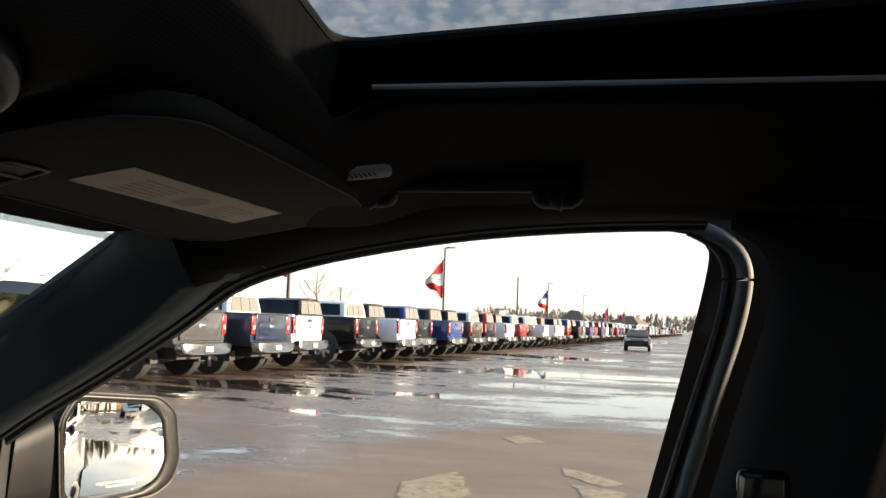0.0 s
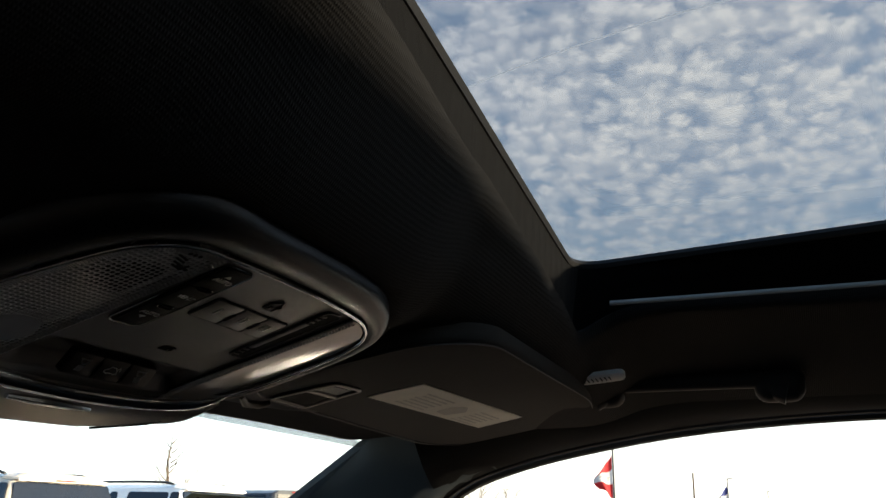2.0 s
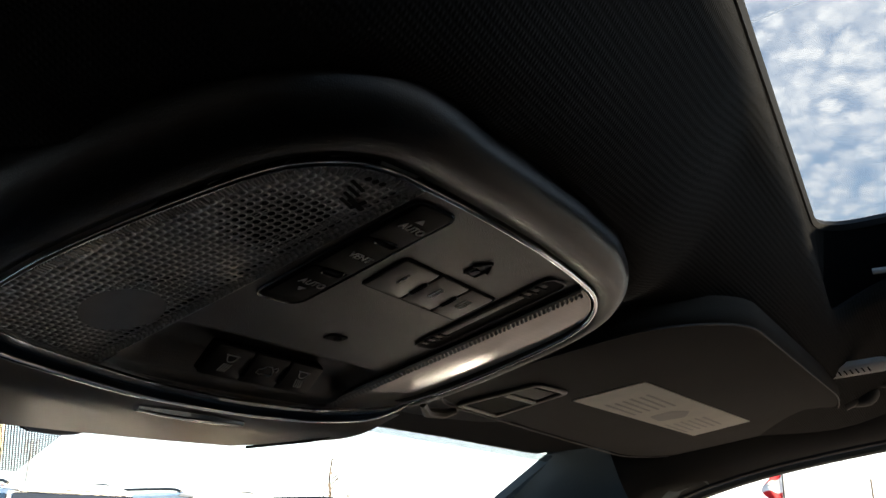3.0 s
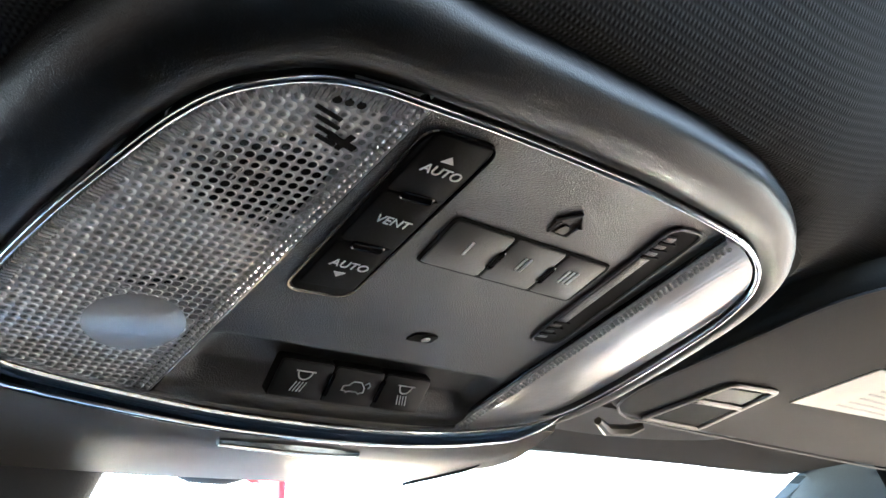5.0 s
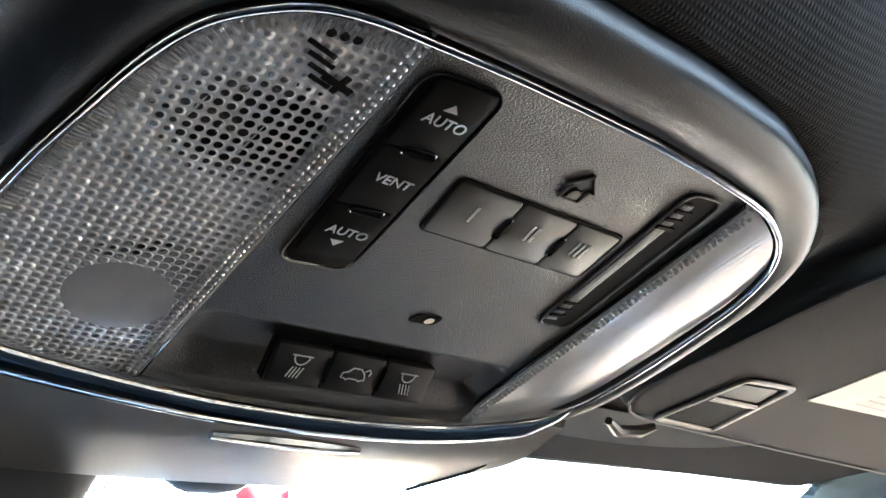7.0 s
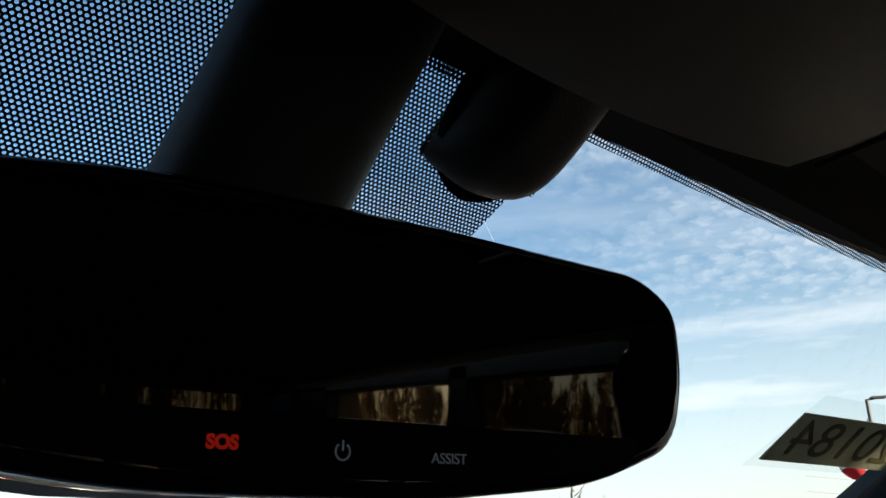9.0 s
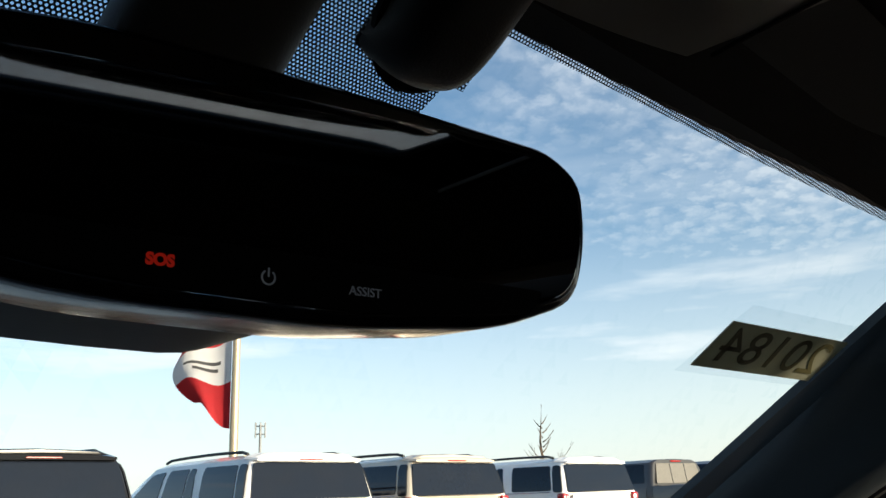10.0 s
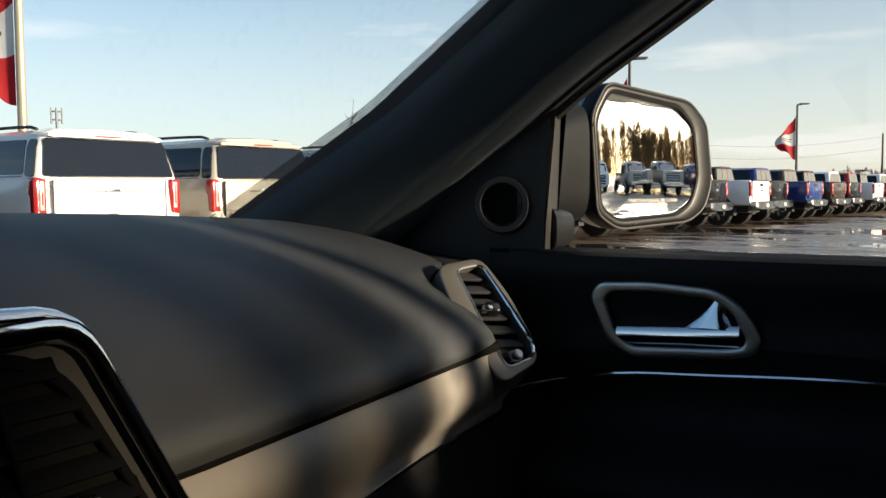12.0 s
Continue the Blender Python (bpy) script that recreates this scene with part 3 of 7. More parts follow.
def along(table, f):
    for (a, p), (b, q) in zip(table, table[1:]):
        if f <= b:
            return p.lerp(q, (f - a) / (b - a))
    return table[-1][1]


def pillar(s):
    def at(u, v):
        a, b = along(PILLAR_IN, -0.1 + 1.1 * u), edge(0.315 + u * 0.565)
        p = a.lerp(b, v)
        p += Vector((-0.030, -0.030, -0.006)) * (1 - (2 * v - 1) ** 4) * (0.45 + 0.55 * u)
        return (s * p.x, p.y, p.z)
    bm = sheet(at, 30, 14)
    bmesh.ops.solidify(bm, geom=bm.faces[:], thickness=0.022 * s)
    return bm


for s in (1, -1):
    structure("trim", rbox(0.085, 0.25, 0.10, 0.010, 3, pose(s * 0.705, 0.905, 1.143, 7)), M["doorblack"], "black trim at the foot of the windshield pillar", "pillar trim")
structure("pillar_1", pillar(1), M["skylit_pillar"], "charcoal plastic windshield pillar trim", "pillar trim")
structure("pillar_2", pillar(-1), M["skylit_pillar"], "charcoal plastic windshield pillar trim", "pillar trim")


def screen(u, v):
    """The windshield: u across, v from top to bottom."""
    x = -0.70 + 1.40 * u
    y = 0.50 + 0.60 * v
    bow = 0.10 * (x / 0.7) ** 2 * (1 - 0.3 * v)
    return (x, y - bow * 0.35, 1.590 - 0.745 * (y - 0.50) - 0.035 * math.sin(math.pi * v) * 0 - bow * 0.10)


def screen_at(x, y):
    """A point of the windshield's inner face near the given x and y."""
    v = (y - 0.50 + 0.035 * (x / 0.7) ** 2) / 0.60
    for _ in range(6):
        p = screen((x + 0.7) / 1.4, v)
        v += (y - p[1]) / 0.60
    return Vector(screen((x + 0.7) / 1.4, v))


def glassy(fn, nu, nv, thick):
    bm = sheet(fn, nu, nv)
    bmesh.ops.solidify(bm, geom=bm.faces[:], thickness=thick)
    return bm


shield = structure("window_2", glassy(screen, 112, 56, 0.004), M["windshield"], "clear laminated windshield with a black dotted edge band", "windshield")


def decal(fn, nu, nv, material, name, parent, scale, label="", lift=0.0015):
    """A thin film on the windshield: fn(u, v) gives x and y there; uv in metres."""
    bm = bmesh.new()
    lay = bm.loops.layers.uv.new("UVMap")
    vs = {}
    for i in range(nu + 1):
        for j in range(nv + 1):
            x, y = fn(i / nu, j / nv)
            vs[i, j] = bm.verts.new(screen_at(x, y) + Vector((0, -0.6, -0.8)) * lift)
    for i in range(nu):
        for j in range(nv):
            f = bm.faces.new((vs[i, j], vs[i + 1, j], vs[i + 1, j + 1], vs[i, j + 1]))
            for l in f.loops:
                l[lay].uv = (l.vert.co.x, l.vert.co.y * 1.25)
    return part(name, bm, material, parent, label)


# dotted bands: behind the mirror, along the top, down the pillars, along the bottom
decal(lambda u, v: (-0.150 + 0.245 * u + 0.0 * v, 0.512 + (0.078 if abs(u - 0.5) < 0.42 else 0.04) * v), 24, 8, M["frit"], "dotted_band", shield, 1, "black dotted band")
decal(lambda u, v: (-0.62 + 1.24 * u, 0.520 - 0.028 * (2 * u - 1) ** 2 + 0.0085 * v), 60, 2, M["fringe"], "dotted_band", shield, 1)
decal(lambda u, v: (-0.62 + 1.24 * u, 1.028 - 0.03 * (2 * u - 1) ** 2 + 0.022 * v), 40, 2, M["fringe"], "dotted_band", shield, 1)
for s in (1, -1):
    def side_band(u, v, s=s):
        p = along(PILLAR_IN, u)
        e = (p.z - screen_at(p.x, p.y).z) / 0.40
        return (s * (p.x - 0.82 * e + 0.018 + 0.040 * v), p.y - 0.43 * e)
    decal(side_band, 30, 2, M["fringe"], "dotted_band", shield, 1)

# header trim between headliner and windshield
structure("trim", glassy(lambda u, v: (-0.64 + 1.28 * u, 0.42 + 0.105 * v - 0.028 * (2 * u - 1) ** 2 * v, 1.580 - 0.010 * v), 24, 4, 0.035), M["pillar"], "black windshield header trim", "header trim")


# side glass, doors, rear body
def side_glass(s):
    def at(u, v):
        y = -0.13 + u * 0.86
        top = edge(y).z + 0.02
        return (s * (0.735 - 0.045 * v), y, 1.175 + v * max(0.0, top - 1.175))
    return glassy(at, 30, 6, 0.003 * s)


def door_x(z):
    return smooth_line(z, [(0.60, 0.70), (0.93, 0.705), (0.96, 0.64), (1.00, 0.635), (1.03, 0.70), (1.06, 0.713), (1.085, 0.708), (1.112, 0.702), (1.125, 0.709), (1.15, 0.706), (1.175, 0.700), (1.187, 0.706)])


def strip_z(y):
    return smooth_line(y, [(-0.2, 1.096), (0.40, 1.093), (0.55, 1.084), (0.62, 1.078), (0.70, 1.061), (0.75, 1.045)])


def make_door(s, name, label):
    door = thing(name, label, "car door", kind="structure")
    def at(u, v):
        y = -0.14 + u * 0.90
        if v > 0.9:
            f = (v - 0.9) / 0.1
            return (s * (0.706 + 0.045 * f), y, 1.187 + 0.006 * math.sin(math.pi * min(1, f * 1.2)) - 0.004 * f)
        z = 0.62 + (1.187 - 0.62) * v / 0.9
        lift = (strip_z(y) - 1.085) * math.exp(-((z - 1.08) / 0.05) ** 2)
        x = door_x(z - lift)
        front = max(0.0, (y - 0.66) / 0.10)
        return (s * (x + 0.012 * front), y, z)
    bm = sheet(at, 40, 60)
    bmesh.ops.solidify(bm, geom=bm.faces[:], thickness=0.03 * s)
    part("door_panel", bm, M["doorblack"], door, "soft black moulded door panel")
    line = [(s * (door_x(strip_z(y)) - 0.001), y, strip_z(y)) for y in np.linspace(-0.13, 0.735, 40)]
    part("accent_strip", tube(line, 0.0022, 8), M["chrome"], door, "thin chrome accent strip")
    # belt seal at the foot of the glass
    part("belt_seal", tube([(s * 0.744, y, 1.186) for y in np.linspace(-0.12, 0.70, 12)], 0.006, 8), M["rubber"], door)
    # sail panel with its tweeter
    outline = rounded([(-0.925, 1.172), (-0.700, 1.172), (-0.692, 1.354), (-0.682, 1.356)], 0.004)
    m = basis((s * 0.722, 0, 0), (0, -1, 0), (0, 0, 1)) if s > 0 else basis((s * 0.722, 0, 0), (0, -1, 0), (0, 0, 1))
    part("sail_panel", prism([(x, z) for x, z in outline], -0.02, 0.004, 0.012, 4, m=m), M["doorblack"], door)
    return door


door = make_door(1, "door_1", "black passenger door with chrome handle and tweeter")
make_door(-1, "door_2", "black driver door, closed")
structure("window_3", side_glass(1), M["side"], "clear passenger door window, closed", "car window")
structure("window_4", side_glass(-1), M["tint"], "dark driver door window, closed", "car window")


def fittings():
    # tweeter grille in a raised collar
    c = Vector((0.716, 0.744, 1.235))
    m = basis(c, (0.25, -0.97, 0), (0, 0, 1))
    ring = [(0.030, -0.006), (0.030, 0.004), (0.027, 0.010), (0.022, 0.010), (0.020, 0.004), (0.020, -0.004)]
    def torus(u, v):
        i = min(int(v * (len(ring) - 1)), len(ring) - 2)
        f = v * (len(ring) - 1) - i
        r = ring[i][0] * (1 - f) + ring[i + 1][0] * f
        h = ring[i][1] * (1 - f) + ring[i + 1][1] * f
        return (r * math.cos(2 * math.pi * u), r * math.sin(2 * math.pi * u), h)
    bm = moved(sheet(torus, 40, 10), m)
    bmesh.ops.remove_doubles(bm, verts=bm.verts[:], dist=1e-6)
    bmesh.ops.recalc_face_normals(bm, faces=bm.faces[:])
    tw = part("tweeter", bm, M["soft"], door, "round tweeter with a perforated grille")
    part("grille", cyl(0.0205, 0.003, 40, m=m @ pose(0, 0, 0.0)), M["dark"], tw)
    holes = bmesh.new()
    for i in range(-8, 9):
        for j in range(-8, 9):
            x, y = (i + 0.5 * (j % 2)) * 0.0026, j * 0.00225
            if math.hypot(x, y) < 0.019:
                bmesh.ops.create_cone(holes, cap_ends=True, segments=6, radius1=0.0007, radius2=0.0007, depth=0.0006, matrix=pose(x, y, 0.0018))
    part("perforation", moved(holes, m), M["key"], tw)
    # inner release handle
    m = basis((0.704, 0.563, 1.130), (0, -1, 0), (0, 0, 1))
    outer = rounded([(-0.082, 0.020), (-0.073, 0.034), (-0.025, 0.0365), (0.036, 0.0325), (0.060, 0.017), (0.0745, -0.010), (0.070, -0.022), (0.050, -0.0275), (-0.042, -0.0340), (-0.066, -0.020)], 0.012, 6)
    inner = rounded([(-0.0670, 0.018), (-0.0600, 0.0255), (-0.022, 0.0270), (0.0305, 0.0240), (0.0480, 0.0135), (0.0605, -0.0090), (0.0575, -0.0165), (0.044, -0.0190), (-0.0420, -0.0240), (-0.0580, -0.0100)], 0.008, 6)
    bez = part("handle_bezel", prism(outer, -0.004, 0.005, 0.0028, 3, m, hole=inner), M["satin"], door, "satin silver handle surround")
    part("handle_cup", prism(inner, -0.018, -0.012, m=m), M["dark"], bez)
    def lever(u, v):
        a = 2 * math.pi * v
        x = -0.0555 + 0.1105 * u
        w = 0.0080 + 0.0015 * max(0.0, (u - 0.55) / 0.45)
        return (x, -0.0145 + w * math.sin(a) + 0.0065 * u, 0.001 + 0.004 * math.cos(a))
    part("lever", moved(sheet(lever, 24, 14), m), M["chrome"], bez, "polished chrome lever")
    def root(u, v):
        a = 2 * math.pi * v
        p = Vector((0.029, -0.006, 0.0)).lerp(Vector((0.036, 0.0215, -0.006)), u)
        w = 0.018 * (1 - u) ** 1.7 + 0.0065
        return (p.x + w * math.cos(a), p.y + 0.004 * math.sin(a), p.z + 0.005 * math.sin(a))
    part("lever_root", moved(sheet(root, 12, 14), m), M["chrome"], bez)
    # grab handle over the door
    g = thing("grab_handle", "black folding grab handle above the passenger door", "grab handle")
    pts = [(0.575, y, z) for y, z in ((0.178, 1.600), (0.172, 1.588), (0.155, 1.584), (0.11, 1.586), (0.07, 1.588), (0.052, 1.588), (0.040, 1.578), (0.02, 1.580), (0.012, 1.592))]
    line = []
    for i in range(33):
        f = i / 32
        line.append((0.538 + 0.010 * f * (1 - f), 0.196 - 0.182 * f, 1.5975 + 0.0135 * min(1.0, 2.6 * math.sin(math.pi * f)) ** 1.5))
    part("grip", tube(line, [0.0085 + 0.004 * (abs(2 * i / 32 - 1) ** 6) for i in range(33)], 10), M["doorblack"], g)
    for y in (0.190, 0.021):
        part("mount", rbox(0.030, 0.046, 0.034, 0.013, 4, pose(0.545, y, 1.606)), M["doorblack"], g)
    # small grille lamp in the headliner
    m = basis((0.452, 0.176, 1.605), (0.06, -1, 0.10), (-1, 0, 0.35))
    lamp = thing("roof_grille", "small pale grey slotted grille in the headliner", "grille")
    part("bezel", prism(rrect(0.052, 0.016, 0.0065), -0.002, 0.0022, 0.0012, 2, m), M["grillegrey"], lamp)
    for i in range(7):
        part("slot", rbox(0.0010, 0.0065, 0.0008, 0.0002, 1, m @ pose(-0.012 + 0.004 * i, 0.0, 0.0023, 0, 0, 12)), M["dark"], lamp)


fittings()


SEAL_LINE = [(1.05, -0.018), (1.20, -0.062), (1.336, -0.1017), (1.424, -0.1272), (1.484, -0.1452), (1.515, -0.1520), (1.535, -0.1545), (1.548, -0.1535), (1.560, -0.1490), (1.570, -0.1410), (1.578, -0.1300), (1.584, -0.1170)]
GLASS_LINE = [(1.0306, 0.0056), (1.1873, -0.0362), (1.3068, -0.0676), (1.4042, -0.0927), (1.4827, -0.1122), (1.5647, -0.1288), (1.5799, -0.1229), (1.5879, -0.1093), (1.5931, -0.0821), (1.5968, -0.0508), (1.626, 0.0223)]


def make_b_pillar(s):
    def at(u, v):
        z = 0.70 + u * 0.915
        w = 0.155 + 0.05 * max(0.0, (1.2 - z))
        y = smooth_line(max(1.05, z), SEAL_LINE) - 0.024 + 0.24 * max(0.0, 1.05 - z) - v * w
        x = 0.655 + 0.02 * (1.6 - z) - 0.018 * (1 - (2 * v - 1) ** 6)
        return (s * x, y, z)
    bm = sheet(at, 60, 12)
    bmesh.ops.solidify(bm, geom=bm.faces[:], thickness=0.05 * s)
    p = structure("pillar", bm, M["pillar"], "black door pillar trim with grey rubber seal and belt anchor", "pillar trim")
    zs = list(np.linspace(1.08, 1.50, 24)) + list(np.linspace(1.505, 1.584, 30))
    seal = [(s * 0.730, -0.032 + (smooth_line(z, SEAL_LINE) + 0.032) * 1.078, 1.485 + (z - 1.485) * 1.078) for z in zs]
    part("door_seal", tube(seal, 0.0088, 12), M["seal"], p, "grey rubber door seal")
    inner = [(s * 0.735, -0.032 + (smooth_line(z, SEAL_LINE) + 0.048) * 1.078, 1.485 + (z - 1.485) * 1.078) for z in zs]
    part("door_seal", tube(inner, 0.0055, 8), M["rubber"], p)
    def lip(u, v):
        z = 1.08 + 0.535 * u
        y = -0.23 + (smooth_line(z, GLASS_LINE) + 0.23) * v
        return (s * (0.742 + 0.01 * (1.6 - z)), y, z)
    bm = sheet(lip, 60, 6)
    bmesh.ops.solidify(bm, geom=bm.faces[:], thickness=0.012 * s)
    part("window_channel", bm, M["rubber"], p, "black rubber window channel")
    anchor = part("belt_anchor", rbox(0.03, 0.05, 0.09, 0.010, 3, pose(s * 0.652, -0.17, 1.315)), M["gloss"], p, "gloss black belt height adjuster")
    part("belt", rbox(0.0025, 0.046, 0.55, 0.001, 1, pose(s * 0.635, -0.18, 1.03, 0, 0, 0)), M["dark"], p, "black woven seat belt")


M["seal"] = surface("grey_seal", (0.075, 0.078, 0.075), 0.65, grain=0.0002, grain_size=0.003, mottle_size=0.03)
make_b_pillar(1)
make_b_pillar(-1)

# window seals of the passenger door, two dark lips following the opening
for off, r in ((0.010, 0.0045), (0.026, 0.006)):
    ys = list(np.linspace(-0.12, 0.86, 50))
    tagged(part("trim", tube([tuple(edge(y) + Vector((off, 0, 0.004 - off * 0.25))) for y in ys], r, 8), M["rubber"]), "black rubber window seal lip", "window seal", kind="structure")


# rear body: side walls with openings, tail, floor
def frame_wall(s):
    out = []
    for y0, y1, z0, z1 in ((-0.95, -0.25, 0.3, 1.18), (-2.1, -0.95, 0.3, 1.20), (-0.95, -0.86, 1.18, 1.60), (-2.1, -1.75, 1.2, 1.60), (-0.25, 1.1, 0.3, 0.62), (-2.1, -0.25, 1.565, 1.62)):
        out.append(rbox(0.05, y1 - y0, z1 - z0, 0.006, 1, pose(s * 0.715, (y0 + y1) / 2, (z0 + z1) / 2)))
    return join(*out)


for s in (1, -1):
    structure("wall_side", frame_wall(s), M["soft"], "black rear side trim panel", "side trim", smooth=False)
    # Unseen side panes; their differing tints band the sunlight that reaches the dash.
    for y0, y1 in ((-0.86, -0.28), (-1.75, -0.95)):
        structure("window_rear", rbox(0.004, y1 - y0, 0.40, 0, 1, pose(s * 0.725, (y0 + y1) / 2, 1.375)), M["tintdoor"] if y0 > -0.9 else M["tintlight"], "dark tinted rear side window", "car window", smooth=False)
structure("wall_tail", join(rbox(1.48, 0.05, 0.95, 0.01, 1, pose(0, -2.12, 0.72)), rbox(1.48, 0.05, 0.08, 0.01, 1, pose(0, -2.12, 1.60)),
                            rbox(0.12, 0.05, 0.45, 0.01, 1, pose(0.68, -2.12, 1.37)), rbox(0.12, 0.05, 0.45, 0.01, 1, pose(-0.68, -2.12, 1.37))), M["soft"], "black tailgate trim", "tailgate", smooth=False)
structure("window_tail", rbox(1.26, 0.004, 0.38, 0, 1, pose(0, -2.12, 1.38)), M["tint"], "dark tinted tailgate window", "car window", smooth=False)
structure("floor", rbox(1.46, 3.2, 0.04, 0.004, 1, pose(0, -0.55, 0.36)), M["dark"], "black carpeted car floor", "car floor", smooth=False)
structure("wall_firewall", rbox(1.46, 0.04, 0.85, 0.004, 1, pose(0, 1.12, 0.78)), M["dark"], "black bulkhead ahead of the dashboard", "bulkhead", smooth=False)


# Unseen seats, added as shadow casters and set low so sun reaches the dash.
def make_seat(x):
    seat = thing("bucket_seat", "black leather front car seat with headrest", "car seat", "front seats", at=pose(x, -0.44, 0.20))
    part("cushion", rbox(0.50, 0.52, 0.16, 0.05, 4, pose(0, 0.22, 0.28)), M["soft"], seat)
    part("backrest", rbox(0.50, 0.14, 0.66, 0.05, 4, pose(0, -0.12, 0.60, -12)), M["soft"], seat)
    part("headrest", rbox(0.27, 0.11, 0.18, 0.04, 4, pose(0, -0.22, 1.00, -8)), M["soft"], seat)
    for d in (-0.06, 0.06):
        part("post", cyl(0.006, 0.14, 10, m=pose(d, -0.20, 0.89, -8)), M["satin"], seat)
    part("base", rbox(0.44, 0.46, 0.24, 0.02, 2, pose(0, 0.20, 0.12)), M["dark"], seat)


make_seat(0.38)
make_seat(-0.38)


# ---------------------------------------------------------------- overhead console
def make_console():
    slope = 0.2527
    origin = Vector((0, 0.29, 1.5662 - slope * 0.03))
    frame_m = basis(origin, (1, 0, 0), (0, -1, slope))
    con = thing("overhead_console", "black overhead console with map lamps, switches and chrome ring", "overhead console", at=frame_m)
    stretch = math.sqrt(1 + slope * slope)

    def V(y):
        return (0.29 - y) * stretch

    def eased(half):
        tab = [(Vector((u, V(y)))) for u, y in half]
        dense = []
        for i in range(len(tab) - 1):
            p0, p1, p2, p3 = tab[max(i - 1, 0)], tab[i], tab[i + 1], tab[min(i + 2, len(tab) - 1)]
            for j in range(6):
                f = j / 6
                dense.append(0.5 * ((2 * p1) + (p2 - p0) * f + (2 * p0 - 5 * p1 + 4 * p2 - p3) * f * f + (3 * p1 - p0 - 3 * p2 + p3) * f ** 3))
        dense.append(tab[-1])
        return dense
    ring = eased(RING_R) + [Vector((-p.x, p.y)) for p in eased(RING_L)[-2:0:-1]]
    n = len(ring)

    def offset(d):
        out = []
        for i in range(n):
            t = (ring[(i + 1) % n] - ring[i - 1]).normalized()
            out.append(ring[i] + Vector((-t.y, t.x)) * d)
        return out
    sign = 1 if (offset(0.01)[0].y > ring[0].y) else -1

    # moulded rim: a broad flat slope, rolled over at its outer edge up to the headliner
    tight = [(0.0192, -0.030), (0.0193, -0.0110), (0.0192, -0.0070), (0.0186, -0.0038), (0.0172, -0.0014), (0.0150, 0.0000), (0.0110, 0.0010), (0.0060, 0.0006), (0.0028, -0.0004), (0.0012, -0.0010), (0.0004, -0.005)]
    wide = [(0.0228, -0.030), (0.0228, -0.0150), (0.0222, -0.0105), (0.0205, -0.0066), (0.0178, -0.0034), (0.0146, -0.0012), (0.0110, 0.0000), (0.0060, 0.0004), (0.0028, -0.0004), (0.0012, -0.0010), (0.0004, -0.005)]
    away = []
    for i in range(n):
        t = (ring[(i + 1) % n] - ring[i - 1]).normalized()
        away.append(Vector((-t.y, t.x)) * sign)

    def rim(u, v):
        i = round(u * n) % n
        p = ring[i]
        f = v * (len(tight) - 1)
        a = min(int(f), len(tight) - 2)
        f -= a
        soft = crest(p.x)
        d, z = ((tight[a][k] * (1 - f) + tight[a + 1][k] * f) * (1 - soft) + (wide[a][k] * (1 - f) + wide[a + 1][k] * f) * soft for k in (0, 1))
        slim = max(0.0, min(1.0, (-0.025 - p.y) / 0.035), 0.75 * min(1.0, (p.x - 0.035) / 0.045))
        q = p + away[i] * d * (1 - 0.42 * slim)
        return (q.x, q.y, z)
    steps = (len(tight) - 1) * 2
    bm = sheet(rim, n, steps)
    bmesh.ops.remove_doubles(bm, verts=bm.verts[:], dist=1e-6)
    bmesh.ops.recalc_face_normals(bm, faces=bm.faces[:])
    part("housing", bm, M["housing"], con, "grained black plastic rim")

    # chrome ring, broader along the front
    radii = [0.0010 + 0.0048 * max(0.0, min(1.0, (V(0.330) - p.y) / 0.014)) for p in ring]
    part("chrome_ring", tube([(p.x, p.y, 0.0002 + r * 0.35) for p, r in zip(ring, radii)], radii, 14, closed=True, flat=0.85), M["chrome"], con, "polished chrome ring")

    # nose towards the windshield, with its tray door
    def nose(u, v):
        x = -0.124 + 0.248 * u
        a = abs(2 * u - 1)
        y0 = 0.335 - 0.0 * a if a > 0.93 else 0.352 - 0.012 * a * a
        y1 = 0.470 - 0.020 * a * a
        y = y0 + (y1 - y0) * min(1.0, v / 0.8)
        z_in = 1.5662 - slope * (y0 - 0.26) - 0.0015
        z = z_in + (1.5335 - z_in) * smooth_line(min(1.0, v / 0.8), [(0, 0.0), (0.22, 0.85), (0.5, 1.02), (1.0, 1.0)])
        if v > 0.8:
            f = (v - 0.8) / 0.2
            z += 0.05 * f
            y += 0.012 * f
        z += 0.035 * max(0.0, a - 0.90) / 0.10
        return frame_m.inverted() @ Vector((x, y, z))
    bm = sheet(nose, 56, 30)
    bmesh.ops.solidify(bm, geom=bm.faces[:], thickness=0.004)
    bmesh.ops.recalc_face_normals(bm, faces=bm.faces[:])
    nose_ob = part("tray_door", bm, M["tray"], con, "satin black drop-down tray door")
    im = frame_m.inverted()
    for s in (1, -1):
        part("door_gap", tube([im @ Vector((s * (0.096 + 0.020 * f), 0.352 + 0.095 * f, 1.5415 - 0.0085 * min(1, f * 3))) for f in np.linspace(0, 1, 8)], 0.0009, 6), M["dark"], nose_ob)
    part("pull_tab", tube([im @ Vector((-0.027 + 0.058 * f, 0.3685 + 0.0015 * f, 1.5328)) for f in np.linspace(0, 1, 10)], [0.0017 + 0.0012 * math.sin(math.pi * f) for f in np.linspace(0, 1, 10)], 8, flat=0.8), M["chrome"], nose_ob, "slim chrome pull tab")

    # central face between the lenses
    left, right = -0.0612, 0.0560

    def edge_of(s, y):
        """The slanting inner edge of a lens, towards the passenger (s = 1) or the driver (s = -1)."""
        return right - 0.0821 * y if s > 0 else left - 0.0313 * y

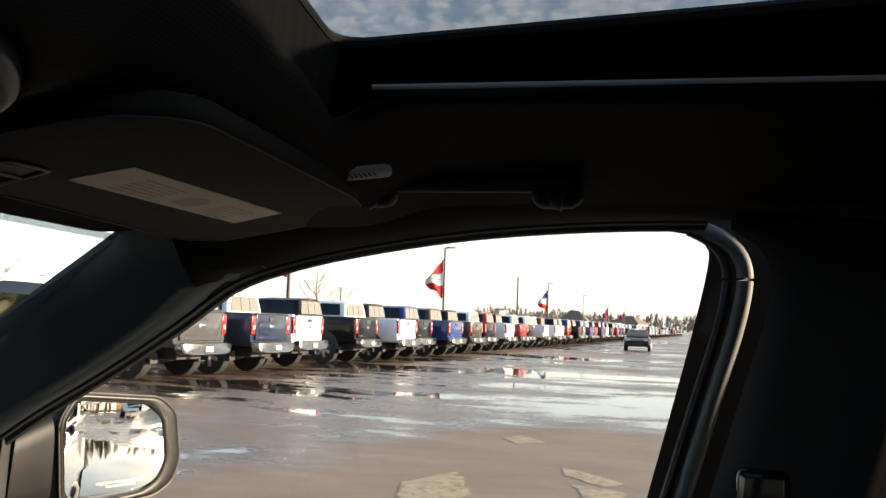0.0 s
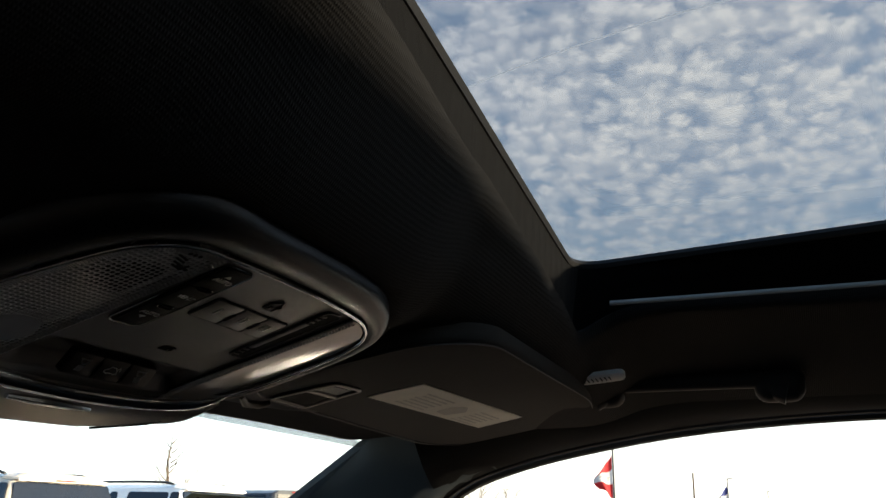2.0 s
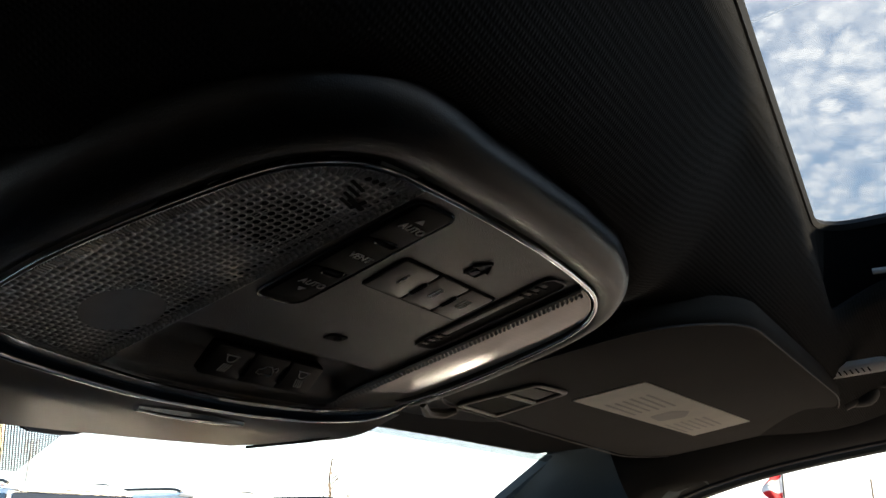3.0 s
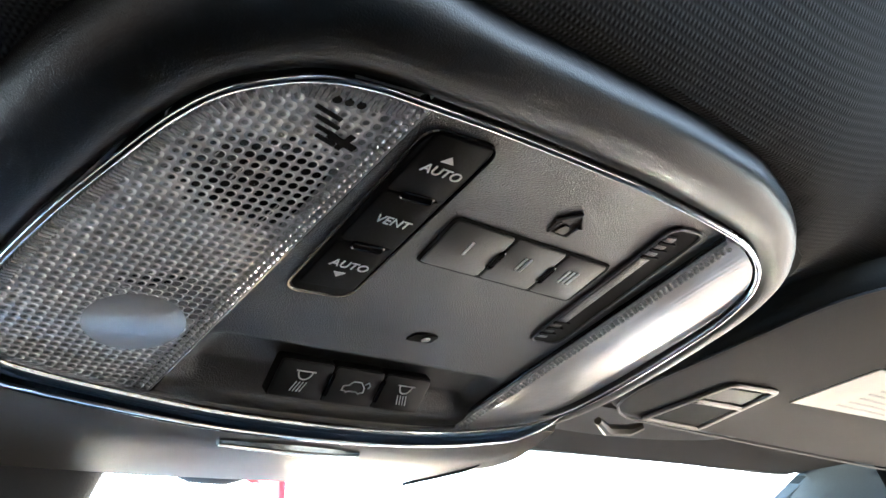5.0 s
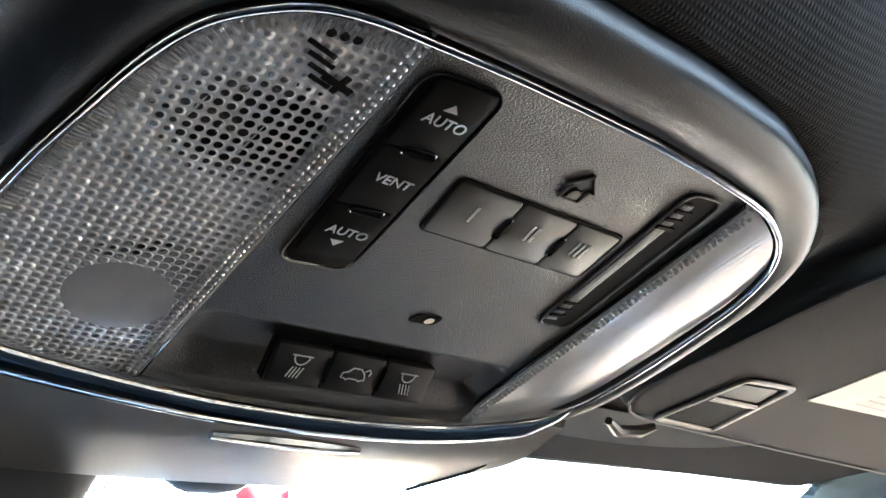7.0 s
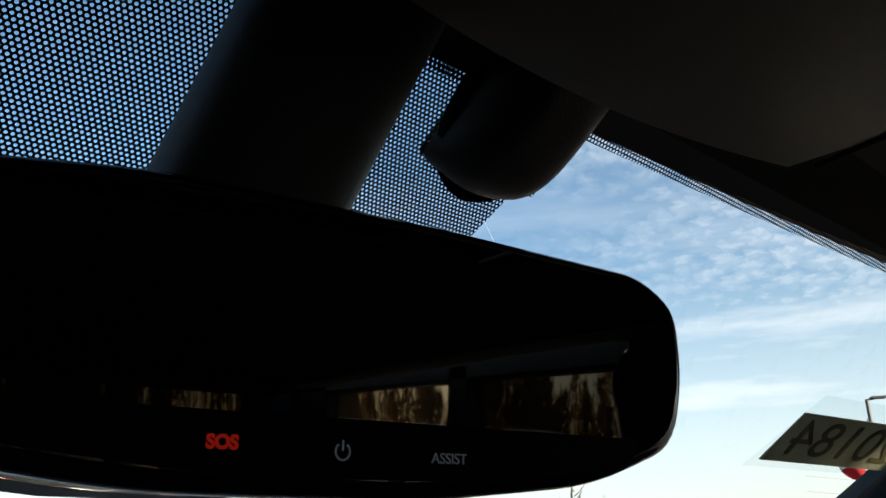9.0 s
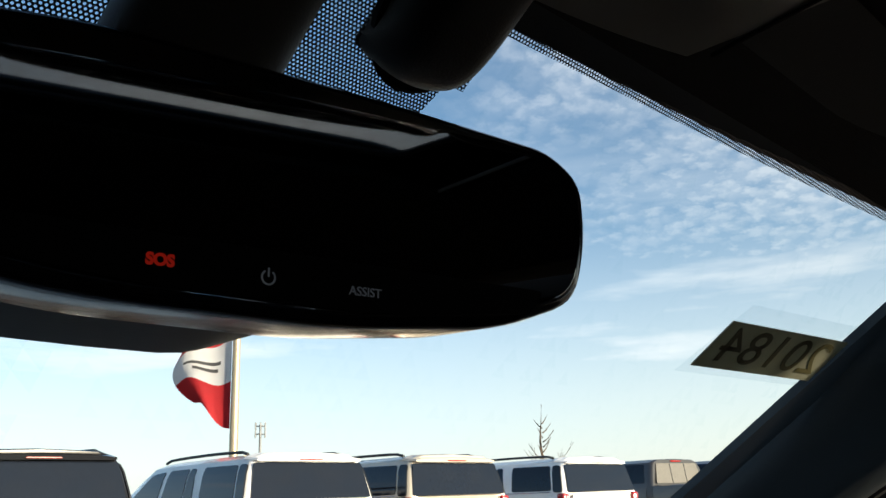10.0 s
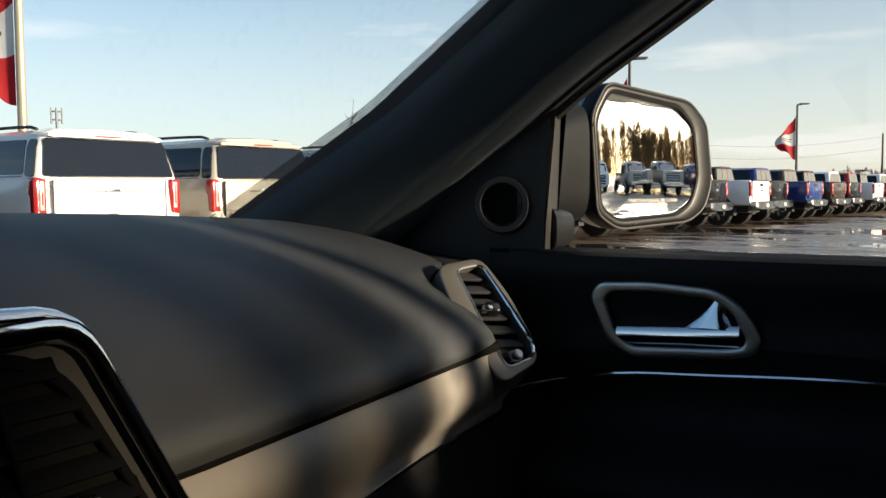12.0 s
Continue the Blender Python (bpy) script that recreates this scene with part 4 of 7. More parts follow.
    def inside(x, d=0.0014):
        """Rear and front limit of the opening at x, d in from the ring."""
        ys = [p for p in offset(-sign * d)]
        best = {}
        for i in range(n):
            a, b = ys[i], ys[(i + 1) % n]
            if (a.x - x) * (b.x - x) <= 0 and abs(a.x - b.x) > 1e-9:
                f = (x - a.x) / (b.x - a.x)
                y = a.y + (b.y - a.y) * f
                best[y > 0] = y
        return best.get(False, -0.05), best.get(True, 0.05)

    def face(u, v):
        lo, hi = inside(left + (right - left) * u)
        y = lo + (hi - lo) * v
        x = edge_of(-1, y) + (edge_of(1, y) - edge_of(-1, y)) * u
        z = -0.0014
        edge_x = min(1.0, min(u, 1 - u) * 14)
        # scooped shelf that carries the lower buttons
        s = max(0.0, min(1.0, (V(0.3135) - y) / 0.008))
        r = max(0.0, min(1.0, (V(0.3345) - y) / 0.010))
        z -= 0.0042 * (s * s * (3 - 2 * s)) * (1 - r) * edge_x
        z += 0.0022 * (r * r * (3 - 2 * r))
        return (x, y, z)
    bm = sheet(face, 60, 110)
    bmesh.ops.recalc_face_normals(bm, faces=bm.faces[:])
    plate = part("faceplate", bm, M["console"], con, "fine-grained black faceplate")
    for f in (0, 1):
        s = 1 if f else -1
        lo, hi = inside(left if f == 0 else right)
        lean = math.degrees(math.atan(0.0821 if f else 0.0313))
        mid = (lo + hi) / 2
        part("divider", rbox(0.0012, hi - lo, 0.006, 0.0003, 1, pose(edge_of(s, mid), mid, -0.0032, 0, 0, lean)), M["gloss"], con)
        part("lens_edge", rbox(0.0007, hi - lo - 0.001, 0.004, 0.0002, 1, pose(edge_of(s, mid) + s * 0.0010, mid, -0.0012, 0, 0, lean)), M["bead"], con, "clear moulded lens edge")
        beads = bmesh.new()
        for q in range(int((hi - lo) / 0.0021) - 1):
            y = lo + 0.0024 + 0.0021 * q
            for row in range(2):
                bmesh.ops.create_icosphere(beads, subdivisions=1, radius=0.00088, matrix=Matrix.Translation((edge_of(s, y) + s * (0.0024 + 0.0022 * row), y + 0.0010 * row, 0.0006)))
        tagged(part("bead_strip", beads, M["bead"], con, "strip of small clear moulded beads"), kind="stuff")

    # map lamps: moulded prisms over a reflector
    def lens(s, inner, name):
        outs = offset(-sign * 0.0016)
        table = sorted((p.y, abs(p.x)) for p in outs if p.x * s > 0 and abs(p.x) > 0.050)
        lo, hi = inside(inner)

        def outer(y):
            return max(abs(edge_of(s, y)) + 0.0008, float(np.interp(y, [a for a, _ in table], [b for _, b in table])))

        def at(u, v):
            y = lo + (hi - lo) * v
            w = outer(y)
            a = abs(edge_of(s, y)) + 0.0006
            x = min(w, a + (0.124 - a) * u)
            return (s * x, y, 0.0004 - (0.0004 * ((x - 0.085) / 0.03) ** 2 if s < 0 else 1.3 * max(0.0, x - 0.062) ** 2))
        bm = sheet(at, 90, 120)
        bmesh.ops.remove_doubles(bm, verts=bm.verts[:], dist=1e-7)
        bmesh.ops.recalc_face_normals(bm, faces=bm.faces[:])
        lamp = part(name, bm, M["lens"] if s < 0 else M["lens_smooth"], con, "clear moulded prism lens")
        part("lamp_socket", prism([(s * 0.0880 + 0.022 * math.cos(a), 0.030 + 0.046 * math.sin(a)) for a in np.linspace(0, 2 * math.pi, 25)[:-1]], -0.010, -0.0040), M["dark"], lamp, "dark lamp socket")
        ys = np.linspace(lo, hi, 16)
        def bowl(u, v):
            y = lo + (hi - lo) * v
            w = outer(y)
            x = abs(inner) + (w - abs(inner)) * u
            d = math.hypot((x - 0.0875) / 0.022, (y - V(0.30)) / 0.04)
            z = -0.0045 - 0.012 * max(0.0, 1 - d * d) + 0.0006 * math.sin(x * 900)
            return (s * x, y, z)
        part("reflector", sheet(bowl, 20, 30), M["bowl"], lamp, "grey lamp reflector")
        if s < 0:
            for i in range(4):
                part("moulded_mark", rbox(0.0070 - 0.0006 * i, 0.0010, 0.0004, 0, 1, pose(-0.0822 + 0.0013 * i, 0.0655 - 0.0024 * i, 0.0007, 0, 0, -12)), M["dark"], lamp)
            for i in range(3):
                part("moulded_mark", cyl(0.0010, 0.0004, 10, m=pose(-0.0830 + 0.0026 * i, 0.0695 + 0.0004 * i, 0.0007)), M["dark"], lamp)
            part("moulded_mark", rbox(0.0075, 0.0016, 0.0004, 0, 1, pose(-0.0748, 0.0592, 0.0007, 0, 0, -12)), M["dark"], lamp)
            part("moulded_mark", rbox(0.0014, 0.0050, 0.0004, 0, 1, pose(-0.0742, 0.0594, 0.0007, 0, 0, -12)), M["dark"], lamp)
            # ribbed strip inside the ring
            arc = [i for i in range(n) if ring[i].x < -0.064 and ring[i].y > -0.020]
            arc.sort(key=lambda i: -ring[i].y if ring[i].x < -0.09 else -1 + ring[i].x)
            line = [(ring[i] - away[i] * 0.0034) for i in arc]
            ribs = []
            for a, b in zip(line, line[1:]):
                k = max(1, round((b - a).length / 0.0012))
                for q in range(k):
                    c = a.lerp(b, q / k)
                    turn = math.degrees(math.atan2((b - a).y, (b - a).x))
                    ribs.append((c.x, c.y, turn))
            bm = bmesh.new()
            for x, y, turn in ribs:
                bmesh.ops.create_cube(bm, size=1.0, matrix=pose(x, y, 0.0004, 0, 0, turn) @ Matrix.Diagonal((0.00055, 0.0030, 0.0008, 1)))
            tagged(part("ribbed_edge", bm, M["bead"], lamp, "ribbed clear edge of the lens"), kind="stuff")
        return lamp
    lens(-1, left, "map_lens")
    lens(1, right, "map_lens")

    # sunroof rocker: three keys in a black well
    well = part("switch_well", prism(rrect(0.0182, 0.0672, 0.0040), -0.004, -0.0008, 0.0006, 2, pose(-0.0466, 0.0369, 0, 0, 0, 5)), M["dark"], con, "gloss black switch well")
    part("well_groove", tube([pose(-0.0466, 0.0369, 0, 0, 0, 5) @ Vector((a, b, -0.0012)) for a, b in rrect(0.0198, 0.0688, 0.0046)], 0.0005, 6, closed=True), M["gloss"], well, "fine bright groove round the switches")
    wm = pose(-0.0466, 0.0382, 0, 0, 0, 5)
    for i, (text, tri) in enumerate((("AUTO", 1), ("VENT", 0), ("AUTO", -1))):
        cy = 0.0222 - 0.0214 * i
        key = part("switch_key", prism(rrect(0.0160, 0.0206, 0.0014), -0.0012, -0.0003, 0.0003, 2, wm @ pose(0, cy, 0, 0, 0, 0)), M["key"], con)
        writing(text, 0.0041, M["ink"], wm @ pose(0.001, cy - 0.0008 * tri, -0.0002, 0, 0, -5), key)
        if tri:
            s = tri
            part("arrow", prism([(-0.0018, cy + s * 0.0026), (0.0018, cy + s * 0.0026), (0, cy + s * 0.0048)][::s], -0.0005, -0.0001, m=wm), M["ink"], key)
    for cy in (0.0111, -0.0111):
        part("key_joint", prism(rrect(0.0095, 0.0030, 0.0013), -0.0010, 0.0002, 0.0003, 1, wm @ pose(0.001, cy, 0), hole=rrect(0.0081, 0.0016, 0.0007)), M["gloss"], well)

    # garage-door buttons
    slant = Matrix(((1, -0.15, 0, 0.00045), (0, 1, 0, 0.0365), (0, 0, 1, 0), (0, 0, 0, 1)))
    bt = part("button_surround", prism(rrect(0.0610, 0.0212, 0.0026), -0.003, -0.0010, 0.0003, 1, slant), M["dark"], con)
    for i, (cx, w) in enumerate(((-0.0190, 0.0205), (0.0017, 0.0193), (0.0204, 0.0168))):
        key = part("garage_button", prism(rrect(w, 0.0192, 0.0014), -0.002, -0.0006, 0.0004, 2, slant @ pose(cx, 0, 0)), M["keygrey"], con)
        for j in range(i + 1):
            part("mark", rbox(0.0007, 0.0058, 0.0003, 0, 1, slant @ pose(cx + 0.0019 * (j - i / 2) - 0.0006, 0.0008, -0.0005)), M["ink"], key)
    for cx in (-0.0083, 0.0117):
        part("button_joint", prism(rrect(0.0024, 0.0084, 0.0011), -0.001, -0.0002, 0.0003, 1, slant @ pose(cx, -0.0008, 0), hole=rrect(0.0012, 0.0068, 0.0006)), M["gloss"], bt)
    # house sign
    hs = [(-0.0052, 0.0), (0.0, 0.0048), (0.0052, 0.0), (0.0034, 0.0), (0.0034, -0.0044), (-0.0034, -0.0044), (-0.0034, 0.0)]
    sign = part("house_sign", moved(tube([(x, y, 0) for x, y in hs], 0.00055, 6, closed=True), pose(-0.0004, V(0.2350), -0.0011)), M["blackink"], con)
    part("car_mark", prism(rounded([(-0.0017, -0.0040), (0.0017, -0.0040), (0.0017, -0.0020), (0.0009, -0.0006), (-0.0009, -0.0006), (-0.0017, -0.0020)], 0.0003), -0.0014, -0.0008, m=pose(-0.0004, V(0.2350), 0)), M["blackink"], sign)

    # long slot with fins at both ends
    sm = pose(0.0410, 0.0363, 0, 0, 0, 7.4)
    slot = part("microphone_slot", prism(rrect(0.0126, 0.0672, 0.0034), -0.004, -0.0010, 0.0004, 1, sm), M["dark"], con, "dark slot with ribbed ends")
    part("slot_lip", tube([sm @ Vector((a, b, -0.0010)) for a, b in rrect(0.0130, 0.0676, 0.0036)], 0.0005, 6, closed=True), M["console"], slot)
    part("slot_ledge", rbox(0.0042, 0.0600, 0.0010, 0.0004, 2, sm @ pose(-0.0040, 0, -0.0008)), M["console"], slot)
    for s in (1, -1):
        for i in range(3):
            part("fin", rbox(0.0062, 0.0014, 0.0009, 0.0002, 1, sm @ pose(-0.0034, s * (0.0200 + 0.0036 * i), -0.0003)), M["key"], slot)
    part("sensor_hole", prism(rounded([(-0.0050, -0.0022), (-0.0036, 0.0022), (0.0050, 0.0030), (0.0046, -0.0018)], 0.0014), -0.003, -0.0010, m=pose(0.003, V(0.2990), 0)), M["dark"], con, "small dark sensor recess")
    part("sensor_eye", cyl(0.0016, 0.0008, 14, m=pose(0.0042, V(0.2985), -0.0010)), M["gloss"], con)

    # lower buttons: lamp, tailgate, lamp
    bm_ = pose(0.0, V(0.3305), 0.0006, -32)
    for i in range(3):
        cx = -0.0200 + 0.0200 * i
        part("button_frame", prism(rrect(0.0200, 0.0140, 0.0014), -0.003, 0.0002, 0.0002, 1, bm_ @ pose(cx, 0, 0)), M["dark"], con)
        key = part("lamp_button" if i != 1 else "tailgate_button", prism(rrect(0.0192, 0.0132, 0.0012), -0.003, 0.0010, 0.0005, 2, bm_ @ pose(cx, 0, 0)), M["keylow"], con)
        b = bm_ @ pose(cx, 0, 0.0011)
        if i == 1:
            body = [(-0.0046, -0.0014, 0), (-0.0044, 0.0003, 0), (-0.0026, 0.0008, 0), (-0.0012, 0.0023, 0), (0.0018, 0.0023, 0), (0.0036, 0.0006, 0), (0.0040, -0.0014, 0), (0.0030, -0.0014, 0), (0.0022, -0.0020, 0), (0.0014, -0.0014, 0), (-0.0018, -0.0014, 0), (-0.0026, -0.0020, 0), (-0.0034, -0.0014, 0)]
            part("car_sign", moved(tube(body, 0.00024, 5, closed=True), b), M["ink"], key)
            part("car_sign", moved(tube([(0.0034, 0.0016, 0), (0.0048, 0.0026, 0), (0.0056, 0.0014, 0), (0.0052, 0.0004, 0)], 0.00024, 5), b), M["ink"], key)
        else:
            s = -1 if i == 0 else 1
            part("lamp_sign", moved(tube([(-0.0035, 0.0034, 0), (0.0035, 0.0034, 0)], 0.00026, 5), b), M["ink"], key)
            part("lamp_sign", moved(tube([(0.0026 * math.cos(a), 0.0034 + 0.0030 * math.sin(a), 0) for a in np.linspace(math.pi, 2 * math.pi, 9)], 0.00026, 5), b), M["ink"], key)
            for j in range(4):
                x = -0.0018 + 0.0012 * j
                part("ray", moved(tube([(x, -0.0004, 0), (x + s * 0.0012, -0.0040, 0)], 0.00020, 5), b), M["ink"], key)
    for cx in (-0.0100, 0.0100):
        part("button_joint", prism(rrect(0.0016, 0.0085, 0.0007), 0.0, 0.0016, 0.0002, 1, bm_ @ pose(cx, 0, 0)), M["gloss"], con)


M["tray"] = surface("tray_plastic", (0.20, 0.185, 0.16), 0.34, grain=0.00012, grain_size=0.0005, mottle_size=0.04, specular=0.7)
make_console()


# ---------------------------------------------------------------- passenger sun visor
def make_visor():
    vis = thing("sun_visor", "dark cloth-covered passenger sun visor with a warning label, folded up", "sun visor")
    def zv(y):
        return 1.569 - 0.16 * (y - 0.315)
    outline = rounded([(0.150, 0.225), (0.158, 0.366), (0.40, 0.382), (0.565, 0.392), (0.640, 0.352), (0.652, 0.285), (0.610, 0.215), (0.50, 0.188), (0.19, 0.188)], 0.045, 6)
    m = basis((0, 0.315, 1.569), (1, 0, 0), (0, -1, 0.16))
    kk = math.sqrt(1 + 0.16 ** 2)
    local = [(x, (0.315 - y) * kk) for x, y in outline]
    part("visor_board", prism(local, -0.014, 0.0, 0.007, 4, m), M["visor"], vis)
    part("visor_seam", tube([m @ Vector((x * 0.985 + 0.006, y * 0.985, -0.0002)) for x, y in local], 0.0007, 5, closed=True), M["soft"], vis)
    lab = [(0.266, 0.317), (0.265, 0.268), (0.500, 0.262), (0.514, 0.311)]
    lab = [(0.266, 0.317), (0.512, 0.312), (0.500, 0.262), (0.265, 0.269)]
    label = part("warning_label", prism([(x, (0.315 - y) * kk) for x, y in lab], -0.001, 0.0006, m=m), M["paper"], vis, "white printed warning label")
    for i in range(6):
        for a, b in ((0.30, 0.36), (0.425, 0.485)):
            part("print_line", rbox((b - a) * random.uniform(0.75, 1.0), 0.0016, 0.0003, 0, 1, m @ pose((a + b) / 2, 0.006 + 0.0058 * i, 0.0007)), M["greyink"], label)
    part("pictogram", prism(rounded([(0.378, 0.010), (0.405, 0.008), (0.412, 0.026), (0.392, 0.036), (0.376, 0.028)], 0.004), 0.0003, 0.0008, m=m), M["greyink"], label)
    # slide-on-rod clip with its pocket
    quad = [(0.200, -0.047), (0.201, 0.004), (0.238, 0.006), (0.252, -0.050)]
    low = [(0.203, -0.046), (0.203, -0.021), (0.241, -0.020), (0.248, -0.047)]
    high = [(0.206, -0.015), (0.206, -0.001), (0.233, 0.001), (0.238, -0.014)]
    part("clip_pocket", prism(rounded(low, 0.003), -0.002, 0.0010, m=m), M["dark"], vis, "dark clip pocket")
    part("clip_pocket", prism(rounded(high, 0.002), -0.002, 0.0008, m=m), M["soft"], vis)
    frame_loop = [m @ Vector((x, y, 0.001)) for x, y in rounded(quad, 0.004)]
    part("pocket_frame", tube(frame_loop, 0.0021, 8, closed=True, flat=0.6), M["cliptrim"], vis, "brown-grey plastic pocket frame")
    part("pocket_frame", tube([m @ Vector((0.203, -0.018, 0.001)), m @ Vector((0.241, -0.0175, 0.001))], 0.0024, 8, flat=0.6), M["cliptrim"], vis)
    part("rod_end", tube([m @ Vector((0.178, -0.058, 0.001)), m @ Vector((0.190, -0.063, 0.003)), m @ Vector((0.204, -0.060, 0.003)), m @ Vector((0.209, -0.054, 0.002))], [0.002, 0.003, 0.003, 0.002], 8), M["cliptrim"], vis, "rounded rod end")


M["cliptrim"] = surface("clip_plastic", (0.105, 0.092, 0.074), 0.4, grain=0.0001, grain_size=0.0008, mottle_size=0.02)
M["visor"] = surface("visor_cloth", (0.029, 0.0275, 0.024), 0.85, grain=0.0003, grain_size=0.0009, mottle=0.08, specular=0.25)
make_visor()


# ---------------------------------------------------------------- inner mirror and its mount
def make_mirror():
    rv = thing("rearview_mirror", "black frameless rearview mirror with lit assist buttons", "rearview mirror")
    n = Vector((-0.16, -1.0, -0.073)).normalized()
    up = (Vector((0, 0, 1)) - n * n.z).normalized()
    m = basis((-0.02, 0.505, 1.462), up.cross(n), up)
    shape = rounded([(-0.112, -0.026), (-0.060, -0.0335), (0.010, -0.0350), (0.070, -0.0300), (0.104, -0.018), (0.1095, 0.004), (0.1075, 0.026), (0.092, 0.0345), (0.02, 0.0365), (-0.06, 0.0365), (-0.110, 0.030), (-0.1145, 0.002)], 0.014, 5)
    part("shell", prism(shape, -0.034, 0.0, 0.004, 3, m), M["gloss"], rv, "gloss black mirror shell")
    part("glass", prism([(x * 0.955, y * 0.90 + 0.0005) for x, y in shape], -0.001, 0.0012, 0.0005, 2, m), M["dimmed"], rv, "dimmed mirror glass", smooth=False)
    part("button_band", prism(rounded([(-0.100, -0.0235), (-0.04, -0.0300), (0.03, -0.0300), (0.080, -0.0245), (0.086, -0.0165), (-0.10, -0.0160)], 0.003), 0.0005, 0.0016, 0.0002, 1, m), M["dark"], rv, "matt black button band")
    writing("SOS", 0.0041, M["red_led"], m @ pose(-0.0420, -0.0230, 0.0017), rv, "sos_lettering", bold=0.0002)
    writing("ASSIST", 0.0037, M["dim_led"], m @ pose(0.0170, -0.0245, 0.0017), rv, "assist_lettering")
    part("power_sign", moved(tube([(0.0019 * math.cos(a), 0.0019 * math.sin(a), 0) for a in np.linspace(radians(125), radians(415), 14)], 0.00028, 5), m @ pose(-0.0130, -0.0238, 0.0017)), M["dim_led"], rv)
    part("power_sign", moved(tube([(0, 0.0026, 0), (0, 0.0002, 0)], 0.00028, 5), m @ pose(-0.0130, -0.0238, 0.0017)), M["dim_led"], rv)
    for dx in (-0.0016, 0.0016):
        part("headset_sign", rbox(0.0012, 0.0032, 0.0003, 0, 1, m @ pose(-0.0275 + dx, -0.0235, 0.0017)), M["key"], rv)
    # broad mount and the covers on the windshield behind it
    def stalk(u, v):
        a = 2 * math.pi * v
        p = Vector((-0.0585, 0.528, 1.478)).lerp(Vector((-0.0120, 0.518, 1.592)), u ** 0.9)
        wx, wy = 0.030 + 0.006 * u, 0.014 + 0.006 * u
        return (p.x + wx * math.copysign(abs(math.cos(a)) ** 0.6, math.cos(a)), p.y + wy * math.copysign(abs(math.sin(a)) ** 0.6, math.sin(a)), p.z + 0.01 * math.cos(a))
    bm = sheet(stalk, 14, 28)
    bmesh.ops.remove_doubles(bm, verts=bm.verts[:], dist=1e-6)
    bmesh.ops.recalc_face_normals(bm, faces=bm.faces[:])
    part("mount", bm, M["soft"], rv, "black plastic mirror mount")
    # rounded sensor cover beside the mount
    cov = thing("sensor_cover", "rounded black sensor cover on the windshield", "sensor cover")
    def dome(u, v):
        x0, x1 = 0.034, 0.089
        y0, y1 = 0.500, 0.557
        a = -1 + 2 * u
        x = (x0 + x1) / 2 + (x1 - x0) / 2 * a
        y = y0 + (y1 - y0) * v * (1 - 0.10 * a * a)
        p = screen_at(x, y)
        h = 0.024 * (max(0.0, 1 - a ** 4)) ** 0.6 * (max(0.0, 1 - v ** 5)) ** 0.6
        return p + Vector((0, -0.5, -0.85)) * h
    bm = sheet(dome, 24, 24)
    part("shell", bm, M["soft"], cov)
    part("flange", tube([screen_at(0.0615 + 0.0285 * math.cos(a), 0.528 + 0.030 * math.sin(a)) + Vector((0, -0.002, -0.003)) for a in np.linspace(0, 2 * math.pi, 33)[:-1]], 0.0025, 6, closed=True), M["dark"], cov)
    # forward camera box under and ahead of the mirror
    box = thing("camera_housing", "black plastic driver-assist camera housing behind the mirror", "camera housing")
    def hull(u, v):
        a = 2 * math.pi * v
        p = Vector((-0.036, 0.535 + 0.075 * u, 1.472 - 0.002 * u))
        cx, cz = math.copysign(abs(math.cos(a)) ** 0.45, math.cos(a)), math.copysign(abs(math.sin(a)) ** 0.45, math.sin(a))
        sx = 0.060 - 0.004 * u * u
        return (p.x + sx * cx, p.y, p.z + 0.036 * cz)
    bm = sheet(hull, 14, 32)
    bmesh.ops.remove_doubles(bm, verts=bm.verts[:], dist=1e-6)
    bmesh.ops.holes_fill(bm, edges=[e for e in bm.edges if e.is_boundary])
    bmesh.ops.recalc_face_normals(bm, faces=bm.faces[:])
    part("shell", bm, M["soft"], box)
    part("seam", tube([(-0.036 + 0.0605 * math.cos(a), 0.560, 1.4715 + 0.0365 * math.sin(a)) for a in np.linspace(0, 2 * math.pi, 33)[:-1]], 0.0008, 5, closed=True), M["dark"], box)


make_mirror()


# ---------------------------------------------------------------- stock sticker on the glass
def make_sticker():
    st = thing("stock_sticker", "olive paper sticker with handwritten number on the windshield", "sticker")
    a, b, c = Vector((0.456, 0.615, 1.503)), Vector((0.454, 0.653, 1.475)), Vector((0.616, 0.631, 1.472))
    d = c + (a - b)
    bm = bmesh.new()
    off = Vector((0, -0.0008, -0.001))
    lo = [bm.verts.new(p + off) for p in (a, d, c, b)]
    hi = [bm.verts.new(p) for p in (a, d, c, b)]
    bm.faces.new(lo)
    bm.faces.new(hi[::-1])
    for i in range(4):
        j = (i + 1) % 4
        bm.faces.new((lo[j], lo[i], hi[i], hi[j]))
    bmesh.ops.recalc_face_normals(bm, faces=bm.faces[:])
    part("paper", bm, M["sticker"], st)
    ex = (a - d).normalized()        # reads from outside, so it runs the other way from inside
    mm = basis((a + c) / 2 + (a - d).cross(b - a).normalized() * 0.0, -ex, (a - b))
    nrm = (d - a).cross(a - b).normalized()
    if nrm.y > 0:
        nrm = -nrm
    mm = basis((a + c) / 2 + nrm * 0.0020, ex, (a - b))
    ob = writing("20184", 0.052, M["olive_ink"], mm @ Matrix.Diagonal((1.12, 0.95, 1.0, 1)), st, "number")
    film = bmesh.new()
    vs = [film.verts.new(p) for p in (a + (a - b) * 0.35 + (d - a) * 0.05, d + (a - b) * 0.35 + (d - a) * 0.12, c + (b - a) * 0.2 + (d - a) * 0.12, b + (b - a) * 0.2 - (d - a) * 0.05)]
    film.faces.new(vs)
    part("film", moved(film, Matrix.Translation(off * -1.2)), M["film"], st, "clear adhesive film")


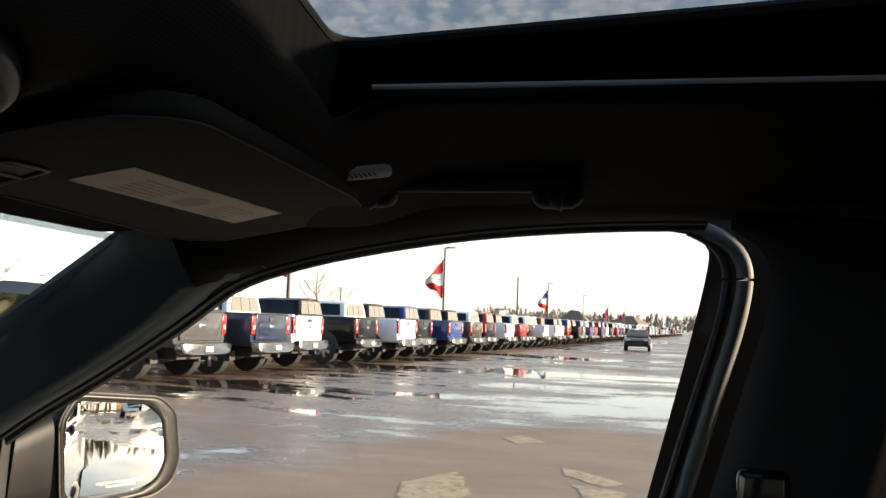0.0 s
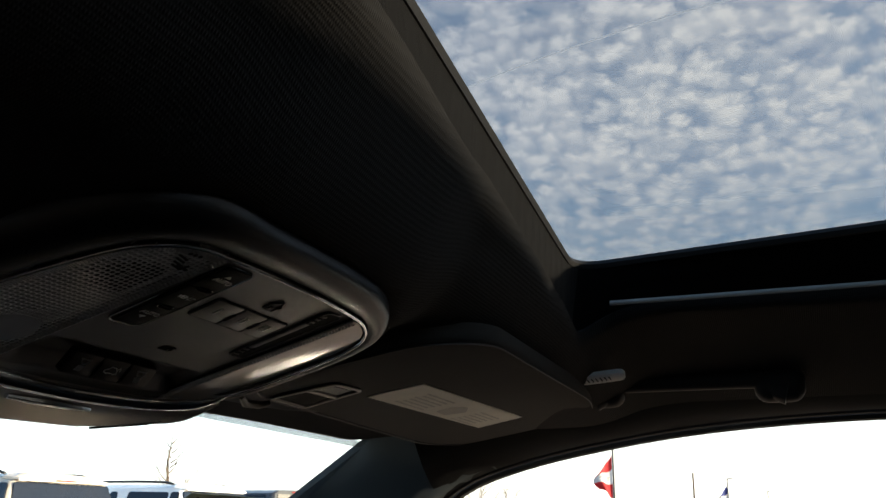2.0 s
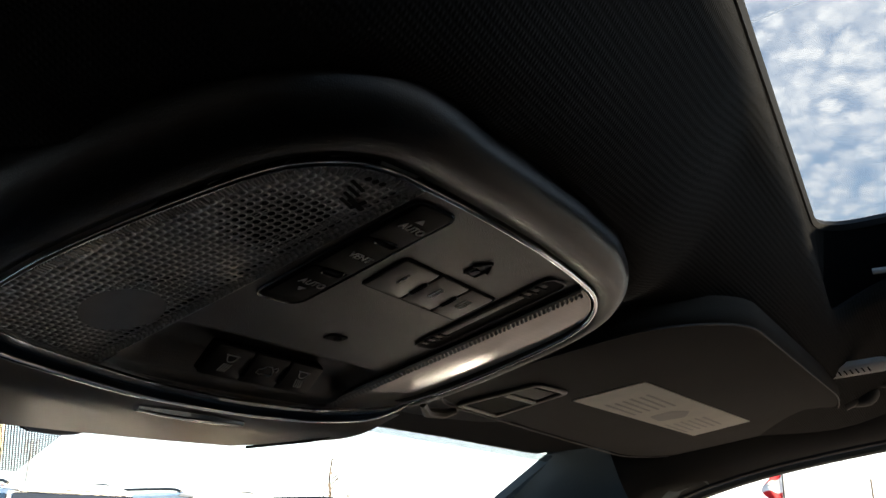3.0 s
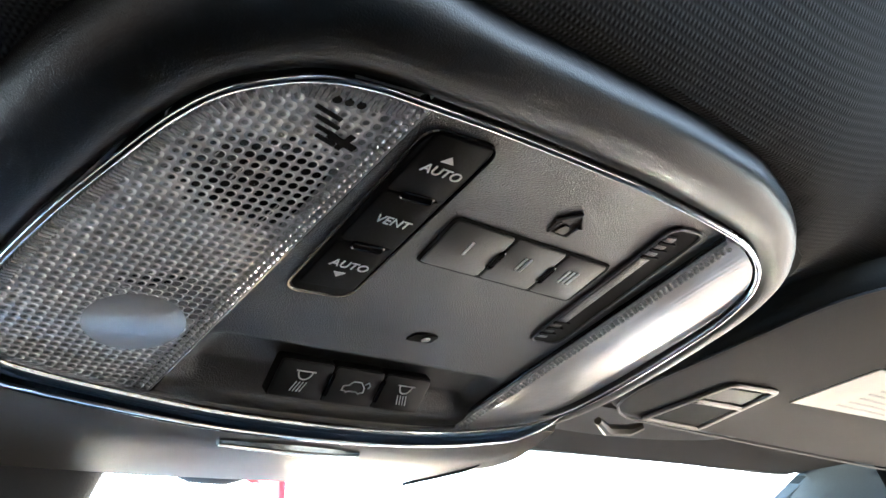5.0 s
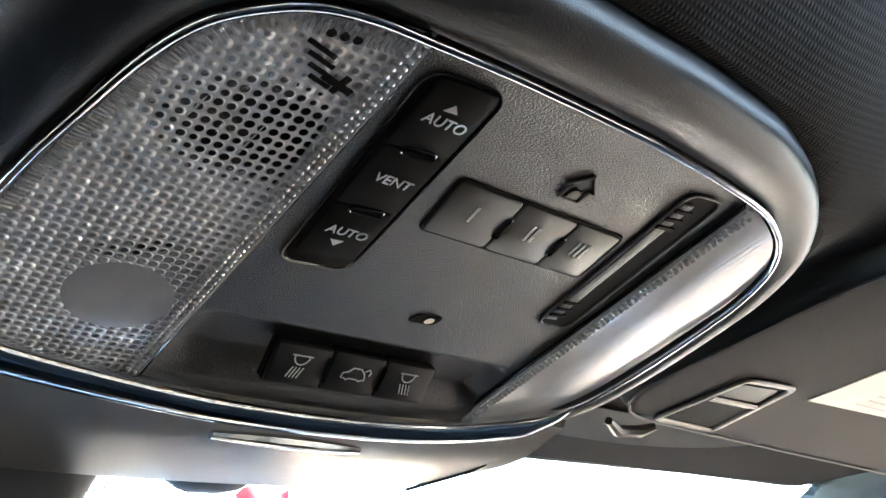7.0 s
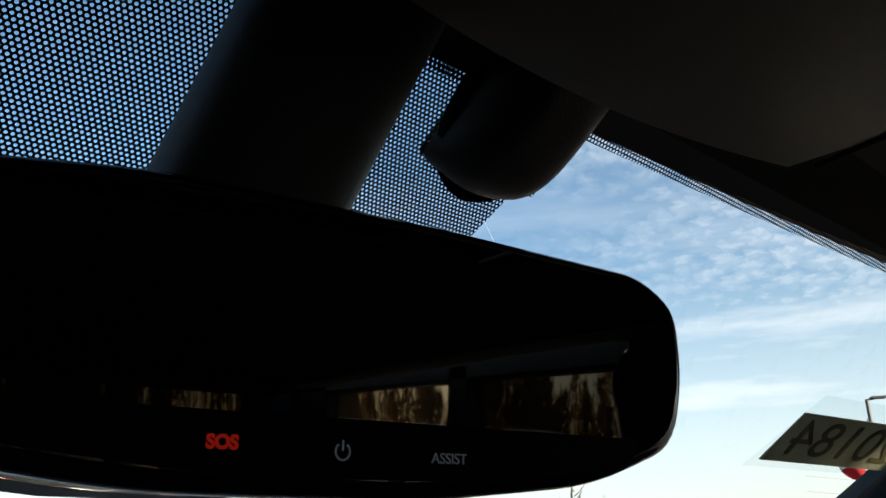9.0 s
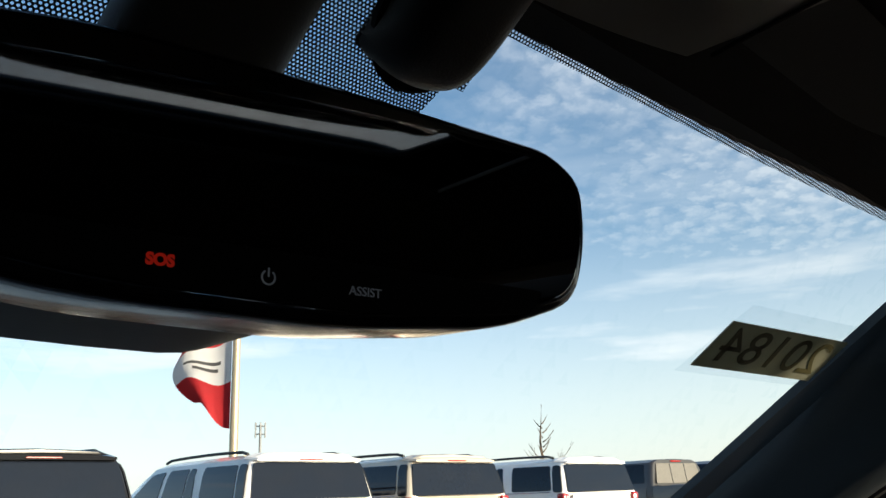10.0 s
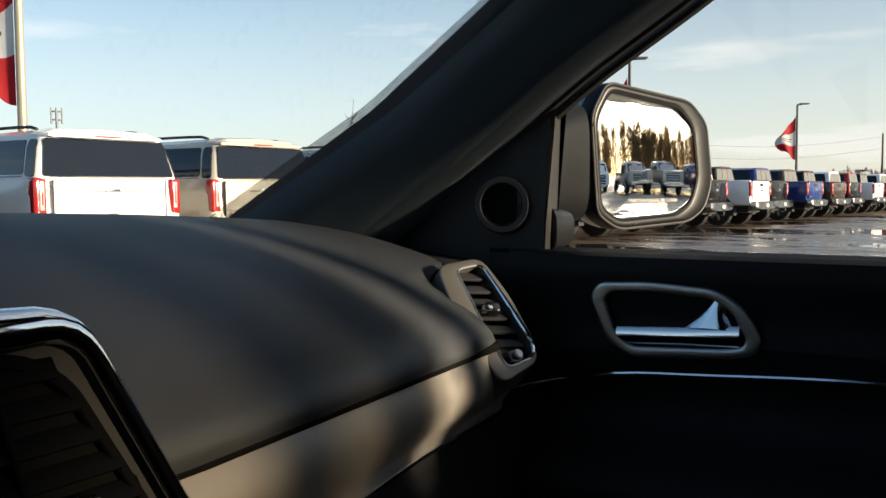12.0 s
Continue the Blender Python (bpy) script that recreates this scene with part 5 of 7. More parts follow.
M["ventring"] = surface("vent_surround", (0.17, 0.155, 0.135), 0.42, metal=0.5, grain=0.00004, grain_size=0.0005, mottle=0.07, mottle_size=0.03)
M["olive_ink"] = surface("faded_ink", (0.075, 0.062, 0.022), 0.6)
M["film"] = pane("clear_film", (0.93, 0.95, 0.96), 0.08)
make_sticker()


# ---------------------------------------------------------------- dashboard
PAD = [(0.0, (0.684, 1.100)), (0.05, (0.682, 1.108)), (0.13, (0.688, 1.124)), (0.25, (0.712, 1.148)), (0.40, (0.760, 1.176)), (0.58, (0.840, 1.203)), (0.76, (0.93, 1.222)), (0.90, (1.01, 1.226)), (1.0, (1.085, 1.205))]


def pad_at(x, v):
    y = smooth_line(v, [(a, p[0]) for a, p in PAD])
    z = smooth_line(v, [(a, p[1]) for a, p in PAD])
    drop = 0.018 * max(0.0, (abs(x) - 0.15) / 0.5) ** 2
    z += 0.045 * max(0.0, x - 0.25) * max(0.0, 1 - v / 0.3)
    z += (0.009 - drop) * max(0.0, min(1.0, (v - 0.15) / 0.6))
    return Vector((x, y, z))


def band_foot(x):
    return smooth_line(x, [(0.10, 0.995), (0.42, 1.031), (0.50, 1.042), (0.61, 1.050), (0.72, 1.061)])


def make_dash():
    dash = thing("dashboard", "black soft-touch dashboard with silver trim band and chrome vents", "dashboard")
    def pad(u, v):
        e = max(0.0, min(1.0, (v - 0.37) / 0.12))
        x = -0.70 + (1.298 + 0.102 * e * e * (3 - 2 * e)) * u
        p = pad_at(x, v)
        end = max(0.0, (abs(x) - 0.655) / 0.045) + 0.6 * max(0.0, (u - 0.965) / 0.035) * (1 - e)
        return (p.x, p.y + 0.01 * end, p.z - 0.012 * end ** 2)
    bm = sheet(pad, 90, 50)
    bmesh.ops.solidify(bm, geom=bm.faces[:], thickness=0.02)
    bmesh.ops.recalc_face_normals(bm, faces=bm.faces[:])
    part("upper_pad", bm, M["pad"], dash, "grained black upper dash pad")
    def band(u, v):
        x = 0.10 + 0.53 * u
        hi, lo = 1.096 + 0.045 * max(0.0, x - 0.25), band_foot(x)
        z = hi + (lo - hi) * v
        return (x, 0.690 - 0.012 * math.sin(math.pi * min(1, v * 1.15)) + 0.010 * v, z)
    bm = sheet(band, 40, 14)
    bmesh.ops.solidify(bm, geom=bm.faces[:], thickness=0.008)
    bmesh.ops.recalc_face_normals(bm, faces=bm.faces[:])
    part("trim_band", bm, M["band"], dash, "champagne grey satin trim band")
    part("seam", tube([(x, 0.6885, 1.0985 + 0.045 * max(0.0, x - 0.25)) for x in np.linspace(-0.68, 0.60, 24)], 0.0045, 8), M["dark"], dash)
    line = [(x, 0.699, band_foot(x) - 0.001) for x in np.linspace(0.10, 0.715, 24)]
    part("accent_strip", tube(line, 0.0022, 8), M["chrome"], dash, "thin chrome accent strip")
    def lower(u, v):
        x = -0.69 + 1.38 * u
        return (x, 0.702 - 0.03 * math.sin(math.pi * v) + 0.02 * v, band_foot(abs(x)) - 0.40 * v)
    bm = sheet(lower, 30, 20)
    bmesh.ops.solidify(bm, geom=bm.faces[:], thickness=0.01)
    bmesh.ops.recalc_face_normals(bm, faces=bm.faces[:])
    part("lower_panel", bm, M["soft"], dash, "black lower panel with glovebox")

    # outer vent
    n = Vector((-0.351, -0.652, 0.672)).normalized()
    ly = (Vector((0, 0, 1)) - n * n.z).normalized()
    lx = ly.cross(n)
    m = basis(Vector((0.655, 0.70, 1.135)) + n * 0.010, lx, ly)
    outer = rounded([(-0.0695, 0.0500), (-0.0190, 0.0575), (-0.0070, 0.014), (-0.0025, -0.0373), (-0.0085, -0.0600), (-0.0545, -0.0780), (-0.0640, -0.0380), (-0.0705, 0.012)], 0.014, 6)
    inner = rounded([(-0.0515, 0.0440), (-0.0225, 0.0485), (-0.0150, 0.014), (-0.0065, -0.037), (-0.0105, -0.0550), (-0.0425, -0.0630), (-0.0465, -0.0328), (-0.0490, 0.0164)], 0.008, 6)
    vent = part("side_vent", prism(outer, -0.030, 0.004, 0.005, 4, m, hole=inner), M["ventring"], dash, "black louvred air vent in a silver surround")
    loop = inner[8:34]
    part("vent_chrome", tube([m @ Vector((x, y, 0.0040)) for x, y in loop], [0.0022 * math.sin(math.pi * (i + 0.5) / len(loop)) ** 0.4 for i in range(len(loop))], 8), M["chrome"], vent, "bright chrome edge")
    part("vent_bezel", tube([m @ Vector((x, y, 0.0036)) for x, y in inner], 0.0011, 8, closed=True), M["satin"], vent, "satin silver vent edge")
    part("vent_back", prism(inner, -0.016, -0.012, m=m), M["dark"], vent)
    for i in range(6):
        y = 0.040 - 0.0150 * i
        part("slat", rbox(0.0335, 0.0115, 0.0030, 0.0010, 2, m @ pose(-0.0362 + 0.0017 * i, y, -0.0035, -22, 0, -6)), M["soft"], vent)
    part("vane_knob", rbox(0.016, 0.012, 0.012, 0.004, 3, m @ pose(-0.032, -0.002, 0.003, 0, 0, -12)), M["gloss"], vent, "chrome-tipped vane knob")
    part("knob_tip", rbox(0.010, 0.005, 0.010, 0.002, 2, m @ pose(-0.039, -0.003, 0.006, 0, 0, -12)), M["chrome"], vent)
    wheel = part("vent_wheel", rbox(0.022, 0.012, 0.006, 0.002, 2, m @ pose(-0.027, -0.049, -0.004, 0, 0, 8)), M["gloss"], vent)
    part("wheel_dial", cyl(0.0045, 0.003, 16, 0.0006, m @ pose(-0.024, -0.049, 0.001)), M["satin"], vent)

    # centre stack vents
    shape = rounded([(-0.255, 1.080), (-0.200, 1.172), (-0.165, 1.198), (0.165, 1.198), (0.196, 1.178), (0.262, 1.060), (0.262, 1.00), (-0.262, 1.00)], 0.018, 5)
    cut = rounded([(0.015, 1.060), (0.020, 1.165), (0.030, 1.180), (0.155, 1.180), (0.180, 1.164), (0.236, 1.070), (0.230, 1.055), (0.10, 1.052)], 0.012, 5)
    mm = basis((0, 0.682, 0), (1, 0, 0), (0, 0, 1))
    stack = part("centre_panel", prism(shape, -0.030, 0.0, 0.004, 3, mm), M["soft"], dash, "black centre panel")
    cv = part("centre_vent", prism([(x * 1.0, z) for x, z in cut], -0.002, 0.0055, 0.001, 1, mm, hole=[(0.115 + (x - 0.115) * 0.93, 1.116 + (z - 1.116) * 0.90) for x, z in cut]), M["key"], stack, "black louvred centre air vent")
    part("vent_back", prism(cut, 0.0005, 0.0012, m=mm), M["dark"], cv)
    for i in range(7):
        z = 1.170 - 0.0165 * i
        x1 = 0.172 + (1.170 - z) * 0.66
        part("slat", rbox(x1 - 0.022, 0.011, 0.003, 0.001, 2, mm @ pose((x1 + 0.022) / 2, z, 0.004, -35)), M["key"], cv)
    part("vane", rbox(0.004, 0.12, 0.010, 0.0015, 2, mm @ pose(0.155, 1.11, 0.004, 0, 0, 14)), M["key"], cv)
    part("vane_knob", rbox(0.020, 0.010, 0.012, 0.004, 2, mm @ pose(0.178, 1.105, 0.010)), M["gloss"], cv)
    top = [(x, 0.680, z) for x, z in rounded([(-0.10, 1.196), (0.168, 1.196), (0.200, 1.176), (0.262, 1.062)], 0.016, 6)[5:-5]]
    rail = []
    for f in np.linspace(0, 1, 30):
        if f < 0.45:
            rail.append((-0.10 + 0.262 * f / 0.45, 0.676, 1.190))
        elif f < 0.6:
            a = (f - 0.45) / 0.15 * radians(62)
            rail.append((0.162 + 0.034 * math.sin(a), 0.676, 1.156 + 0.034 * math.cos(a)))
        else:
            g = (f - 0.6) / 0.4
            rail.append((0.192 + 0.062 * g, 0.676, 1.172 - 0.110 * g))
    part("stack_bezel", tube(rail, [0.010 - 0.005 * min(1.0, max(0.0, (f - 0.42) / 0.15)) for f in np.linspace(0, 1, 30)], 12, flat=1.0), M["chrome"], stack, "broad satin chrome bezel")


make_dash()


# ---------------------------------------------------------------- outer mirror
def make_outer_mirror():
    om = thing("door_mirror", "dark door mirror with chrome-edged housing outside the passenger window", "door mirror")
    ax = Vector((0.937, -0.349, 0)).normalized()
    m = basis((0.972, 0.680, 1.288), ax, (0, 0, 1))
    shape = rounded([(-0.106, -0.068), (-0.116, 0.046), (-0.090, 0.084), (0.060, 0.070), (0.094, 0.044), (0.106, -0.030), (0.092, -0.064), (0.060, -0.080), (-0.070, -0.086)], 0.014, 6)
    inner = [(x * 0.80 - 0.011, y * 0.84) for x, y in shape]
    k = len(shape)
    def shell(u, v):
        i = round(u * k) % k
        x, y = shape[i]
        d = 0.105 * v
        s = math.sqrt(max(0.0, 1 - (v * 0.98) ** 2.6)) if v < 1 else 0.0
        return m @ Vector((x * s + 0.012 * v, y * s, -d))
    bm = sheet(shell, k, 12)
    bmesh.ops.remove_doubles(bm, verts=bm.verts[:], dist=1e-5)
    bmesh.ops.recalc_face_normals(bm, faces=bm.faces[:])
    part("shell", bm, M["navy"], om, "dark navy painted shell")
    part("rim", prism(shape, -0.012, 0.010, 0.006, 3, m, hole=inner), M["rimgloss"], om, "gloss dark rim")
    # slightly domed glass
    nrm = Vector((-0.462, -0.886, -0.022)).normalized()
    gm = basis(m @ Vector((0.002, 0, 0.0005)), Vector((0, 0, 1)).cross(nrm), (0, 0, 1))
    R = 1.5
    def dome(u, v):
        i = round(u * k) % k
        x, y = inner[i][0] * v * 1.01, inner[i][1] * v * 1.01
        p = m @ Vector((x, y, 0))
        q = gm.inverted() @ p
        return gm @ Vector((q.x, q.y, -(q.x * q.x + q.y * q.y) / (2 * R) + 0.001))
    bm = sheet(dome, k, 10)
    bmesh.ops.remove_doubles(bm, verts=bm.verts[:], dist=1e-6)
    bmesh.ops.recalc_face_normals(bm, faces=bm.faces[:])
    glass = part("mirror_glass", bm, M["mirror"], om, "convex mirror glass with etched warning")
    for dz, text in ((-0.052, "OBJECTS IN MIRROR ARE CLOSER"), (-0.0575, "THAN THEY APPEAR")):
        writing(text, 0.0052, M["greyink"], gm @ pose(0.0, dz, 0.0006), glass, "etched_lettering", depth=0.00005)
    part("edge_strip", tube([m @ Vector((x * 0.985, y * 0.985, 0.0085)) for x, y in shape], 0.0016, 8, closed=True), M["rimedge"], om, "thin bright edge of the mirror housing")
    part("bezel", tube([m @ Vector((x * 1.03, y * 1.03, 0.008)) for x, y in inner], 0.0018, 8, closed=True), M["rimgloss"], om)
    # foot towards the door
    def foot(u, v):
        a = 2 * math.pi * v
        p = Vector((0.730, 0.722, 1.210)).lerp(Vector((0.772, 0.722, 1.210)), u)
        return (p.x, p.y + 0.030 * math.copysign(abs(math.cos(a)) ** 0.6, math.cos(a)), p.z + (0.026 - 0.006 * u) * math.copysign(abs(math.sin(a)) ** 0.6, math.sin(a)))
    bm = sheet(foot, 8, 24)
    bmesh.ops.remove_doubles(bm, verts=bm.verts[:], dist=1e-6)
    bmesh.ops.holes_fill(bm, edges=[e for e in bm.edges if e.is_boundary])
    bmesh.ops.recalc_face_normals(bm, faces=bm.faces[:])
    part("foot", bm, M["rimgloss"], om, "black mirror foot")
    def root(u, v):
        a = 2 * math.pi * v
        x = 0.748 + 0.105 * u
        cz, hz = 1.268 + 0.012 * u, 0.046 + 0.020 * u
        return (x, 0.760 - 0.020 * u + 0.030 * math.copysign(abs(math.cos(a)) ** 0.5, math.cos(a)), cz + hz * math.copysign(abs(math.sin(a)) ** 0.5, math.sin(a)))
    bm = sheet(root, 8, 28)
    bmesh.ops.remove_doubles(bm, verts=bm.verts[:], dist=1e-6)
    bmesh.ops.holes_fill(bm, edges=[e for e in bm.edges if e.is_boundary])
    bmesh.ops.recalc_face_normals(bm, faces=bm.faces[:])
    part("arm_shell", bm, M["rimgloss"], om, "dark mirror arm")


M["rimgloss"] = surface("mirror_rim", (0.006, 0.006, 0.006), 0.35, mottle_size=0.03, specular=0.18)
M["rimedge"] = surface("mirror_bezel", (0.10, 0.095, 0.085), 0.35, metal=0.5, mottle_size=0.03)
make_outer_mirror()

# outer face of the passenger door below the window
structure("wall_flank", join(rbox(0.03, 1.9, 0.62, 0.01, 2, pose(0.80, 0.20, 0.86)), rbox(0.09, 1.9, 0.012, 0.004, 1, pose(0.775, 0.20, 1.168))), M["navy"], "dark navy outer door skin", "car body", smooth=False)
structure("wall_bonnet", rbox(1.50, 1.15, 0.05, 0.02, 3, pose(0, 1.70, 1.02, -4)), M["navy"], "dark navy engine bonnet", "bonnet", smooth=False)


# ---------------------------------------------------------------- the lot outside
# The rows of vehicles run along ROW, at right angles to FAR.
TURN = radians(-4.3)
LOT = Matrix.Translation((-0.10, 0.30, 0)) @ Matrix.Rotation(TURN, 4, "Z")


def lot(s, d, z=0.0, turn=0.0):
    """A pose on the lot: s metres along the row, d metres away from the car, turned about z."""
    return LOT @ pose(s, d, z, 0, 0, turn)


def ramp_value(t, value, stops):
    """A broken line of plain numbers over a value."""
    out = stops[0][1]
    for (x0, y0), (x1, y1) in zip(stops, stops[1:]):
        r = node(t, "ShaderNodeMapRange")
        for key, v in (("From Min", x0), ("From Max", x1), ("To Min", 0.0), ("To Max", y1 - y0)):
            r.inputs[key].default_value = v
        link(t, value, r.inputs["Value"])
        out = mathn(t, "ADD", r.outputs["Result"], out)
    return out


def wet_ground():
    m = bpy.data.materials.new("wet_asphalt")
    m.use_nodes = True
    t = m.node_tree
    p = t.nodes["Principled BSDF"]
    co = t.nodes.new("ShaderNodeTexCoord")
    big = node(t, "ShaderNodeTexNoise", Scale=0.16, Detail=5.0, Roughness=0.6, Distortion=0.5)
    mid = node(t, "ShaderNodeTexNoise", Scale=0.9, Detail=6.0, Roughness=0.65)
    fine = node(t, "ShaderNodeTexNoise", Scale=60.0, Detail=3.0, Roughness=0.6)
    stretch = node(t, "ShaderNodeMapping")
    stretch.inputs["Scale"].default_value = (1.25, 0.6, 1.0)
    link(t, co.outputs["Object"], stretch.inputs["Vector"])
    for n in (big, mid, fine):
        link(t, stretch.outputs[0] if n is not fine else co.outputs["Object"], n.inputs["Vector"])
    tone = ramp(t, mid.outputs["Fac"], [(0.3, (0.135, 0.088, 0.050)), (0.7, (0.27, 0.185, 0.112))])
    tone = blend(t, ramp(t, fine.outputs["Fac"], [(0.35, 0.0), (0.7, 0.5)]), tone, (0.19, 0.17, 0.15))
    wet = mathn(t, "MULTIPLY_ADD", mid.outputs["Fac"], 0.35, mathn(t, "MULTIPLY", big.outputs["Fac"], 0.75))
    # a drained stretch where the car stands, and standing water beyond it
    inv = LOT.inverted()
    away = node(t, "ShaderNodeMapping")
    away.inputs["Rotation"].default_value = (0, 0, -TURN)
    away.inputs["Location"].default_value = (inv.translation.x - 3.0, inv.translation.y - 0.4, 0)
    link(t, co.outputs["Object"], away.inputs["Vector"])
    flat = node(t, "ShaderNodeMapping")
    flat.inputs["Scale"].default_value = (0.100, 0.245, 0.0)
    link(t, away.outputs[0], flat.inputs["Vector"])
    far = t.nodes.new("ShaderNodeVectorMath")
    far.operation = "LENGTH"
    link(t, flat.outputs[0], far.inputs[0])
    wobble = mathn(t, "MULTIPLY_ADD", mid.outputs["Fac"], 0.30, far.outputs["Value"])
    wet = mathn(t, "ADD", wet, ramp_value(t, wobble, [(0.95, -0.22), (1.22, 0.0), (1.30, 0.045), (2.6, 0.035), (4.5, 0.0)]))
    puddle = ramp(t, wet, [(0.590, 0.0), (0.630, 1.0)])
    damp = ramp(t, wet, [(0.42, 0.0), (0.60, 1.0)])
    colour = blend(t, damp, tone, blend(t, 1.0, tone, (0.55, 0.53, 0.52), "MULTIPLY"))
    link(t, blend(t, puddle, colour, (0.030, 0.027, 0.024)), p.inputs["Base Color"])
    rough = mathn(t, "MULTIPLY_ADD", damp, -0.38, 0.62)
    rough = mathn(t, "MULTIPLY_ADD", puddle, -0.21, rough)
    link(t, rough, p.inputs["Roughness"])
    b = node(t, "ShaderNodeBump", Strength=0.5, Distance=0.01)
    dry = mathn(t, "MULTIPLY", fine.outputs["Fac"], mathn(t, "SUBTRACT", 1.0, puddle))
    link(t, dry, b.inputs["Height"])
    link(t, b.outputs["Normal"], p.inputs["Normal"])
    return m


def make_ground():
    bm = bmesh.new()
    cols = [[bm.verts.new(LOT @ Vector((x, d, z))) for x in (-900, 1500)] for d, z in ((-900, 0), (2.5, 0), (4.0, 0.015), (6.5, 0.065), (8.0, RISE), (900, RISE))]
    for a, b in zip(cols, cols[1:]):
        bm.faces.new((a[0], a[1], b[1], b[0]))
    structure("ground", bm, wet_ground(), "wet brown-grey asphalt lot with puddles", "ground")


RISE = 0.08
make_ground()


def worn_mark(corners, seed):
    """Old paint on the asphalt with a ragged, worn edge."""
    rng = random.Random(seed)
    out = []
    for (x0, y0), (x1, y1) in zip(corners, corners[1:] + corners[:1]):
        n = max(3, round(math.hypot(x1 - x0, y1 - y0) / 0.07))
        for i in range(n):
            f = i / n
            out.append((x0 + (x1 - x0) * f + rng.uniform(-0.03, 0.03), y0 + (y1 - y0) * f + rng.uniform(-0.025, 0.025)))
    bm = bmesh.new()
    bm.faces.new([bm.verts.new(LOT @ Vector((x, y, 0.004))) for x, y in out])
    bmesh.ops.triangulate(bm, faces=bm.faces[:])
    bmesh.ops.recalc_face_normals(bm, faces=bm.faces[:])
    if bm.faces and sum(f.normal.z for f in bm.faces) < 0:
        bmesh.ops.reverse_faces(bm, faces=bm.faces[:])
    structure("road_marking", bm, M["oldpaint"], "worn beige painted mark on the asphalt", "road marking", smooth=False)


M["oldpaint"] = surface("old_road_paint", (0.36, 0.29, 0.19), 0.7, grain=0.001, grain_size=0.01, mottle=0.3, mottle_size=0.12, stain=(0.20, 0.145, 0.09), stain_size=0.12, stain_cut=(0.45, 0.62))
worn_mark([(7.85, 2.18), (8.70, 1.86), (7.42, 1.40), (7.0, 1.95)], 3)
worn_mark([(9.45, 0.90), (9.05, 0.50), (8.68, 0.20), (8.40, 0.36), (8.75, 0.66), (8.99, 0.84)], 4)
worn_mark([(8.40, 0.68), (8.24, 0.18), (7.60, 0.05), (7.85, 0.50)], 5)
worn_mark([(11.50, 1.95), (11.92, 1.78), (11.32, 1.36), (11.0, 1.70)], 6)


def paint(name, c, metal=0.0, rough=0.18):
    return surface(name, c, rough, metal=metal, mottle=0.05, mottle_size=0.4, coat=0.22, stain=tuple(min(1, v * 0.75 + 0.012) for v in c), stain_size=0.25, stain_cut=(0.6, 0.85))


PAINT = dict(
    white=paint("white_paint", (0.84, 0.84, 0.83)), pearl=paint("pearl_paint", (0.80, 0.785, 0.755)), silver=paint("silver_paint", (0.34, 0.34, 0.34), 0.4),
    champagne=paint("champagne_paint", (0.52, 0.47, 0.39), 0.2), black=surface("black_paint", (0.010, 0.010, 0.011), 0.12, mottle=0.1, mottle_size=0.4, specular=0.22), grey=paint("grey_paint", (0.075, 0.075, 0.078), 0.3),
    blue=paint("blue_paint", (0.015, 0.035, 0.16)), red=paint("red_paint", (0.20, 0.012, 0.012)), navy=paint("navy_paint_dull", (0.012, 0.018, 0.040)),
    brown=paint("brown_paint", (0.060, 0.038, 0.026), 0.3))
M["tyre"] = surface("tyre_rubber", (0.014, 0.014, 0.014), 0.8, grain=0.002, grain_size=0.01)
M["rim"] = surface("alloy_rim", (0.45, 0.45, 0.46), 0.3, metal=0.9, mottle_size=0.1)
M["carglass"] = surface("car_glass", (0.008, 0.011, 0.018), 0.05, mottle=0.1, specular=0.34)
M["taillamp"] = surface("tail_lamp_red", (0.30, 0.010, 0.010), 0.15, mottle=0.1, mottle_size=0.05, coat=0.8)
M["clearlamp"] = surface("clear_lamp", (0.55, 0.54, 0.52), 0.12, metal=0.4, mottle=0.1, mottle_size=0.05, coat=0.8)
M["bumper"] = surface("chrome_bumper", (0.60, 0.60, 0.61), 0.16, metal=1.0, mottle=0.08, mottle_size=0.2)
# Pale beige base: the bright sky mirrored in the cab windows, put into the colour.
M["skylit_cabglass"] = surface("skylit_cab_glass", (0.16, 0.15, 0.13), 0.05, mottle=0.25, mottle_size=0.3, specular=0.5)
M["darktrim"] = surface("dark_gloss_trim", (0.010, 0.011, 0.013), 0.10, mottle=0.1, specular=0.4)
M["blackplastic"] = surface("unpainted_plastic", (0.018, 0.018, 0.018), 0.6, mottle_size=0.1)


def loft_box(sections, closed_ends=True):
    """Rings of (y, half_width, z_low, z_high, rounding) joined along y into a body."""
    bm = bmesh.new()
    rings = []
    for y, w, z0, z1, r in sections:
        ring = []
        for x, z in rrect(2 * w, z1 - z0, min(r, w * 0.9, (z1 - z0) * 0.45), 4):
            ring.append(bm.verts.new((x, y, (z0 + z1) / 2 + z)))
        rings.append(ring)
    k = len(rings[0])
    for a, b in zip(rings, rings[1:]):
        for i in range(k):
            bm.faces.new((a[i], a[(i + 1) % k], b[(i + 1) % k], b[i]))
    if closed_ends:
        bm.faces.new(rings[0][::-1])
        bm.faces.new(rings[-1])
    bmesh.ops.recalc_face_normals(bm, faces=bm.faces[:])
    return bm


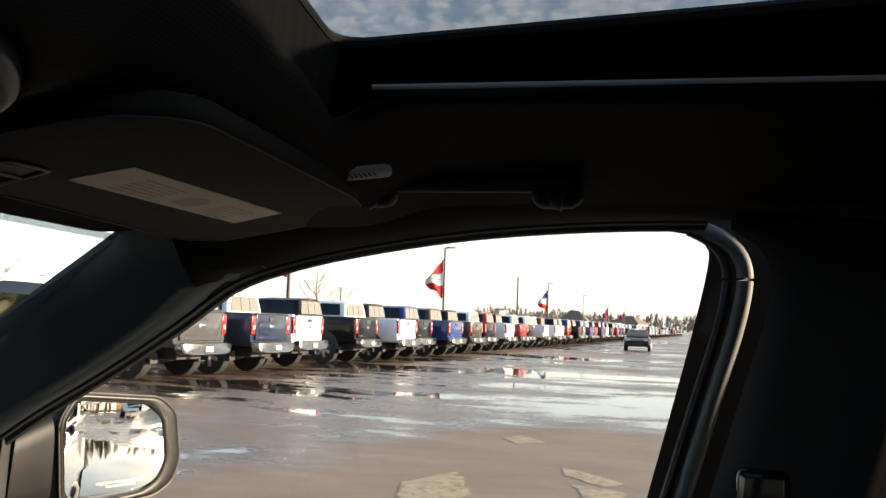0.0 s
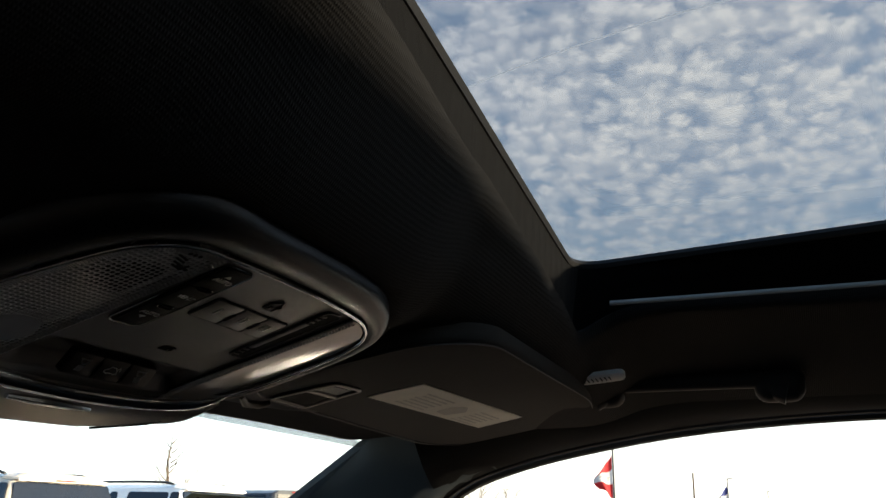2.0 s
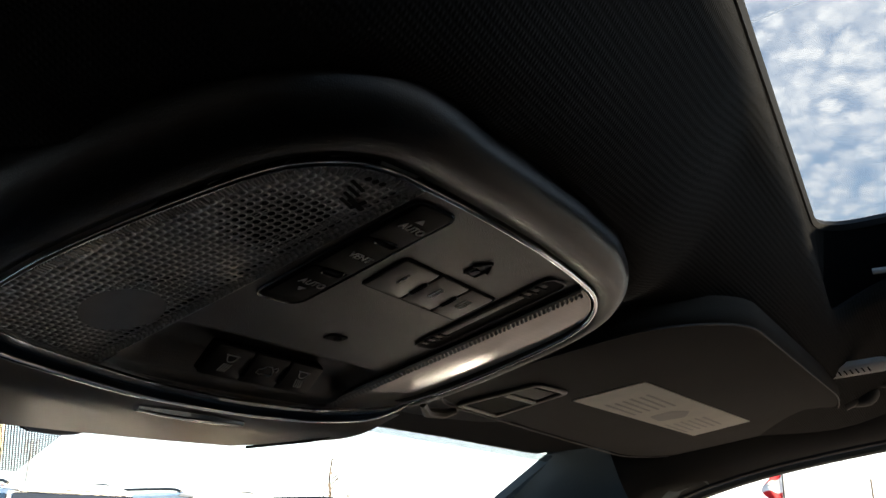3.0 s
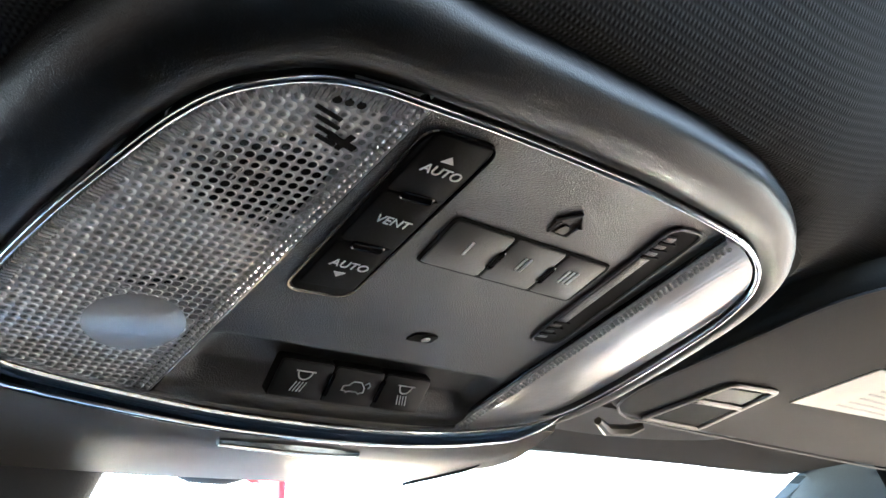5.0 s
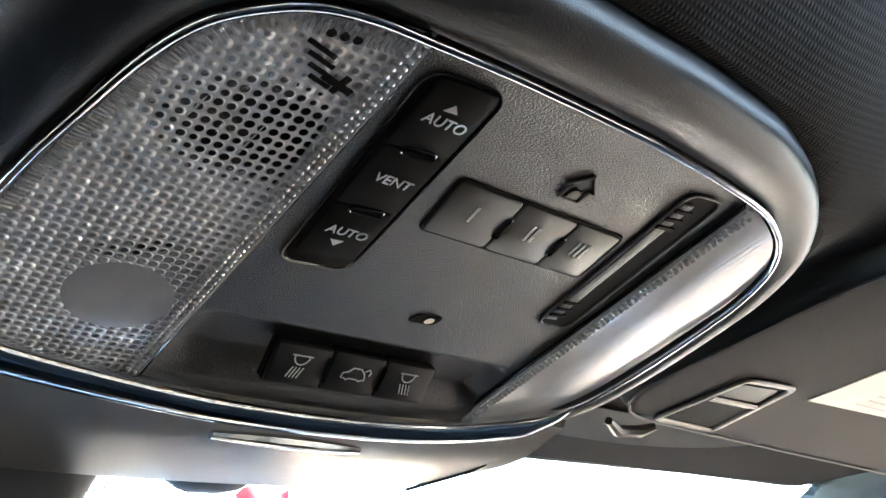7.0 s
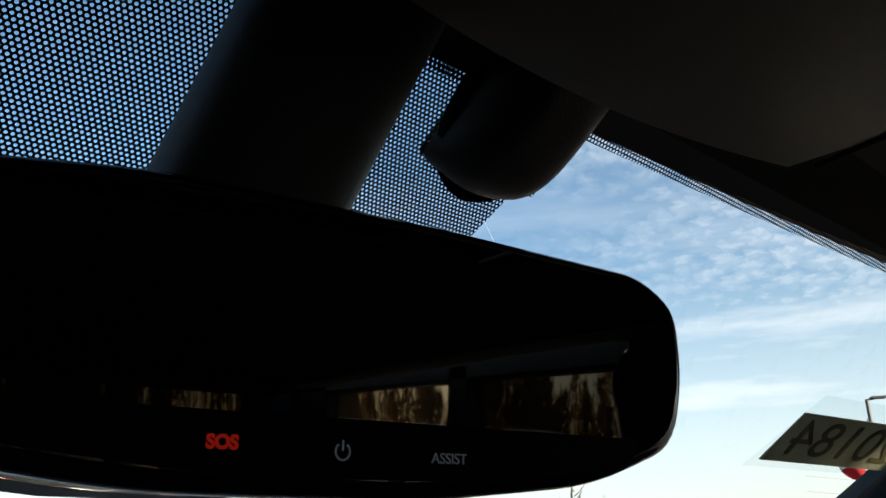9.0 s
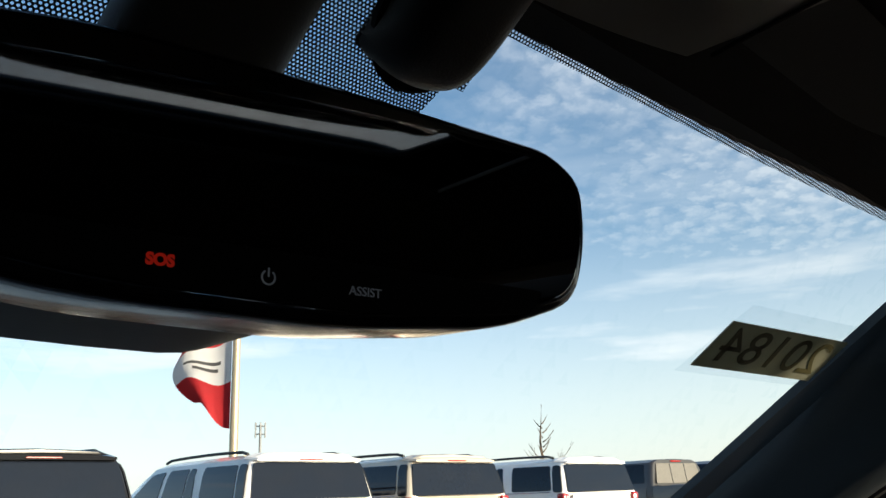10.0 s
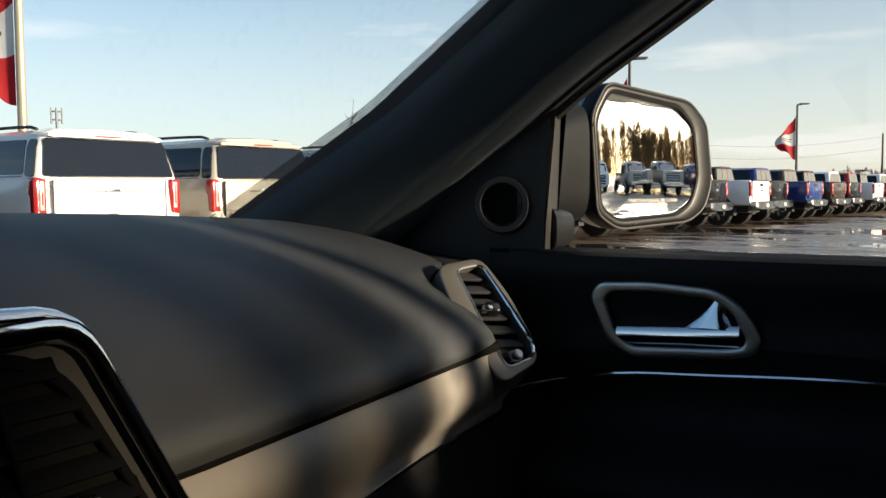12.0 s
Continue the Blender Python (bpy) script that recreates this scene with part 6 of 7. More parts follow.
def wheel(parent, x, y, r=0.40, w=0.28):
    s = 1 if x > 0 else -1
    tyre = part("wheel", cyl(r, w, 28, 0.035, pose(x, y, r, 0, 90)), M["tyre"], parent, "black tyre on an alloy rim")
    out = x + s * (w / 2 + 0.002)
    part("rim", cyl(r * 0.62, 0.02, 24, 0.004, pose(out - s * 0.004, y, r, 0, 90)), M["blackplastic"], tyre)
    for i in range(6):
        a = i * math.pi / 3 + 0.3
        part("spoke", rbox(0.02, r * 0.56, 0.085, 0.010, 1, pose(out + s * 0.008, y, r) @ pose(0, 0, 0, math.degrees(a)) @ pose(0, r * 0.30, 0)), M["rim"], tyre)


def arch(parent, s, x, y, r, z=0.46):
    """The dark inside of a wheel opening, round above and cut off at the sill."""
    pts = [(r * math.cos(a), r * math.sin(a)) for a in np.linspace(0, math.pi, 21)] + [(-r, -0.05), (r, -0.05)]
    part("wheel_arch", prism(pts, -0.05, 0.0, 0.004, 1, basis((s * x, y, z), (0, s, 0), (0, 0, 1))), M["blackplastic"], parent)


def frame_panel(w_lo, w_hi, z0, z1, y0, y1, material, name, parent, label="", thick=0.02, r=0.05):
    """A leaning trapezoid pane across the vehicle: bottom at (y0, z0), top at (y1, z1)."""
    h = math.hypot(y1 - y0, z1 - z0)
    m = basis((0, y0, z0), (1, 0, 0), (0, y1 - y0, z1 - z0))
    shape = rounded([(-w_lo, 0), (w_lo, 0), (w_hi, h), (-w_hi, h)], r, 3)
    return part(name, prism(shape, -thick, 0.006, m=m), material, parent, label)


def side_panel(points, x, material, name, parent, r=0.04, thick=0.02, lean=0.0, label=""):
    """A pane on the flank, outline in (y, z); both flanks."""
    for s in (1, -1):
        m = basis((s * (x + lean * 1.42), 0, 0), (0, s, 0), (-s * lean, 0, 1))
        part(name, prism([(s * y, z) for y, z in rounded(points, r, 3)][::s], -thick, 0.006, m=m), material, parent, label)


def hull(rows):
    """Half outlines, each from the bottom's middle to the top's middle, mirrored and joined along the vehicle."""
    bm = bmesh.new()
    rings = []
    for row in rows:
        ring = [bm.verts.new(p) for p in row] + [bm.verts.new((-x, y, z)) for x, y, z in row[-2:0:-1]]
        rings.append(ring)
    k = len(rings[0])
    for a, b in zip(rings, rings[1:]):
        for i in range(k):
            bm.faces.new((a[i], a[(i + 1) % k], b[(i + 1) % k], b[i]))
    bm.faces.new(rings[0][::-1])
    bm.faces.new(rings[-1])
    bmesh.ops.recalc_face_normals(bm, faces=bm.faces[:])
    return bm


def body_row(outline, belt, y, sx=1.0, roof=1.0, lean=0.0, low=1.0):
    """One half outline at y: narrowed by sx, its glasshouse squashed by roof and leaning forwards, its upper body lowered."""
    out = []
    for x, z in outline:
        zz = z if z <= belt else belt + (z - belt) * roof
        if zz > 1.0:
            zz = 1.0 + (zz - 1.0) * low
        out.append((x * sx, y + lean * max(0.0, z - belt), zz))
    return out


def flank_pane(name, points, outline, belt, parent, material, label=""):
    """A pane let into both flanks, outline in (y, z), lying on the body's side."""
    side = sorted((z, x) for x, z in outline if z >= belt - 0.3)
    zs, xs = [a for a, _ in side], [b for _, b in side]
    for s in (1, -1):
        bm = bmesh.new()
        bm.faces.new([bm.verts.new((0, y, z)) for y, z in rounded(points, 0.05, 3)])
        for z in zs:
            bmesh.ops.bisect_plane(bm, geom=bm.verts[:] + bm.edges[:] + bm.faces[:], plane_co=(0, 0, z), plane_no=(0, 0, 1))
        for v in bm.verts:
            v.co.x = s * (float(np.interp(v.co.z, zs, xs)) + 0.008)
        bm.normal_update()
        for f in bm.faces:
            if f.normal.x * s < 0:
                f.normal_flip()
        bmesh.ops.solidify(bm, geom=bm.faces[:], thickness=0.02)
        part(name, bm, material, parent, label)


SUV_SIDE = [(0, 0.38), (0.78, 0.38), (0.94, 0.44), (1.0, 0.62), (1.022, 0.90), (1.015, 1.12), (0.995, 1.30), (0.97, 1.37), (0.935, 1.52), (0.885, 1.72), (0.81, 1.88), (0.64, 1.945), (0, 1.965)]
BED_SIDE = [(0, 0.66), (0.80, 0.66), (0.95, 0.70), (1.0, 0.86), (1.015, 1.10), (1.0, 1.36), (0.978, 1.47), (0.93, 1.49), (0.88, 1.47), (0.87, 1.42), (0, 1.42)]
CAB_SIDE = [(0, 0.52), (0.85, 0.52), (0.98, 0.58), (1.01, 0.80), (1.022, 1.10), (1.0, 1.36), (0.975, 1.48), (0.93, 1.66), (0.87, 1.86), (0.81, 1.97), (0.64, 2.04), (0, 2.06)]


def make_suv(name, colour, label, at, plate=True):
    """A long, square-tailed estate; its tail at y = 0 and its nose at y = 5.6."""
    car = thing(name, label, "car", "vehicles on the lot", at=at)
    c, o, b = PAINT[colour], SUV_SIDE, 1.37
    rows = [body_row(o, b, 0.0, 0.91, 0.985, 0.24), body_row(o, b, 0.025, 0.96, 1.0, 0.24), body_row(o, b, 0.09, 0.99, 1.0, 0.22), body_row(o, b, 0.30, 1.0, 1.0, 0.10), body_row(o, b, 1.0), body_row(o, b, 2.3),
            body_row(o, b, 2.85, 1.0, 0.97), body_row(o, b, 3.30, 1.0, 0.66), body_row(o, b, 3.75, 1.0, 0.20), body_row(o, b, 3.95, 1.0, 0.06), body_row(o, b, 4.7, 1.0, 0.03, 0, 0.95), body_row(o, b, 5.25, 0.97, 0.0, 0, 0.80), body_row(o, b, 5.55, 0.86, 0.0, 0, 0.4)]
    part("body", hull(rows), c, car)
    # tailgate: window, panel, strip, lamps
    frame_panel(0.885, 0.800, 1.385, 1.83, -0.004, 0.103, M["carglass"], "tailgate_window", car, "dark tailgate window", r=0.03)
    flank_pane("pillar_cover", [(0.05, 1.385), (0.155, 1.82), (0.33, 1.82), (0.245, 1.385)], o, b, car, M["darktrim"], "gloss black pillar cover")
    part("tailgate_panel", rbox(1.52, 0.03, 0.50, 0.014, 3, pose(0, 0.006, 1.10)), c, car)
    part("gate_groove", rbox(1.54, 0.02, 0.008, 0.002, 1, pose(0, -0.004, 0.842)), M["blackplastic"], car)
    for s in (1, -1):
        part("gate_groove", rbox(0.008, 0.02, 0.50, 0.002, 1, pose(s * 0.765, -0.004, 1.10)), M["blackplastic"], car)
    part("gate_strip", rbox(0.66, 0.014, 0.014, 0.004, 1, pose(0, -0.012, 1.205)), M["bumper"], car, "slim chrome tailgate strip")
    part("badge", rbox(0.20, 0.012, 0.035, 0.008, 2, pose(0, -0.014, 1.222)), M["bumper"], car)
    part("badge_bar", rbox(0.30, 0.008, 0.022, 0.003, 1, pose(-0.56, -0.013, 0.885)), M["poledark"] if "poledark" in M else M["blackplastic"], car)
    part("badge_bar", rbox(0.12, 0.008, 0.016, 0.003, 1, pose(-0.65, -0.013, 0.935)), M["bumper"], car)
    part("gate_pull", rbox(0.13, 0.010, 0.028, 0.006, 2, pose(0.0, -0.010, 0.925)), M["blackplastic"], car)
    part("spoiler", hull([[(0, 0.045, 1.845), (0.72, 0.045, 1.845), (0.775, 0.055, 1.855), (0.76, 0.060, 1.878), (0.62, 0.060, 1.893), (0, 0.060, 1.902)],
                          [(0, 0.30, 1.86), (0.78, 0.30, 1.86), (0.83, 0.30, 1.88), (0.80, 0.30, 1.912), (0.64, 0.32, 1.958), (0, 0.32, 1.978)]]), c, car)
    part("brake_lamp", rbox(0.36, 0.012, 0.016, 0.004, 1, pose(0, 0.046, 1.868)), M["taillamp"], car)
    part("wiper", tube([(-0.02, 0.015, 1.395), (0.30, 0.014, 1.425)], 0.009, 6), M["blackplastic"], car)
    for s in (1, -1):
        lamp = part("tail_lamp", rbox(0.165, 0.17, 0.46, 0.045, 4, pose(s * 0.918, 0.075, 1.140)), M["taillamp"], car, "upright red tail lamp")
        part("lamp_bar", rbox(0.058, 0.02, 0.34, 0.02, 3, pose(s * 0.905, -0.010, 1.16)), M["clearlamp"], lamp, "clear inner lamp bar")
        part("lamp_core", rbox(0.020, 0.02, 0.25, 0.008, 2, pose(s * 0.905, -0.015, 1.17)), M["taillamp"], lamp)
        part("roof_rail", tube([(s * 0.70, y, 1.945 + 0.048 * math.sin(math.pi * f) ** 0.25) for f, y in zip(np.linspace(0, 1, 18), np.linspace(0.42, 2.75, 18))], 0.020, 8), M["blackplastic"], car)
        part("belt_strip", tube([(s * 0.977, y, 1.388) for y in (0.30, 1.3, 2.3, 3.45)], 0.007, 6), M["bumper"], car, "chrome belt strip")
        part("door_mirror", rbox(0.22, 0.13, 0.17, 0.045, 3, pose(s * 1.13, 3.30, 1.44)), c, car)
        for y in (1.42, 2.40):
            part("door_gap", rbox(0.010, 0.009, 0.74, 0, 1, pose(s * 1.017, y, 0.98)), M["blackplastic"], car)
            part("door_handle", rbox(0.03, 0.19, 0.034, 0.012, 2, pose(s * 1.024, y - 0.16 + 0.96, 1.19)), M["bumper"], car)
        part("side_moulding", rbox(0.016, 2.4, 0.05, 0.006, 1, pose(s * 1.016, 2.55, 0.66)), c, car)
        part("head_lamp", rbox(0.30, 0.12, 0.24, 0.04, 2, pose(s * 0.70, 5.40, 1.00)), M["clearlamp"], car)
        for wy in (0.98, 4.25):
            arch(car, s, 1.026, wy, 0.47)
            wheel(car, s * 0.905, wy, 0.41, 0.27)
    flank_pane("side_window", [(0.29, 1.41), (0.375, 1.815), (1.26, 1.825), (1.20, 1.41)], o, b, car, M["carglass"])
    flank_pane("side_window", [(1.40, 1.41), (1.50, 1.825), (1.66, 1.825), (1.66, 1.41)], o, b, car, M["carglass"])
    flank_pane("side_window", [(1.70, 1.41), (1.70, 1.825), (2.28, 1.825), (2.34, 1.41)], o, b, car, M["carglass"])
    flank_pane("side_window", [(2.46, 1.41), (2.42, 1.82), (2.80, 1.79), (3.38, 1.43)], o, b, car, M["carglass"])
    frame_panel(0.80, 0.70, 1.47, 1.86, 3.73, 3.02, M["carglass"], "windshield", car, thick=-0.02)
    bump = [(0, 0.44), (0.84, 0.44), (0.96, 0.50), (1.01, 0.62), (1.015, 0.74), (0.99, 0.80), (0, 0.80)]
    part("rear_bumper", hull([[(x * 0.90, -0.115, z * 0.97 + 0.02) for x, z in bump], [(x * 0.97, -0.085, z) for x, z in bump], [(x, 0.02, z) for x, z in bump], [(x * 1.004, 0.30, z) for x, z in bump]]), c, car)
    part("bumper_step", rbox(1.46, 0.05, 0.045, 0.012, 2, pose(0, -0.095, 0.785)), M["blackplastic"], car, "black bumper step pad")
    part("tow_panel", prism(rounded([(-0.22, 0.06), (0.22, 0.06), (0.17, -0.06), (-0.17, -0.06)], 0.015, 2), -0.02, 0.012, m=basis((0, -0.112, 0.615), (1, 0, 0), (0, 0, 1))), M["clearlamp"], car, "bright hitch surround")
    part("tow_hole", rbox(0.26, 0.02, 0.07, 0.01, 1, pose(0, -0.122, 0.62)), M["blackplastic"], car)
    if plate:
        part("plate", rbox(0.31, 0.014, 0.16, 0.006, 1, pose(0, -0.014, 1.06)), M["blackplastic"], car, "dark number plate frame")
        for dz, w in ((0.022, 0.22), (-0.022, 0.16)):
            part("plate_bar", rbox(w, 0.006, 0.026, 0, 1, pose(0, -0.022, 1.06 + dz)), M["lampgrey"], car)
    return car


def pickup_shell(car, colour):
    """Bed, cab and glass that every pickup shares."""
    c = PAINT[colour]
    part("bed", hull([body_row(BED_SIDE, 1.6, y, k) for y, k in ((0.02, 0.965), (0.06, 0.99), (0.5, 1.0), (1.93, 1.0))]), c, car)
    o, b = CAB_SIDE, 1.48
    rows = [body_row(o, b, 1.965, 0.95, 0.985, 0.14), body_row(o, b, 2.00, 0.985, 1.0, 0.14), body_row(o, b, 2.12, 1.0, 1.0, 0.08), body_row(o, b, 3.2), body_row(o, b, 3.55, 1.0, 0.95), body_row(o, b, 3.95, 1.0, 0.52),
            body_row(o, b, 4.32, 1.0, 0.07), body_row(o, b, 4.6, 1.0, 0.03), body_row(o, b, 5.3, 0.99, 0.02, 0, 0.96), body_row(o, b, 5.72, 0.94, 0.0, 0, 0.86)]
    part("cab", hull(rows), c, car)
    # The rear pane's paleness is sky reflection held in its base colour.
    frame_panel(0.80, 0.70, 1.535, 1.955, 1.958, 2.022, M["skylit_cabglass"], "rear_window", car, "rear window with pale sky reflection put into its colour", r=0.03)
    frame_panel(0.82, 0.72, 1.56, 1.93, 4.27, 3.72, M["carglass"], "windshield", car, thick=-0.02)


def make_pickup(name, colour, label, at, gate_trim="bumper"):
    """A crew-cab pickup; its tailgate at y = 0 and its nose at y = 5.8."""
    car = thing(name, label, "pickup truck", "vehicles on the lot", at=at)
    c, o, b = PAINT[colour], CAB_SIDE, 1.48
    pickup_shell(car, colour)
    part("bed_liner", rbox(1.66, 1.76, 0.02, 0.005, 1, pose(0, 0.99, 1.428)), M["blackplastic"], car)
    part("brake_lamp", rbox(0.36, 0.03, 0.03, 0.006, 1, pose(0, 2.035, 2.005)), M["taillamp"], car)
    part("window_bar", rbox(0.02, 0.012, 0.42, 0.003, 1, pose(-0.25, 1.984, 1.745, -9)), M["darktrim"], car)
    part("window_bar", rbox(0.02, 0.012, 0.42, 0.003, 1, pose(0.25, 1.984, 1.745, -9)), M["darktrim"], car)
    flank_pane("side_window", [(2.16, 1.54), (2.24, 1.94), (2.98, 1.95), (3.02, 1.54)], o, b, car, M["carglass"])
    flank_pane("side_window", [(3.12, 1.54), (3.08, 1.95), (3.50, 1.93), (4.02, 1.54)], o, b, car, M["carglass"])
    part("tailgate", rbox(1.56, 0.06, 0.64, 0.022, 3, pose(0, 0.000, 1.155)), c, car)
    part("gate_panel", rbox(1.26, 0.02, 0.30, 0.010, 2, pose(0, -0.030, 1.10)), c, car)
    part("gate_handle", rbox(0.28, 0.02, 0.10, 0.012, 2, pose(0, -0.040, 1.335)), M["blackplastic"], car)
    part("gate_lip", rbox(1.56, 0.10, 0.035, 0.014, 2, pose(0, -0.012, 1.475)), M["blackplastic"], car)
    part("badge", rbox(0.22, 0.016, 0.075, 0.020, 2, pose(0, -0.046, 1.16)), M["bumper"], car)
    part("badge_bar", rbox(0.24, 0.008, 0.030, 0.003, 1, pose(-0.52, -0.034, 0.90)), M["bumper"], car)
    bump = [(0, 0.54), (0.66, 0.54), (0.90, 0.58), (0.97, 0.66), (0.975, 0.78), (0, 0.78)]
    part("rear_bumper", hull([[(x * 0.90, -0.24, z * 0.96 + 0.03) for x, z in bump], [(x * 0.97, -0.20, z) for x, z in bump], [(x, -0.04, z) for x, z in bump]]), M[gate_trim] if gate_trim in M else c, car, "chrome rear bumper")
    part("bumper_pad", rbox(1.50, 0.17, 0.02, 0.008, 1, pose(0, -0.12, 0.785)), M["blackplastic"], car, "black bumper step pad")
    part("plate_recess", rbox(0.40, 0.02, 0.15, 0.01, 1, pose(0, -0.240, 0.665)), M["blackplastic"], car)
    part("plate", rbox(0.28, 0.012, 0.12, 0.004, 1, pose(0, -0.250, 0.665)), M["lampgrey"], car)
    part("hitch", rbox(0.10, 0.20, 0.10, 0.01, 1, pose(0, -0.16, 0.47)), M["blackplastic"], car)
    part("chassis", rbox(1.1, 5.0, 0.24, 0.02, 1, pose(0, 2.7, 0.54)), M["blackplastic"], car)
    part("axle", tube([(-0.85, 1.05, 0.43), (0, 1.05, 0.43), (0.85, 1.05, 0.43)], [0.06, 0.14, 0.06], 10), M["blackplastic"], car)
    part("grille", rbox(1.30, 0.10, 0.46, 0.04, 3, pose(0, 5.70, 1.08)), M["blackplastic"], car)
    for i in range(3):
        part("grille_bar", rbox(1.26, 0.04, 0.055, 0.014, 2, pose(0, 5.755, 0.94 + 0.14 * i)), M["bumper"], car, "chrome grille bar")
    part("front_bumper", hull([[(x * 1.0, 5.60, z) for x, z in bump], [(x * 0.97, 5.86, z) for x, z in bump], [(x * 0.90, 5.92, z * 0.96 + 0.03) for x, z in bump]]), M["bumper"], car)
    for s in (1, -1):
        lamp = part("tail_lamp", rbox(0.19, 0.13, 0.46, 0.035, 3, pose(s * 0.892, 0.035, 1.20)), M["taillamp"], car, "red tail lamp")
        part("lamp_pane", rbox(0.11, 0.02, 0.10, 0.015, 2, pose(s * 0.890, -0.030, 1.14)), M["clearlamp"], lamp)
        part("head_lamp", rbox(0.30, 0.16, 0.30, 0.05, 3, pose(s * 0.79, 5.62, 1.13)), M["clearlamp"], car)
        part("door_mirror", rbox(0.22, 0.12, 0.26, 0.04, 3, pose(s * 1.14, 3.92, 1.56)), M["blackplastic"], car)
        for y in (2.10, 3.07, 4.12):
            part("door_gap", rbox(0.010, 0.009, 0.86, 0, 1, pose(s * 1.016, y, 1.02)), M["blackplastic"], car)
        for y in (2.90, 3.90):
            part("door_handle", rbox(0.03, 0.20, 0.035, 0.012, 2, pose(s * 1.022, y, 1.26)), M["bumper"], car)
        part("running_board", tube([(s * 1.0, y, 0.46) for y in (2.0, 3.0, 4.1)], 0.05, 10), M["bumper"], car)
        part("mud_flap", rbox(0.26, 0.02, 0.24, 0.01, 1, pose(s * 0.88, 0.52, 0.46)), M["blackplastic"], car)
        for wy in (1.05, 4.78):
            arch(car, s, 1.024, wy, 0.51, 0.52)
            wheel(car, s * 0.905, wy, 0.44, 0.29)
    return car


D0 = 9.75


def berth(s):
    """How far off the row of pickups stands, s metres along it."""
    return D0 - 0.035 * (s - 18)


make_suv("estate_car", "black", "glossy black square-tailed SUV parked tail-out in the row", lot(3.05, D0, RISE))
make_suv("estate_car", "pearl", "dirty white long SUV with red tail lamps parked in the row", lot(6.32, D0, RISE), plate=False)
make_suv("estate_car", "champagne", "champagne long SUV with a dark plate parked in the row", lot(8.86, D0 + 0.05, RISE))
make_suv("estate_car", "white", "white boxy SUV parked in the row", lot(12.25, D0 + 0.2, RISE), plate=False)

ROWS_OF = [(17.15, "grey", "dark grey"), (19.83, "navy", "navy blue"), (22.73, "white", "white"), (26.99, "black", "black"), (29.82, "white", "white"), (32.78, "black", "black"), (35.87, "blue", "bright blue"), (39.63, "brown", "dark brown"), (43.2, "black", "black"), (46.5, "white", "white"), (49.8, "red", "red"), (53.2, "black", "black"), (56.6, "white", "white"), (60.2, "white", "white"), (63.7, "white", "white"), (67.2, "red", "red"), (70.6, "black", "black")]
first = {}
for s, colour, words in ROWS_OF:
    at = lot(s, berth(s) + 0.2 * math.sin(s * 3.1), RISE, 1.2 * math.sin(s * 1.7) - 2)
    if colour in first:
        copy_thing(first[colour], at)
    else:
        first[colour] = make_pickup("pickup_truck", colour, f"{words} crew-cab pickup with chrome bumper parked tail-out in the row", at)
silver = make_pickup("pickup_truck", "silver", "silver crew-cab pickup with chrome bumper parked tail-out in the row", lot(74.0, berth(74), RISE))


def far_pickup(colour, words, at):
    """The same pickup for the far end of the rows, with its main parts only."""
    car = thing("pickup_truck", f"{words} pickup far down the row", "pickup truck", "vehicles on the lot", at=at)
    pickup_shell(car, colour)
    part("tailgate", rbox(1.56, 0.06, 0.64, 0.022, 1, pose(0, 0.000, 1.155)), PAINT[colour], car)
    part("rear_bumper", rbox(1.86, 0.2, 0.22, 0.04, 1, pose(0, -0.10, 0.62)), M["bumper"], car)
    for s_ in (1, -1):
        part("tail_lamp", rbox(0.18, 0.12, 0.44, 0.02, 1, pose(s_ * 0.892, 0.03, 1.20)), M["taillamp"], car)
        for wy in (1.05, 4.75):
            part("wheel", cyl(0.42, 0.28, 18, 0.03, pose(s_ * 0.89, wy, 0.42, 0, 90)), M["tyre"], car)
    return car


rnd = random.Random(4)
tones = ["white", "black", "silver", "grey", "red", "blue", "white", "navy"]
far_first = {}
spots = [(77.4 + 3.4 * i, berth(77.4 + 3.4 * i) + rnd.uniform(-0.3, 0.3), rnd.uniform(-1.5, 1.5) - 2) for i in range(62)]
spots += [(14.0 + 4.2 * i, D0 + 17.5, 180 + rnd.uniform(-1, 1)) for i in range(26)]
for s, d, turn in spots:
    colour = rnd.choice(tones)
    if colour in far_first:
        copy_thing(far_first[colour], lot(s, d, RISE, turn))
    else:
        far_first[colour] = far_pickup(colour, {"grey": "dark grey", "navy": "navy blue"}.get(colour, colour), lot(s, d, RISE, turn))
# trucks behind the car, nose towards it
for x, y, kind, a in ((3.6, -27.0, first["white"], 3), (6.9, -24.0, silver, -4), (9.6, -23.5, silver, -2), (12.6, -23.0, first["blue"], 0), (15.8, -22.6, first["grey"], 0), (-1.5, -32.0, first["black"], -2)):
    copy_thing(kind, pose(x, y, 0, 0, 0, a) @ pose(0, -5.8, 0))


